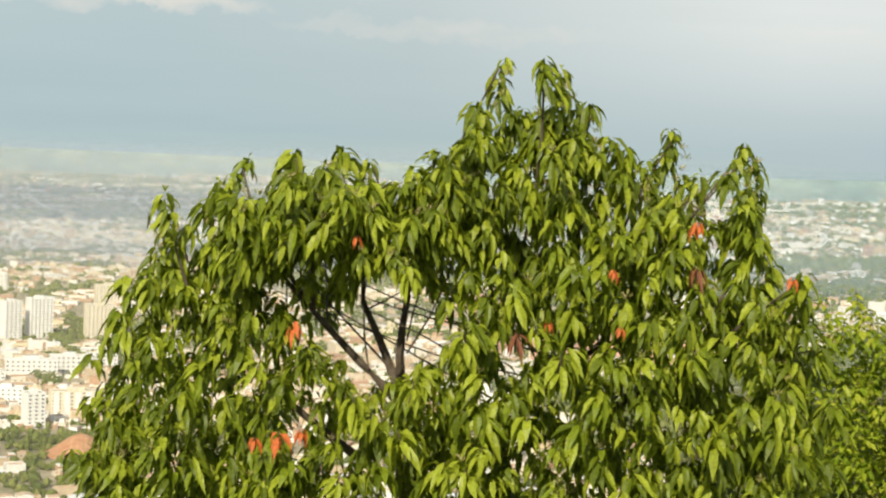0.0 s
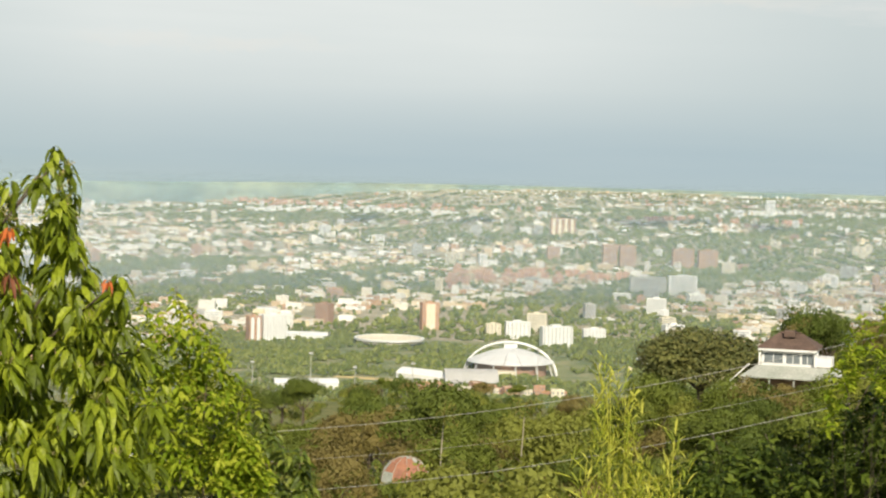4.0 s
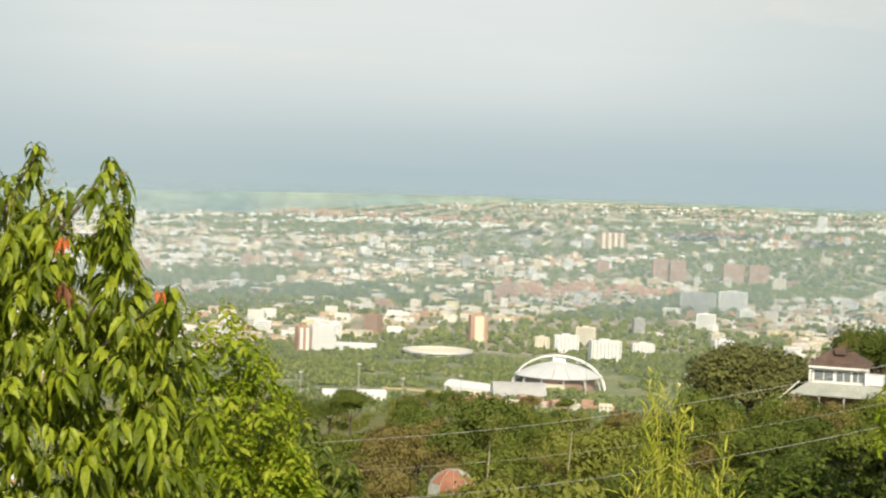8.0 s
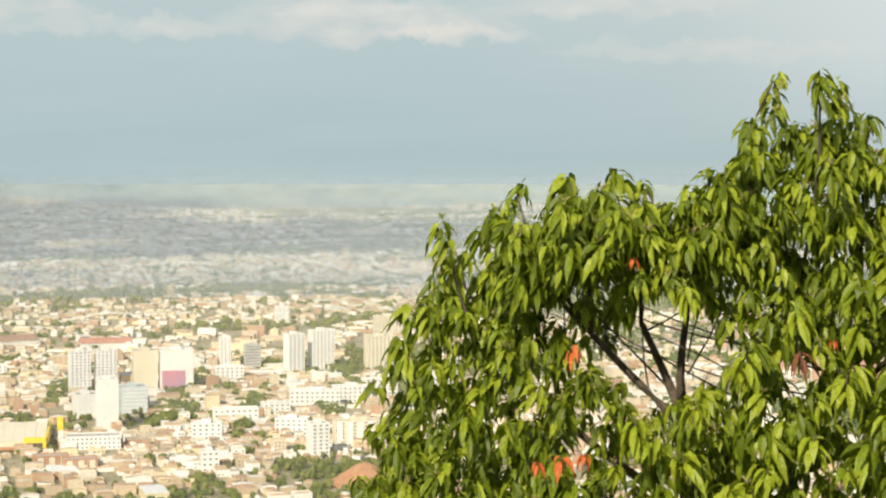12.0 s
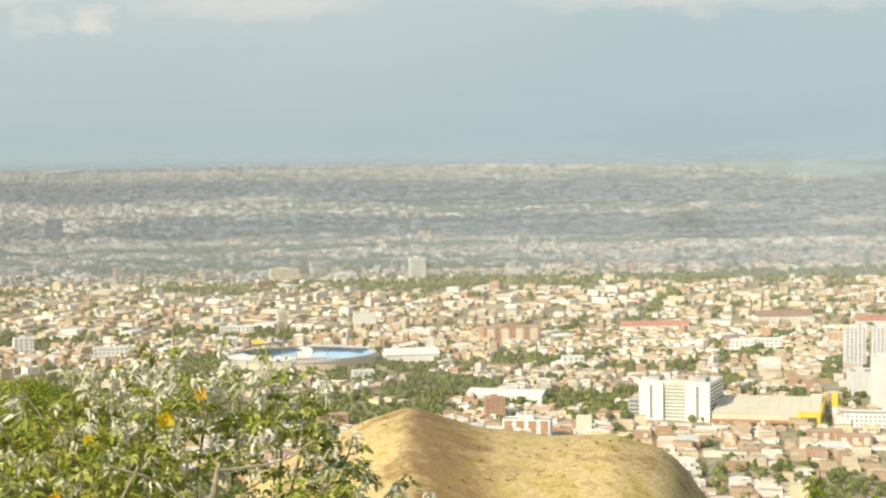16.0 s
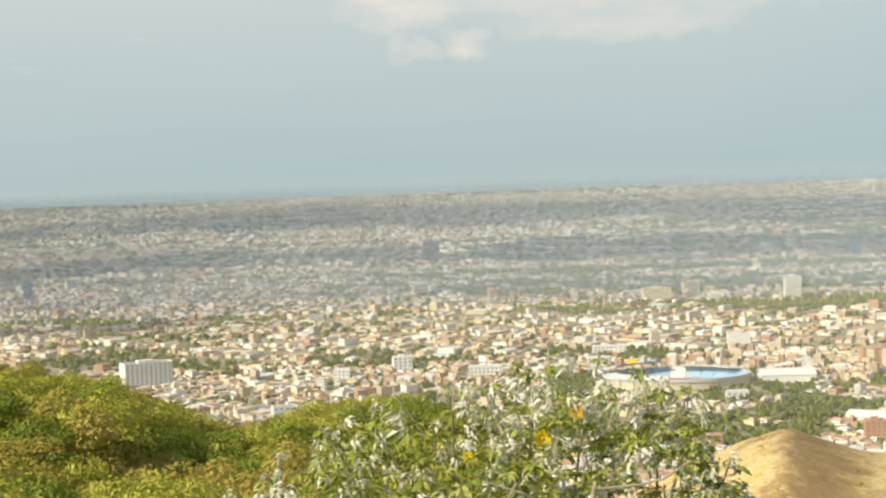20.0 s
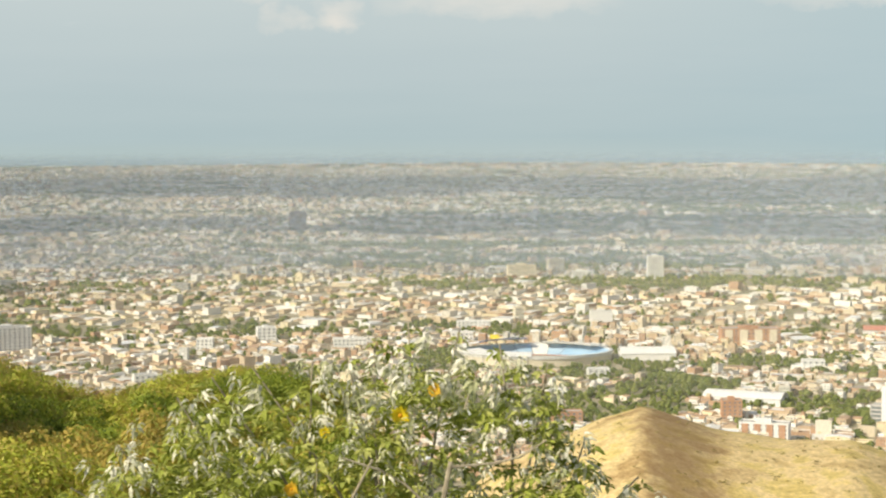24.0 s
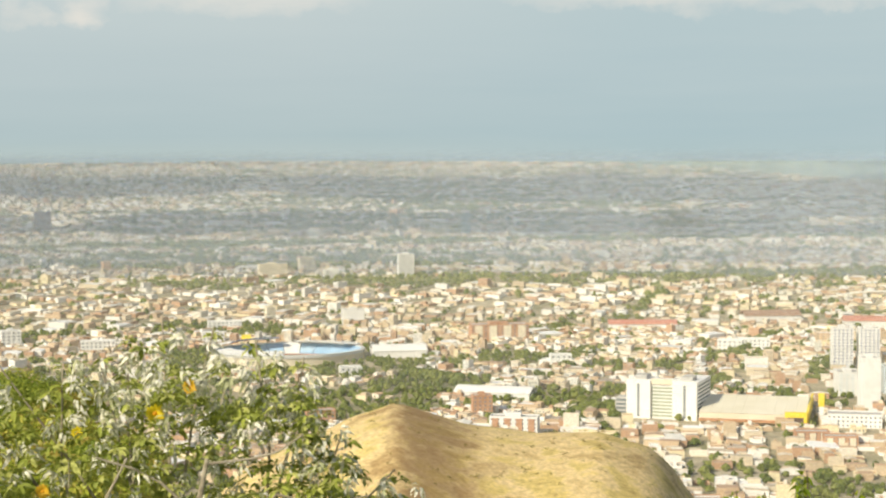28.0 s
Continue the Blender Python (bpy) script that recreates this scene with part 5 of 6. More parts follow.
def build_main_tree():
    rs = np.random.RandomState(3)
    e = thing("tree", "broad young tree with drooping glossy green leaves", "tree")
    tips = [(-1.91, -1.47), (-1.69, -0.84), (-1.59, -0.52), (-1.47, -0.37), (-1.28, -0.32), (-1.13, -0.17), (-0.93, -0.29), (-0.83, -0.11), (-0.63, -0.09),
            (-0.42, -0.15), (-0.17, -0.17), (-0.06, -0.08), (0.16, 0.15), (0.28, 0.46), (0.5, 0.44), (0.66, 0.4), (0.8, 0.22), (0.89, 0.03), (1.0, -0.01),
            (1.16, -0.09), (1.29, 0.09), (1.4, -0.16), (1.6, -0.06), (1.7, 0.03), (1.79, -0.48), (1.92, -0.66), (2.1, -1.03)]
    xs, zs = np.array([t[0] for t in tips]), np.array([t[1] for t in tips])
    foot = on_ground(1.0, 10.35)
    fork = Vector((-0.18, 10.25, EYE - 1.55))
    bm = tube(bmesh.new(), [foot - Vector((0, 0, 0.2)), foot.lerp(fork, 0.5) + Vector((0.06, 0, 0)), fork], 0.085, 0.05, 8)
    part("trunk", bm, M_BARK, e)
    arms = [Vector(p) for p in ((-0.72, 10.1, EYE - 1.0), (-0.45, 10.3, EYE - 0.95), (-0.19, 10.3, EYE - 0.9), (0.35, 10.1, EYE - 1.0), (0.95, 10.2, EYE - 1.1), (-1.1, 10.0, EYE - 1.3), (1.3, 10.0, EYE - 1.3))]
    for a in arms:
        part("limb", tube(bmesh.new(), bend(rs, fork if -0.9 < a.x < 0.2 else fork + Vector((0.03, 0, -0.5)), a, 0.08), 0.034, 0.018), M_BARK, e)
    spots = []
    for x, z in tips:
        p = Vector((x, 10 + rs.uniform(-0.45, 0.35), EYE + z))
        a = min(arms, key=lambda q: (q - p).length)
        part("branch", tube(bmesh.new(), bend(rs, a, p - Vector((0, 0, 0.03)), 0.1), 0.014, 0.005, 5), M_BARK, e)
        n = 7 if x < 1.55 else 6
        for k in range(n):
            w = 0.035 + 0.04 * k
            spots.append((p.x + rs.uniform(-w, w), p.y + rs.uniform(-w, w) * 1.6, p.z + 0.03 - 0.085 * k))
    gaps = ((-0.38, -1.05, 0.25, 0.24), (-0.66, -1.38, 0.15, 0.10), (1.50, -0.50, 0.14, 0.18), (-0.06, -1.0, 0.12, 0.16))
    n = 0
    while n < 1650:
        x, z = rs.uniform(-1.95, 2.2), rs.uniform(-2.75, 0.4)
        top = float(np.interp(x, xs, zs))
        if z > top - 0.22 or any(((x - gx) / rx) ** 2 + ((z - gz) / rz) ** 2 < 1 for gx, gz, rx, rz in gaps):
            continue
        if x < -1.2 and z > -0.6 and rs.rand() < 0.3:
            continue
        deep = min(1.0, (top - z) / 0.9)
        if -0.95 < x < 0.12 and -1.0 < z < -0.42 and rs.rand() < 0.85:   # a hollow in the crown
            if rs.rand() < 0.5:
                spots.append((x, 10.5 + 0.5 * rs.rand(), EYE + z))
            n += 1
            continue
        spots.append((x, 10 - 0.85 * deep * rs.rand() ** 0.6 + 1.1 * deep * rs.rand() * (rs.rand() < 0.5), EYE + z))
        n += 1
    for _ in range(170):                          # the crown's overhang, which shades the hollow
        x = rs.uniform(-1.1, 0.2)
        top = float(np.interp(x, xs, zs))
        spots.append((x, rs.uniform(9.2, 9.95), EYE + top - 0.06 - 0.42 * rs.rand()))
    meshes = [sprig("sprig", rs, M_LEAF, rs.randint(10, 15), 0.138, 0.052, (-0.8, 0.35), 1.1, 0.1, rs.randint(0, 3)) for _ in range(9)]
    leafy(e, rs, meshes, spots, M_LEAF, 22, "sprig", 0.85)
    # inner twigs that show in the gaps
    for k in range(16):
        a = arms[rs.randint(len(arms))]
        q = Vector((rs.uniform(-1.2, 0.6), 10.3 + rs.uniform(-0.3, 0.4), EYE - rs.uniform(0.3, 0.9)))
        part("twig", tube(bmesh.new(), bend(rs, fork.lerp(a, rs.uniform(0.3, 1)), q, 0.1), 0.008, 0.003, 4), M_BARK, e)
    tuft = [sprig("shoot_tip", rs, M_TANSHOOT, 9, 0.08, 0.012, (0.6, 2.2), 0.5, 0.03) for _ in range(3)]
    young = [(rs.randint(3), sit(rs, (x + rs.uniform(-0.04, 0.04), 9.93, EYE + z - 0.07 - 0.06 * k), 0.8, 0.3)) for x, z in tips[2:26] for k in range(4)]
    young += [(rs.randint(3), sit(rs, (p[0], p[1] - 0.04, p[2] + 0.02), 0.75, 0.3)) for p in spots[::4] if p[2] < EYE + float(np.interp(p[0], xs, zs)) - 0.1]
    tagged(part("young_growth", joined("young_growth", tuft, young, M_TANSHOOT), None, e, "tan young shoots"), kind="stuff")
    red = [single_leaves(sprig("withered_sprig", rs, M_REDLEAF, 6, 0.15, 0.06, (-0.8, 0.0), 1.3, 0.08)) for _ in range(3)]
    tan = [single_leaves(sprig("withered_sprig", rs, M_TANLEAF, 8, 0.17, 0.05, (-0.8, -0.2), 1.3, 0.08)) for _ in range(2)]
    for x, z, s, kind in ((-0.74, -0.95, 0.75, 0), (-0.8, -1.52, 0.7, 0), (-0.68, -1.50, 0.6, 0), (-0.92, -1.55, 0.5, 0), (1.28, -0.36, 0.55, 0), (0.55, -0.90, 0.35, 0), (0.92, -0.91, 0.4, 0), (0.87, -0.62, 0.35, 0),
                          (-0.44, -0.50, 0.35, 0), (1.29, -0.58, 0.7, 1), (0.39, -0.96, 0.85, 1), (1.78, -0.62, 0.4, 0)):
        whorl(e, "withered_sprig", (tan if kind else red)[rs.randint(2)], sit(rs, (x, 9.05, EYE + z), 0.8 * s, 0.2), "withered orange-red leaves" if not kind else "dry brown leaves")


M_TANSHOOT = mat("tan_shoot", [(0.36, 0.33, 0.10), (0.42, 0.34, 0.16), (0.30, 0.32, 0.08)], 0.7, 6, 0, 60, "island", through_light=0.3)
build_main_tree()


def in_hole(p, holes):
    a, e = math.degrees(math.atan2(-p[0], p[1])), math.degrees(math.atan2(p[2] - EYE, math.hypot(p[0], p[1])))
    return any(((a - ha) / wa) ** 2 + ((e - he) / we) ** 2 < 1 for ha, he, wa, we in holes)


def shrub(name, label, category, foot, tips, meshes, material, fill, depth, low, seed, sprigs=7, bark=None, scale=1.0, lean=0.4, stems=0.02, column=5, step=0.09, holes=()):
    """A bush: stems from its foot to each tip, leaf clusters down every shoot, and a filled body below the outline."""
    rs = np.random.RandomState(seed)
    e = thing(name, label, category)
    foot = Vector(foot)
    tips = [Vector(t) for t in tips]
    across = (tips[-1] - tips[0])
    across.z = 0
    across.normalize()
    inward = Vector((-across.y, across.x, 0))
    s = np.array([(t - tips[0]).dot(across) for t in tips])
    order = np.argsort(s)
    spots = []
    hub = foot.lerp(sum(tips, Vector()) / len(tips), 0.55)
    part("stem", tube(bmesh.new(), bend(rs, foot - Vector((0, 0, 0.15)), hub, 0.06), stems * 1.6, stems, 6), bark or M_BARK, e)
    for t in tips:
        p = t + inward * rs.uniform(-0.4, 0.4) * depth
        part("branch", tube(bmesh.new(), bend(rs, hub, p, 0.12), stems * 0.7, stems * 0.2, 5), bark or M_BARK, e)
        for k in range(column):
            w = step * (0.35 + 0.5 * k)
            spots.append(p + Vector((rs.uniform(-w, w), rs.uniform(-w, w), -step * 0.4 - step * k)))
    n = 0
    while n < fill:
        q = rs.uniform(s.min() - step, s.max() + step)
        top = float(np.interp(q, s[order], np.array([t.z for t in tips])[order]))
        z = top - step - (top - low) * rs.rand() ** 0.8
        c = tips[0] + across * q
        thick = depth * min(1.0, (top - z) / (2.5 * step) + 0.2)
        p = Vector((c.x, c.y, 0)) + inward * rs.uniform(-1, 1) * thick
        p.z = z
        n += 1
        if not in_hole(p, holes):
            spots.append(p)
    leafy(e, rs, meshes, [tuple(p) for p in spots], material, sprigs, "sprig", scale, lean, bark)
    return e


def build_near_shrubs():
    rs = np.random.RandomState(12)
    fresh = [sprig("sprig", rs, M_LEAF2, 13, 0.115, 0.042, (-0.2, 0.9), 0.7, 0.12, 2) for _ in range(6)]
    mid = [sprig("sprig", rs, M_MIDLEAF, 13, 0.15, 0.05, (-0.3, 0.7), 0.8, 0.12, 0) for _ in range(6)]
    shrub("sapling", "slender sapling with bright fresh green leaves", "tree", on_ground(-14.2, 14.9), [(2.75, 14.75, 248.45), (3.05, 14.68, 248.6), (3.2, 14.65, 248.88), (3.42, 14.6, 248.95), (3.55, 14.57, 248.75), (3.72, 14.53, 248.6), (3.86, 14.49, 248.4), (4.0, 14.47, 248.15), (4.1, 14.45, 247.6)],
          fresh, M_LEAF2, 320, 0.6, 247.4, 41, 8, M_BARK, scale=1.1, step=0.12, stems=0.012)
    shrub("shrub", "dense mid-green leafy shrub", "shrub", on_ground(-15.5, 17.0), [(2.2, 17.0, 246.9), (2.7, 16.9, 247.2), (3.3, 16.7, 247.4), (3.9, 16.5, 247.8), (4.3, 16.4, 247.75), (4.7, 16.3, 247.6), (5.05, 16.2, 247.25), (5.3, 16.1, 246.6)],
          mid, M_MIDLEAF, 820, 0.8, 244.6, 42, 7, scale=1.1)
    mango = [sprig("sprig", rs, M_DARKLEAF, 14, 0.17, 0.05, (-0.2, 0.9), 0.6, 0.15, 3) for _ in range(6)]
    shrub("mango_tree", "dense dark green tree with a rounded crown", "tree", on_ground(-34.5, 22.5), [(10.3, 19.3, 246.0), (10.8, 19.1, 246.5), (11.25, 19.0, 246.75), (11.75, 18.6, 246.85), (12.2, 18.3, 246.95), (12.6, 18.1, 247.3), (12.9, 17.9, 247.7), (13.2, 17.6, 248.3), (13.5, 17.4, 248.6), (14.0, 17.0, 248.8)],
          mango, M_DARKLEAF, 1900, 1.2, 243.4, 43, 8, scale=1.3, stems=0.03, step=0.16)
    # brighter leaves added to paint the sunlit top of the dark tree
    lit = [sprig("sprig", rs, M_LEAF2, 12, 0.15, 0.045, (0.0, 1.2), 0.5, 0.12, 3) for _ in range(5)]
    shrub("leafy_tree", "brighter leaves added as the dark tree's sunlit top", "tree", on_ground(-36.0, 22.5), [polar(a, 20, EYE - 20 * math.tan(radians(h))) for a, h in ((-34.3, 6.7), (-34.6, 5.9), (-34.9, 5.2), (-35.3, 4.3), (-35.8, 3.9), (-36.5, 3.6), (-37.3, 3.4), (-38.0, 3.6), (-38.8, 3.9))],
          lit, M_LEAF2, 60, 0.7, 247.75, 44, 6, scale=1.0, stems=0.006, step=0.1)
    # the foot of the view: leafy and spiky plants below the spur
    shrub("shrub", "low bright green leafy shrub", "shrub", on_ground(21.5, 12.2), [(-5.15, 10.9, 247.42), (-4.95, 10.95, 247.58), (-4.75, 11.02, 247.62), (-4.52, 11.12, 247.72), (-4.2, 11.2, 247.66), (-3.9, 11.3, 247.6)],
          fresh, M_LEAF2, 150, 0.5, 246.4, 45, 5)


build_near_shrubs()


def build_flower_bush():
    rs = np.random.RandomState(8)
    silver = [sprig("sprig", rs, M_SILVER, 10, 0.062, 0.022, (-0.3, 0.8), 1.2, 0.06) for _ in range(5)]
    green = [sprig("sprig", rs, M_PALMATE, 10, 0.095, 0.034, (-0.2, 0.4), 0.5, 0.03, 2) for _ in range(6)]
    tips = [(-7.25, 5.35, 248.26), (-7.07, 5.56, 248.51), (-6.92, 5.75, 248.69), (-6.81, 5.89, 248.79), (-6.65, 6.06, 248.87), (-6.45, 6.28, 248.91), (-6.34, 6.39, 248.91), (-6.23, 6.49, 249.01), (-6.11, 6.61, 249.06), (-5.91, 6.78, 249.02),
            (-5.76, 6.91, 248.97), (-5.58, 7.06, 248.89), (-5.50, 7.10, 248.69), (-5.40, 7.18, 248.45), (-5.22, 7.33, 248.32), (-5.0, 7.45, 248.05), (-4.75, 7.6, 247.85)]
    foot = on_ground(41.5, 9.4)
    gap = ((39.35, -10.1, 0.8, 0.35),)                   # bare soil shows through
    e = shrub("flowering_bush", "tall bush with silvery and green leaves and a few yellow flowers", "bush", foot, tips, green, M_PALMATE, 2800, 0.5, 247.0, 51, 12, M_PALEBARK, scale=0.78, stems=0.022, column=4, step=0.1, holes=gap)
    spots = []
    for t in tips:
        for k in range(5):
            spots.append((t[0] + rs.uniform(-0.16, 0.16), t[1] + rs.uniform(-0.2, 0.1), t[2] - rs.uniform(0.0, 0.5)))
    while len(spots) < 520:
        q = rs.rand()
        k = q * (len(tips) - 1)
        p = Vector(tips[int(k)]).lerp(Vector(tips[min(int(k) + 1, len(tips) - 1)]), k % 1) * 0.965
        top = float(np.interp(q, np.linspace(0, 1, len(tips)), [t[2] for t in tips]))
        p = (p.x + rs.uniform(-0.2, 0.2), p.y + rs.uniform(-0.25, 0.2), top - 0.05 - 1.4 * rs.rand() ** 1.2)
        if not in_hole(p, gap):
            spots.append(p)
    leafy(e, rs, silver, spots, M_SILVER, 12, "silvery_sprig", 0.9, 0.8, M_PALEBARK)
    for a, b in (((-5.75, 6.95, 247.0), (-5.45, 7.0, 248.3)), ((-5.9, 6.8, 246.9), (-5.8, 6.75, 248.2)), ((-5.75, 6.95, 247.4), (-5.2, 7.2, 247.75)), ((-6.4, 6.3, 246.9), (-6.7, 6.0, 248.0)), ((-6.2, 6.5, 246.8), (-6.1, 6.45, 248.2)), ((-6.0, 6.6, 247.0), (-6.5, 6.1, 247.6))):
        part("branch", tube(bmesh.new(), bend(rs, a, b, 0.1, 5), 0.02, 0.008, 6), M_PALEBARK, e)
    for line, thick in ((((41.9, -13.5), (41.71, -11.93), (41.38, -10.3)), 0.017), (((44.9, -12.5), (44.69, -11.64), (43.89, -10.2)), 0.009), (((41.8, -12.3), (42.02, -11.77), (42.85, -10.99), (43.7, -10.53), (44.86, -10.15)), 0.008), (((41.39, -10.46), (39.9, -10.33), (39.14, -10.14), (38.3, -9.6)), 0.007), (((39.9, -12.3), (39.19, -11.45), (37.7, -11.86), (36.2, -11.54)), 0.006)):
        part("branch", tube(bmesh.new(), [polar(a, 8.2, EYE + 8.2 * math.tan(radians(h))) for a, h in line], thick, thick * 0.6, 6), M_PALEBARK, e)
    petals = []
    for k in range(13):
        a = 6.283 * k / 13
        out, side, n = Vector((math.cos(a), 0, math.sin(a))), Vector((-math.sin(a), 0, math.cos(a))), 0.066 * rs.uniform(0.85, 1.1)
        q = [tuple(out * (n * u) + side * w + Vector((0, -d, 0))) for u, w, d in ((0.12, -0.004, 0.0), (0.12, 0.004, 0.0), (0.55, 0.013, 0.012), (0.55, -0.013, 0.012), (0.85, 0.010, 0.016), (0.85, -0.010, 0.016), (1.0, 0.0, 0.012))]
        petals.append((q, [(0, 1, 2, 3), (3, 2, 4, 5), (5, 4, 6)]))
    sets = [[raw("petal", q, g, (m,)) for q, g in petals] for m in (M_PETAL, M_PETAL2)]
    disc = bmesh.new()
    bmesh.ops.create_uvsphere(disc, u_segments=8, v_segments=5, radius=0.014)
    heart = bpy.data.meshes.new("flower")
    disc.to_mesh(heart)
    disc.free()
    heart.materials.append(M_PETAL2)
    for x, y, z, s, m in ((-5.80, 6.22, 248.68, 1.0, 0), (-5.68, 6.33, 248.80, 0.7, 1), (-6.17, 5.85, 248.33, 0.75, 1), (-5.32, 6.63, 248.20, 0.95, 0), (-6.06, 5.97, 248.60, 0.6, 0), (-6.45, 5.67, 248.25, 0.6, 1), (-5.0, 6.97, 248.0, 0.6, 1)):
        fl = part("flower", heart, None, e, "yellow daisy-like flower" if not m else "orange-yellow flower")
        fl.matrix_world = Matrix.Translation((x, y, z)) @ Matrix.Rotation(radians(40), 4, "Z") @ Matrix.Rotation(radians(rs.uniform(-25, 25)), 4, "X") @ Matrix.Scale(0.78 * s, 4)
        for me in sets[m]:
            part("petal", me, None, fl)


build_flower_bush()


def build_bamboo():
    """Tall canes with long narrow yellow-green leaves on the slope below, and thickets of them further down."""
    rs = np.random.RandomState(17)
    meshes = [sprig("frond", rs, M_BAMBOO, 9, 0.25, 0.022, (0.5, 2.6), 0.35, 0.3) for _ in range(6)]
    single = [single_leaves(me) for me in meshes[:3]]
    spots = [(6.41, 12.45, 248.4), (6.55, 12.4, 248.2), (6.86, 12.2, 247.85), (6.25, 12.5, 247.7), (4.77, 13.16, 247.35), (5.03, 13.07, 247.3), (5.65, 12.81, 247.4), (6.0, 12.6, 247.5), (7.18, 12.02, 247.4), (7.46, 11.85, 247.25), (5.3, 13.0, 247.1), (6.1, 12.6, 247.1), (6.8, 12.2, 247.2),
             (4.3, 13.3, 246.9), (7.8, 11.6, 247.0), (7.1, 12.0, 246.9), (6.48, 12.3, 247.9), (6.3, 12.4, 247.4), (6.65, 12.3, 247.45), (3.6, 13.4, 246.75), (3.3, 13.5, 246.5),
             (6.36, 12.4, 248.3), (6.5, 12.35, 248.25), (6.44, 12.5, 247.85), (6.7, 12.3, 247.6), (6.9, 12.15, 247.65), (6.8, 12.25, 247.45), (7.25, 11.95, 247.3), (7.6, 11.75, 247.1), (5.1, 13.0, 247.0), (5.5, 12.9, 247.2), (5.85, 12.7, 247.35)]
    for x, y, z in spots:
        e = thing("cane", "yellow-green cane with long narrow leaves", "cane plant", group="canes on the slope")
        g = float(ground(x, y))
        lean = rs.uniform(-0.1, 0.1)
        z -= 0.0 if abs(x - 6.5) < 0.45 else 0.2
        part("stalk", tube(bmesh.new(), bend(rs, (x + lean, y, g - 0.1), (x, y, z), 0.03), 0.009, 0.004, 5), M_BAMBOO, e)
        rest = []
        for k in range(42):
            q = 1.02 - 0.72 * k / 42
            m = sit(rs, (x + lean * (1 - q) + rs.uniform(-0.07, 0.07) * (k + 2) / 4, y + rs.uniform(-0.15, 0.15), g + (z - g) * q), 0.8 + 0.009 * k, 0.45)
            if k == 1:
                whorl(e, "frond", single[rs.randint(3)], m, bark=M_BAMBOO)
            else:
                rest.append((rs.randint(6), m))
        tagged(part("foliage", joined("foliage", meshes, rest, M_BAMBOO), None, e), kind="stuff")
    vs = []
    blade = [crown_data(rs, 9, 60, 0.095, 1.0) for _ in range(5)]
    for _ in range(150):
        a, r = rs.uniform(-29.5, -17), rs.uniform(34, 84)
        if rs.rand() < 0.5 * smooth_step(-22, -17, a) or -18.5 < a < -16:
            continue
        p = on_ground(a, r)
        w = rs.uniform(0.9, 1.7)
        top = EYE - r * math.tan(radians(rs.uniform(10.7, 13.2)))
        z = max(p.z, top - 1.35 * w)
        while z > p.z - w:                     # plumes stacked from the tip down
            c = blade[rs.randint(5)] * (w * 0.8, w * 0.8, w * 0.95)
            vs.append(c + np.array((p.x + rs.uniform(-0.4, 0.4), p.y + rs.uniform(-0.4, 0.4), z)))
            z -= 0.9 * w
            if len(vs) % 4 == 0:
                break
    tagged(new("cane_thicket", quads("cane_thicket", np.concatenate(vs), M_CANE)), "yellow-green cane thicket on the slope", "thicket", kind="stuff")


M_CANE = mat("cane_thicket_leaf", [(0.15, 0.165, 0.018), (0.22, 0.225, 0.03), (0.12, 0.14, 0.02), (0.29, 0.27, 0.04)], 0.6, 0.3, 0, 3, "island", through_light=0.3)
build_bamboo()


def build_spikes():
    rs = np.random.RandomState(19)
    for x, y, z in ((-6.83, 9.87, 247.35), (-6.95, 9.8, 247.3), (-6.6, 9.95, 247.2)):
        e = thing("spiky_plant", "dark spiky leaved plant", "plant")
        g = float(ground(x, y))
        part("stem", tube(bmesh.new(), [(x, y, g - 0.1), (x + 0.03, y, (g + z) / 2), (x, y, z)], 0.02, 0.01, 5), M_BARK, e)
        for k in range(5):
            part("frond", sprig("frond", rs, M_DARKLEAF, 14, 0.22, 0.016, (0.1, 1.6), 0.3, 0.1), None, e).matrix_world = sit(rs, (x + rs.uniform(-0.1, 0.1), y + rs.uniform(-0.1, 0.1), z + 0.05 - 0.07 * k), 0.8, 0.3)


build_spikes()


# ---- woods on the slopes ----
def wood_tree(name, label, rs, material, blobs=9, leaves=95, size=0.085, trunk=0.55, bark=None):
    """A tree of unit crown radius standing at the origin."""
    e = thing(name, label, "tree")
    bm = tube(bmesh.new(), [(0, 0, -0.3), (0.03, 0.02, trunk * 0.5), (0, 0.03, trunk + 0.2)], 0.07, 0.045, 6)
    for k in range(4):
        a = 1.57 * k + rs.uniform(-0.4, 0.4)
        tube(bm, [(0, 0.02, trunk), (0.25 * math.cos(a), 0.25 * math.sin(a), trunk + 0.25), (0.5 * math.cos(a), 0.5 * math.sin(a), trunk + 0.5)], 0.035, 0.012, 5)
    part("trunk", bm, bark or M_BARK, e)
    c = crown_data(rs, blobs, leaves, size)
    c[:, 2] += trunk
    part("crown", quads("crown", c, material), None, e)
    return e


def unscaled(ob):
    """Takes out the scale that copy_thing() hands on."""
    return Matrix.Diagonal((1 / ob.scale.x, 1 / ob.scale.y, 1 / ob.scale.z, 1))


M_WOODDARK = mat("olive_tree_leaf", [(0.09, 0.10, 0.028), (0.14, 0.15, 0.038), (0.19, 0.185, 0.05)], 0.7, 0.05, 0, 2, "island", through_light=0.2)


def lid(a, r):
    """Height that the woods keep below, to leave the house and the hut free."""
    if -36.2 < a < -30.8 and r < 224:
        return EYE - r * math.tan(radians(6.9))
    if -18.6 < a < -16.2 and r < 66:
        return EYE - r * math.tan(radians(12.2))
    if -22.9 < a < -18.6 and r < 156:
        return EYE - r * math.tan(radians(10.35))
    return 999.0


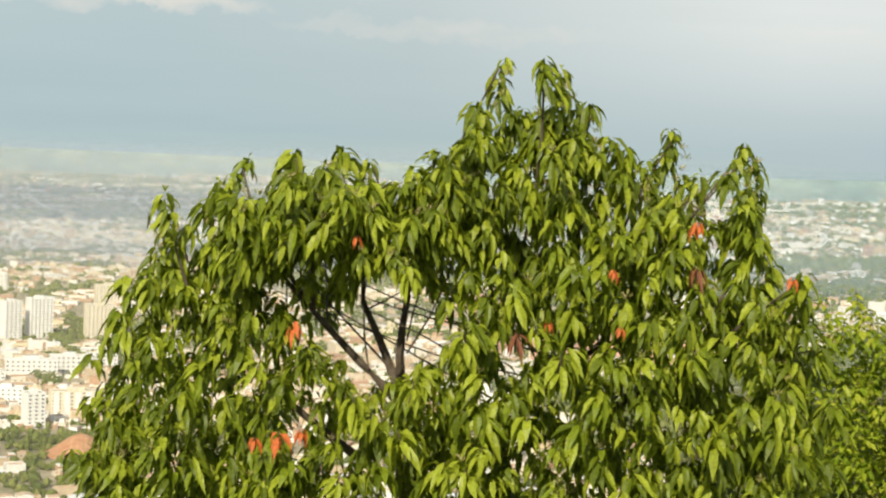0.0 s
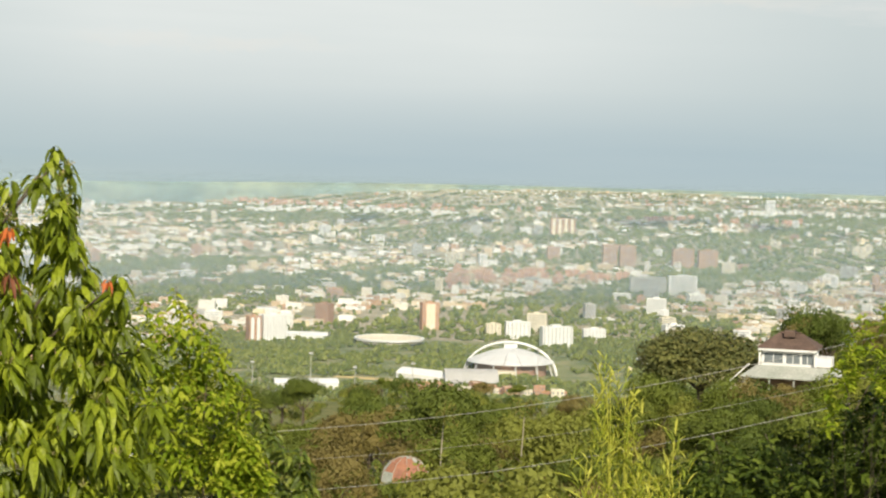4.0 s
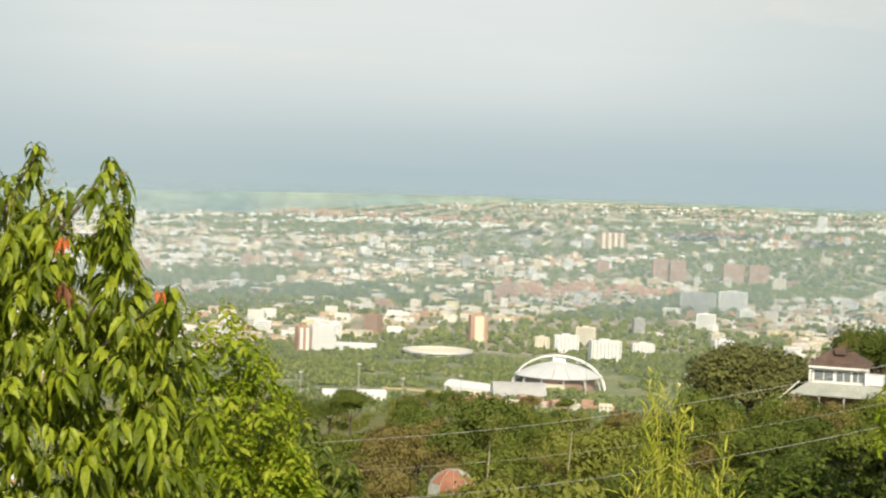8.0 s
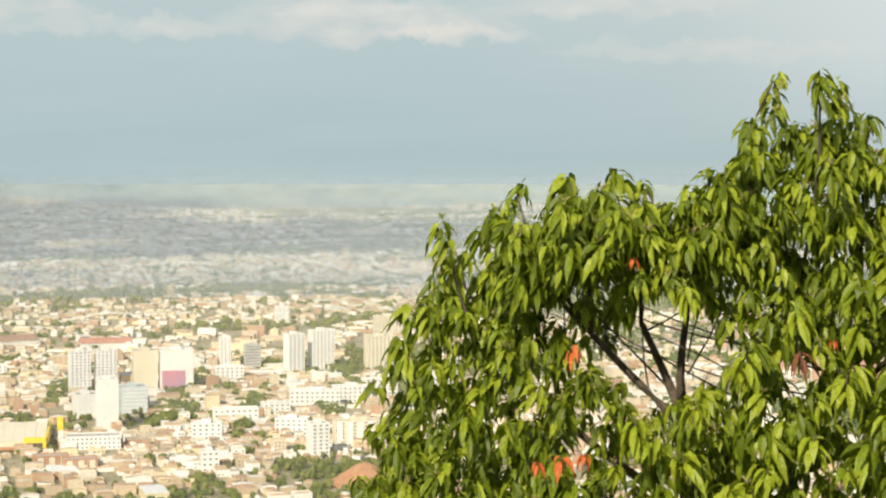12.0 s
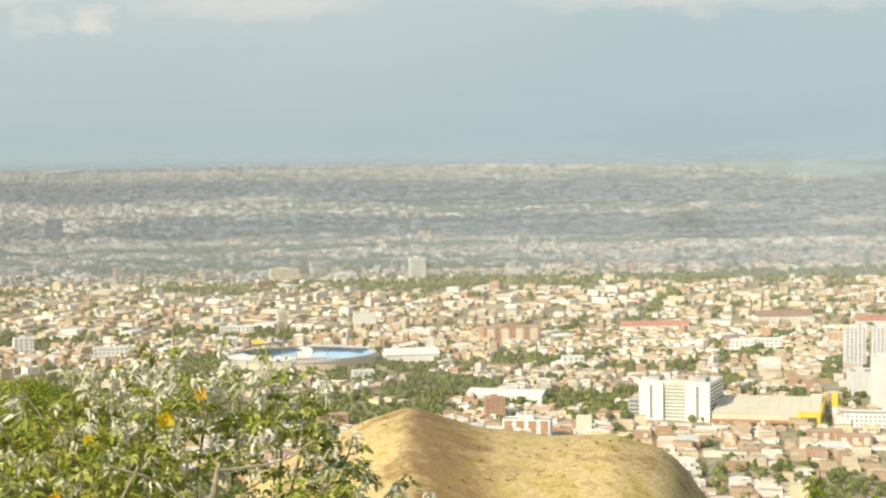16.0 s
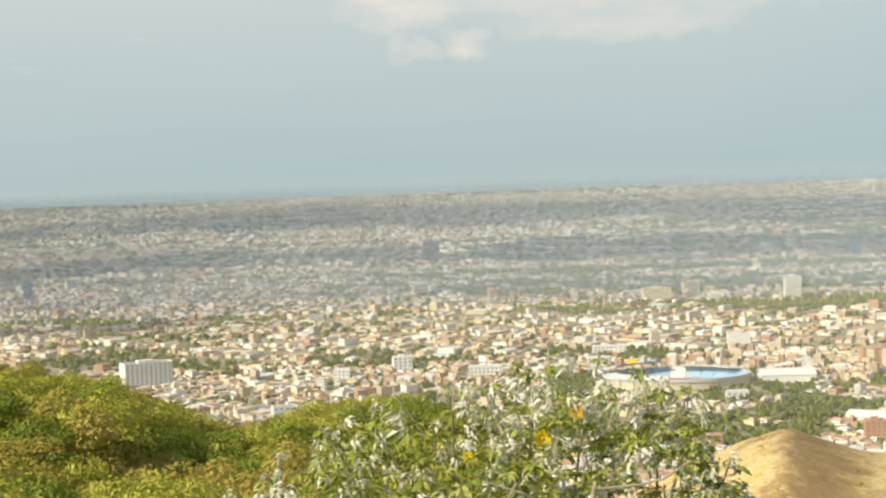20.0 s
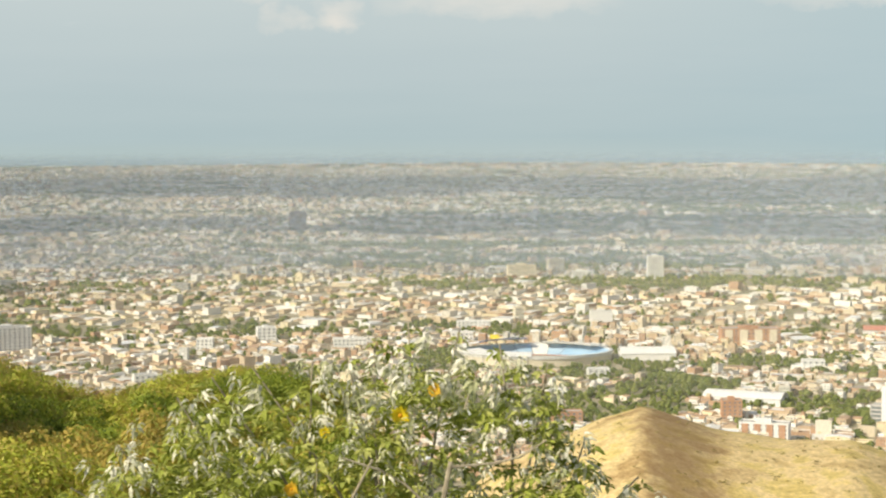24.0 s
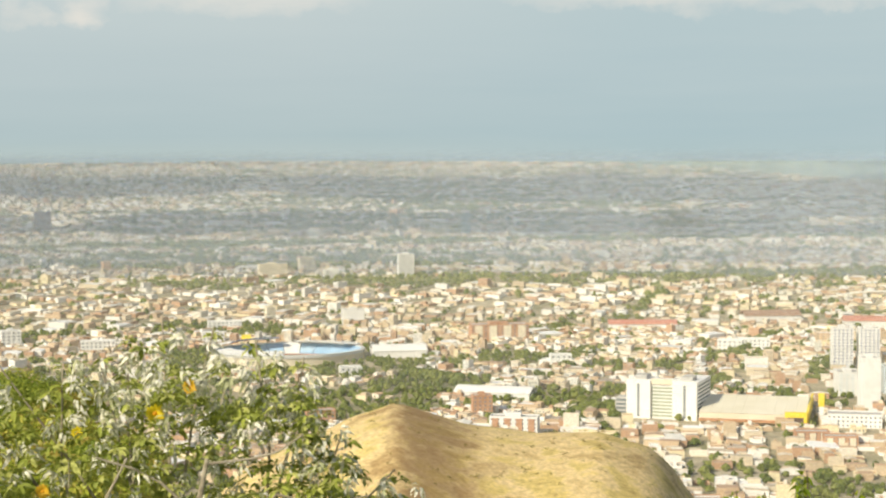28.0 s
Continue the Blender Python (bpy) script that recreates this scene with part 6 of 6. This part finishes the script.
def build_woods():
    rs = np.random.RandomState(23)
    kinds = [wood_tree("woodland_tree", "round-crowned green tree in the wooded slope", rs, M_WOOD, rs.randint(10, 15), 400, 0.036, rs.uniform(0.4, 0.8)) for _ in range(8)]
    group = "trees of the wooded slope"
    placed, far = [], []
    used = [False] * 8
    tries = 0
    while len(placed) < 190 and tries < 6000:
        tries += 1
        a = rs.uniform(-40, -12.5)
        r = 75 * math.exp(rs.uniform(0, 2.55))
        w = rs.uniform(3.6, 7.5) * (0.65 if r < 160 else 1.0)
        p = on_ground(a, r)
        if (-22.3 < a < -19.2 and 118 < r < 158) or (-35.5 < a < -29.5 and 198 < r < 245) or (-19 < a < -15.5 and r < 90):
            continue
        if p.z + 1.9 * w * 1.1 > lid(a, r) or any((p - q).length < 0.75 * (w + u) for q, u in placed):
            continue
        placed.append((p, w))
        k = rs.randint(8)
        m = Matrix.Translation(p) @ Matrix.Rotation(rs.uniform(0, 6.28), 4, "Z") @ Matrix.Diagonal((w, w, w * rs.uniform(0.8, 1.25), 1))
        if not used[k]:
            used[k] = True
            kinds[k].matrix_world = m
            tagged(kinds[k], group=group)
        else:
            tagged(copy_thing(kinds[k], m @ unscaled(kinds[k])), group=group)
    small = [crown_data(rs, 7, 85, 0.08) for _ in range(6)]
    vs = []
    for _ in range(650):
        a, r = rs.uniform(-41, -9.5), 90 * math.exp(rs.uniform(0, 2.6))
        if (-22.2 < a < -19.3 and 118 < r < 158) or (-35.5 < a < -29.5 and 200 < r < 245):
            continue
        p = on_ground(a, r)
        w = rs.uniform(2.2, 5.2)
        if p.z + 1.5 * w > lid(a, r):
            continue
        c = small[rs.randint(6)] * (w, w, w * rs.uniform(0.8, 1.2))
        vs.append(c + np.array(p))
    for _ in range(260):                         # undergrowth close below the lookout
        a, r = rs.uniform(-41, -26), rs.uniform(55, 175)
        p = on_ground(a, r)
        w = rs.uniform(1.4, 2.8)
        if p.z + 1.5 * w > lid(a, r):
            continue
        vs.append(small[rs.randint(6)] * (w, w, w) + np.array(p))
    for _ in range(450):                         # the foot of the hills, hidden steeps and town edge
        a, r = rs.uniform(-30, -8), rs.uniform(1150, 1950)
        p = on_ground(a, r)
        w = rs.uniform(4, 7)
        vs.append(small[rs.randint(6)] * (w, w, w) + np.array(p))
    tagged(new("far_woods", quads("far_woods", np.concatenate(vs), M_WOOD2)), "mixed green undergrowth and woods on the slope", "woods", kind="stuff")
    # the spreading tree by the house
    big = wood_tree("spreading_tree", "wide dark spreading tree beside the hillside house", rs, M_WOODDARK, 40, 420, 0.034, 1.2)
    big.matrix_world = Matrix.Translation(on_ground(-30.3, 236)) @ Matrix.Diagonal((9.0, 9.0, (EYE - 236 * math.tan(radians(4.85)) - on_ground(-30.3, 236).z) / 2.5, 1))
    for a, r, w in ((-35.5, 235, 5.3), (-36.9, 240, 4.6), (-34.3, 258, 4.35), (-33.6, 262, 4.7), (-29.0, 262, 6.0), (-28.6, 205, 6.8), (-34.6, 150, 7.6), (-31.6, 212, 6.6), (-32.3, 213, 6.75), (-33.0, 213, 6.65), (-33.7, 213, 6.75), (-34.4, 214, 6.45), (-35.0, 214, 6.2), (-31.0, 210, 6.6), (-35.7, 205, 6.3), (-33.3, 200, 7.2), (-32.1, 200, 7.3), (-34.2, 198, 7.2), (-31.4, 186, 7.5), (-30.4, 190, 7.2), (-34.8, 180, 7.6), (-33.0, 172, 8.0), (-19.9, 143, 10.25), (-20.5, 142, 10.3), (-21.1, 143, 10.25), (-21.7, 142, 10.2), (-31.8, 165, 8.2), (-36.5, 170, 7.2)):
        p = on_ground(a, r)
        h = max(1.6, (EYE - r * math.tan(radians(w)) - p.z) / 1.85)
        f = min(max(h, 2.0), 4.5)
        k = kinds[rs.randint(8)]
        tagged(copy_thing(k, Matrix.Translation(p) @ Matrix.Diagonal((f, f, h, 1)) @ unscaled(k)), group=group)


build_woods()


def build_slim_trees():
    rs = np.random.RandomState(91)
    for a, r, top, wide in ((-21.95, 118, 8.2, 1.3), (-22.55, 96, 10.0, 1.0), (-24.6, 130, 8.0, 1.5)):
        e = thing("slim_tree", "slender tree with a bare pale trunk and thin crown", "tree", group="slender trees on the slope")
        g = on_ground(a, r)
        z = EYE - r * math.tan(radians(top))
        tip = Vector((g.x, g.y, z))
        part("trunk", tube(bmesh.new(), bend(rs, g - Vector((0, 0, 0.4)), tip, 0.04), 0.075, 0.04, 6), M_PALEBARK, e)
        c = crown_data(rs, 8, 110, 0.07) * (wide, wide, 1.5 * wide) + np.array((tip.x, tip.y, tip.z - 0.7 * wide))
        part("crown", quads("crown", c, M_WOOD2), None, e)


build_slim_trees()


def build_brush():
    """Scrub on the shoulder to the north."""
    rs = np.random.RandomState(29)
    kinds = []
    for k in range(7):
        e = thing("scrub_bush", "olive green and rusty scrub bush", "bush", group="scrub on the shoulder")
        part("stem", tube(bmesh.new(), [(0, 0, -0.2), (0.03, 0, 0.3), (0, 0.05, 0.7)], 0.05, 0.02, 5), M_BARK, e)
        part("crown", quads("crown", crown_data(rs, 10, 330, 0.036, 0.8), (M_BRUSH, M_BRUSH, M_BRUSH2, M_BRUSH3, M_BRUSH3, M_BRUSH, M_BRUSH2)[k]), None, e)
        kinds.append(e)
    used = [False] * 7
    for _ in range(310):
        a = rs.uniform(43.5, 67)
        r = 53 - 22 * rs.rand() ** 1.3
        edge = float(np.interp(a, *BROW))
        p = on_ground(a, r)
        room = (EYE - r * math.tan(radians(edge))) - p.z
        w = rs.uniform(0.8, 1.5)
        h = min(room * rs.uniform(0.8, 1.1) / 1.3, w * rs.uniform(0.8, 1.15))
        if h < 0.35:
            continue
        m = Matrix.Translation(p) @ Matrix.Rotation(rs.uniform(0, 6.28), 4, "Z") @ Matrix.Diagonal((w, w, h, 1))
        k = rs.randint(7)
        if not used[k]:
            used[k] = True
            kinds[k].matrix_world = m
        else:
            copy_thing(kinds[k], m @ unscaled(kinds[k]))


M_BRUSH3 = mat("green_brush_leaf", [(0.16, 0.22, 0.02), (0.24, 0.30, 0.03), (0.34, 0.38, 0.04)], 0.6, 6, 0, 40, "island", through_light=0.3)
M_BRUSH2 = mat("rusty_brush_leaf", [(0.44, 0.33, 0.07), (0.52, 0.40, 0.08), (0.38, 0.38, 0.07)], 0.6, 6, 0, 40, "island", through_light=0.3)
build_brush()


# ---- things on the wooded slope ----
def build_house():
    e = thing("hillside_house", "two-storey white house with a dark clay tile roof", "house", Matrix.Translation(Vector((*on_ground(-33.1, 226).xy, 224.35))) @ Matrix.Rotation(radians(-33.1 - 6), 4, "Z") @ Matrix.Scale(0.76, 4))
    # the dark brown here stands in for shade under the porch
    part("lower_wall", boxed(-4.6, 7.2, -3.6, 4, -3, 1.4), M_DARKBRICK, e)
    bm = bmesh.new()
    v = [bm.verts.new(p) for p in ((-7.2, -7, 0.75), (9.6, -7, 0.75), (8.6, -3.0, 2.3), (-5.0, -3.0, 2.3), (-7.2, -7, 0.55), (9.6, -7, 0.55), (8.6, -3.0, 2.1), (-5.0, -3.0, 2.1))]
    for f in ((0, 1, 2, 3), (7, 6, 5, 4), (0, 4, 5, 1), (1, 5, 6, 2), (2, 6, 7, 3), (3, 7, 4, 0)):
        bm.faces.new([v[i] for i in f])
    part("porch_roof", bm, M_GREYROOF, e, "pale grey sheet porch roof")
    for x in (-6.4, -2.5, 1.5, 5.5, 8.8):
        part("porch_post", boxed(x - 0.12, x + 0.12, -6.7, -6.45, -3, 0.6), M_GREYROOF, e)
    part("upper_wall", boxed(-4.4, 4.4, -2.2, 4, 2.12, 5.0), M_WHITE, e)
    part("balcony", boxed(-4.8, 4.8, -3.4, -2.25, 4.75, 5.1), M_WHITE, e)
    for x0, x1 in ((-3.9, -0.9), (-0.3, 1.9), (2.3, 4.0)):
        w = part("window", boxed(x0, x1, -2.3, -2.21, 2.7, 4.3), M_GLASS, e)
        part("frame", boxed(x0 - 0.1, x1 + 0.1, -2.36, -2.31, 4.31, 4.45), M_WHITE, w)
        part("frame", boxed((x0 + x1) / 2 - 0.06, (x0 + x1) / 2 + 0.06, -2.36, -2.31, 2.7, 4.3), M_WHITE, w)
    for x in (-4.7, 4.4):
        part("post", boxed(x, x + 0.3, -3.4, -3.1, 2.3, 4.44), M_WHITE, e)
    ridge = ((-2.0, 0.8, 7.3), (2.0, 0.8, 7.3))
    eave = ((-5.0, -3.4, 5.12), (5.0, -3.4, 5.12), (5.0, 5.0, 5.12), (-5.0, 5.0, 5.12))
    for f in ((eave[0], eave[1], ridge[1], ridge[0]), (eave[1], eave[2], ridge[1]), (eave[2], eave[3], ridge[0], ridge[1]), (eave[3], eave[0], ridge[0])):
        bm = bmesh.new()
        fc = bm.faces.new([bm.verts.new(p) for p in f])
        up = bmesh.ops.extrude_face_region(bm, geom=[fc])
        bmesh.ops.translate(bm, verts=[q for q in up["geom"] if isinstance(q, bmesh.types.BMVert)], vec=(0, 0, 0.18))
        part("roof_plane", bm, M_TILE, e)
    part("ridge_cap", tube(bmesh.new(), [(-1.7, 0.8, 7.6), (1.7, 0.8, 7.6)], 0.16, 0.16, 6), M_TILE, e)
    part("gable", boxed(-0.9, 0.9, -1.2, 0.6, 7.0, 8.0), M_TILE, e)
    part("side_wall", boxed(4.45, 7.0, -1.0, 3.6, 2.2, 3.7), M_WHITE, e)
    for k in range(7):
        part("stair", boxed(-9.2 + 0.45 * k, -8.75 + 0.45 * k, -5, -3.6, -3.0, -1.8 + 0.45 * k), M_CREAM, e)
    part("stair_rail", tube(bmesh.new(), [(-9.3, -5, -0.6), (-6.0, -5, 2.6)], 0.12, 0.12, 5), M_WHITE, e)


M_GREYROOF = mat("sheet_roof", [(0.34, 0.36, 0.30), (0.46, 0.46, 0.40)], 0.7, 0.3, 0.2, 4)
build_house()


def build_dome():
    """A faceted round roof of red-orange panels among the trees."""
    p = on_ground(-20.75, 150)
    p.z = 222.8
    e = thing("dome_house", "round faceted hut with a red-orange domed roof", "hut", Matrix.Translation(p))
    part("wall", ring_bm(1.75, 1.75, 1.9, 1.9, -6.5, 0.1, -6.5, 0.1, n=10), M_DARKBRICK, e)
    rows = ((2.2, 0.0), (1.95, 0.85), (1.4, 1.55), (0.65, 1.95), (0.0, 2.05))
    for i in range(4):
        for k in range(10):
            bm = bmesh.new()
            (r0, z0), (r1, z1) = rows[i], rows[i + 1]
            a0, a1 = radians(36 * k + 0.6), radians(36 * (k + 1) - 0.6)
            q = [(r0 * math.cos(a0), r0 * math.sin(a0), z0 + 0.12), (r0 * math.cos(a1), r0 * math.sin(a1), z0 + 0.12), (r1 * math.cos(a1), r1 * math.sin(a1), z1 + 0.12), (r1 * math.cos(a0), r1 * math.sin(a0), z1 + 0.12)]
            if r1 == 0:
                q = q[:3]
            fc = bm.faces.new([bm.verts.new(t) for t in q])
            up = bmesh.ops.extrude_face_region(bm, geom=[fc])
            bmesh.ops.translate(bm, verts=[t for t in up["geom"] if isinstance(t, bmesh.types.BMVert)], vec=(0, 0, 0.06))
            part("roof_panel", bm, M_DOME if (k + i) % 5 else M_GREYROOF, e)
    for k in range(10):
        a = radians(36 * k)
        part("rib", tube(bmesh.new(), [(r * math.cos(a) * 1.01, r * math.sin(a) * 1.01, z + 0.2) for r, z in rows], 0.03, 0.02, 4), M_GREYROOF, e)
    w = thing("garden_wall", "small pale wall top among the shrubs", "wall", Matrix.Translation(on_ground(-17.3, 62) + Vector((0, 0, 0.2))) @ Matrix.Rotation(radians(-17 + 12), 4, "Z"))
    zc = EYE - 62 * math.tan(radians(11.9)) - on_ground(-17.3, 62).z
    part("wall", boxed(-0.85, 0.75, -0.1, 0.1, -0.5, zc), M_DARKBRICK, w)
    part("coping", boxed(-0.9, 0.8, -0.16, 0.16, zc + 0.002, zc + 0.12), M_CREAM, w)


M_DOME = mat("red_panel", [(0.30, 0.12, 0.07), (0.37, 0.17, 0.10), (0.26, 0.12, 0.08)], 0.8, 1.2, 0.2, 9)
build_dome()


def build_cables():
    runs = ((-12.0, 60, 9.0, -38.0, 60, 4.35, 0.010), (-12.0, 60, 10.95, -38.0, 60, 6.25, 0.010), (-12.0, 62, 9.9, -38.0, 62, 5.6, 0.006), (-12.0, 62, 11.6, -38.0, 62, 8.0, 0.006))
    for i, (a0, r0, e0, a1, r1, e1, q) in enumerate(runs):
        p, s = polar(a0, r0, EYE - r0 * math.tan(radians(e0))), polar(a1, r1, EYE - r1 * math.tan(radians(e1)))
        pts = [p.lerp(s, k / 24) - Vector((0, 0, 0.8 * math.sin(math.pi * k / 24))) for k in range(25)]
        tagged(part("power_cable", tube(bmesh.new(), pts, q, q, 5), M_WIRE), "thin pale overhead cable across the slope", "cable", "overhead cables")
    for a, e0, lift in ((-11.8, 9.0, 0.4), (-38.2, 4.3, 0.4)):
        g = on_ground(a, 61)
        t = thing("utility_pole", "grey concrete utility pole", "pole")
        top = EYE - 61 * math.tan(radians(e0)) + lift
        part("post", tube(bmesh.new(), [(g.x, g.y, g.z - 0.5), (g.x, g.y, top)], 0.16, 0.11, 8), M_GREY, t)
        part("crossarm", boxed(g.x - 0.8, g.x + 0.8, g.y - 0.06, g.y + 0.06, top - 0.35, top - 0.2), M_STEEL, t)


build_cables()


def build_masts():
    for a, r, h in ((-17.55, 1985, 34), (-19.0, 1960, 22), (-20.9, 1990, 24), (-15.65, 1960, 26), (-25.0, 2030, 40), (-24.7, 2250, 18)):
        t = thing("floodlight_mast", "tall slim floodlight mast of the sports park", "mast", place(a, r), "floodlight masts")
        part("pole", tube(bmesh.new(), [(0, 0, -2), (0, 0, h)], 0.55, 0.3, 6), M_GREY, t)
        part("lamp_frame", boxed(-2.2, 2.2, -0.3, 0.3, h + 0.02, h + 2.2), M_GREY, t)
    e = thing("dirt_track", "pale earth track in the sports park", "track", place(-20.6, 2030, -20))
    part("surface", boxed(-85, 70, -9, 9, -0.3, 0.5), M_SOIL, e)
    d = thing("earth_cutting", "bare orange earth mound among the houses", "mound", place(11.4, 1352, 10))
    bm = bmesh.new()
    n = 22
    g = [[bm.verts.new((-38 + 76 * i / n, -30 + 60 * j / n, max(-3, 17 * math.exp(-(((i / n - 0.5) / 0.3) ** 2 + ((j / n - 0.55) / 0.3) ** 2)) - 2 + 1.2 * float(waves(i * 0.8, j * 0.8, 6))))) for j in range(n + 1)] for i in range(n + 1)]
    for i in range(n):
        for j in range(n):
            bm.faces.new((g[i][j], g[i + 1][j], g[i + 1][j + 1], g[i][j + 1]))
    part("slope", bm, M_DIRT, d)


build_masts()


def build_tufts():
    """Dry grass tufts and low scrub on the bare spur."""
    rs = np.random.RandomState(61)
    vs = []
    for _ in range(700):
        a, r = rs.uniform(24, 42), rs.uniform(95, 165)
        p = on_ground(a, r)
        if waves(p.x / 14, p.y / 14, 12) < -0.2:
            continue
        w = rs.uniform(0.12, 0.45)
        vs.append(crown_data(rs, 3, 14, 0.16) * (w, w, w * 0.7) + np.array(p))
    tagged(new("grass_tufts", quads("grass_tufts", np.concatenate(vs), M_DRYGRASS)), "dry grass tufts and low scrub on the bare spur", "grass", kind="stuff")
    vs = []
    for _ in range(150):                          # green scrub below the spur
        a, r = rs.uniform(24, 44), rs.uniform(70, 112)
        p = on_ground(a, r)
        w = rs.uniform(0.8, 1.8)
        vs.append(crown_data(rs, 6, 60, 0.09) * (w, w, w * 0.8) + np.array(p))
    tagged(new("low_scrub", quads("low_scrub", np.concatenate(vs), M_BRUSH)), "yellow-green scrub at the foot of the spur", "scrub", kind="stuff")


M_DRYGRASS = mat("dry_grass", [(0.34, 0.26, 0.09), (0.22, 0.17, 0.06), (0.40, 0.34, 0.12)], 0.8, 6, 0, 40, "island", through_light=0.2)
build_tufts()
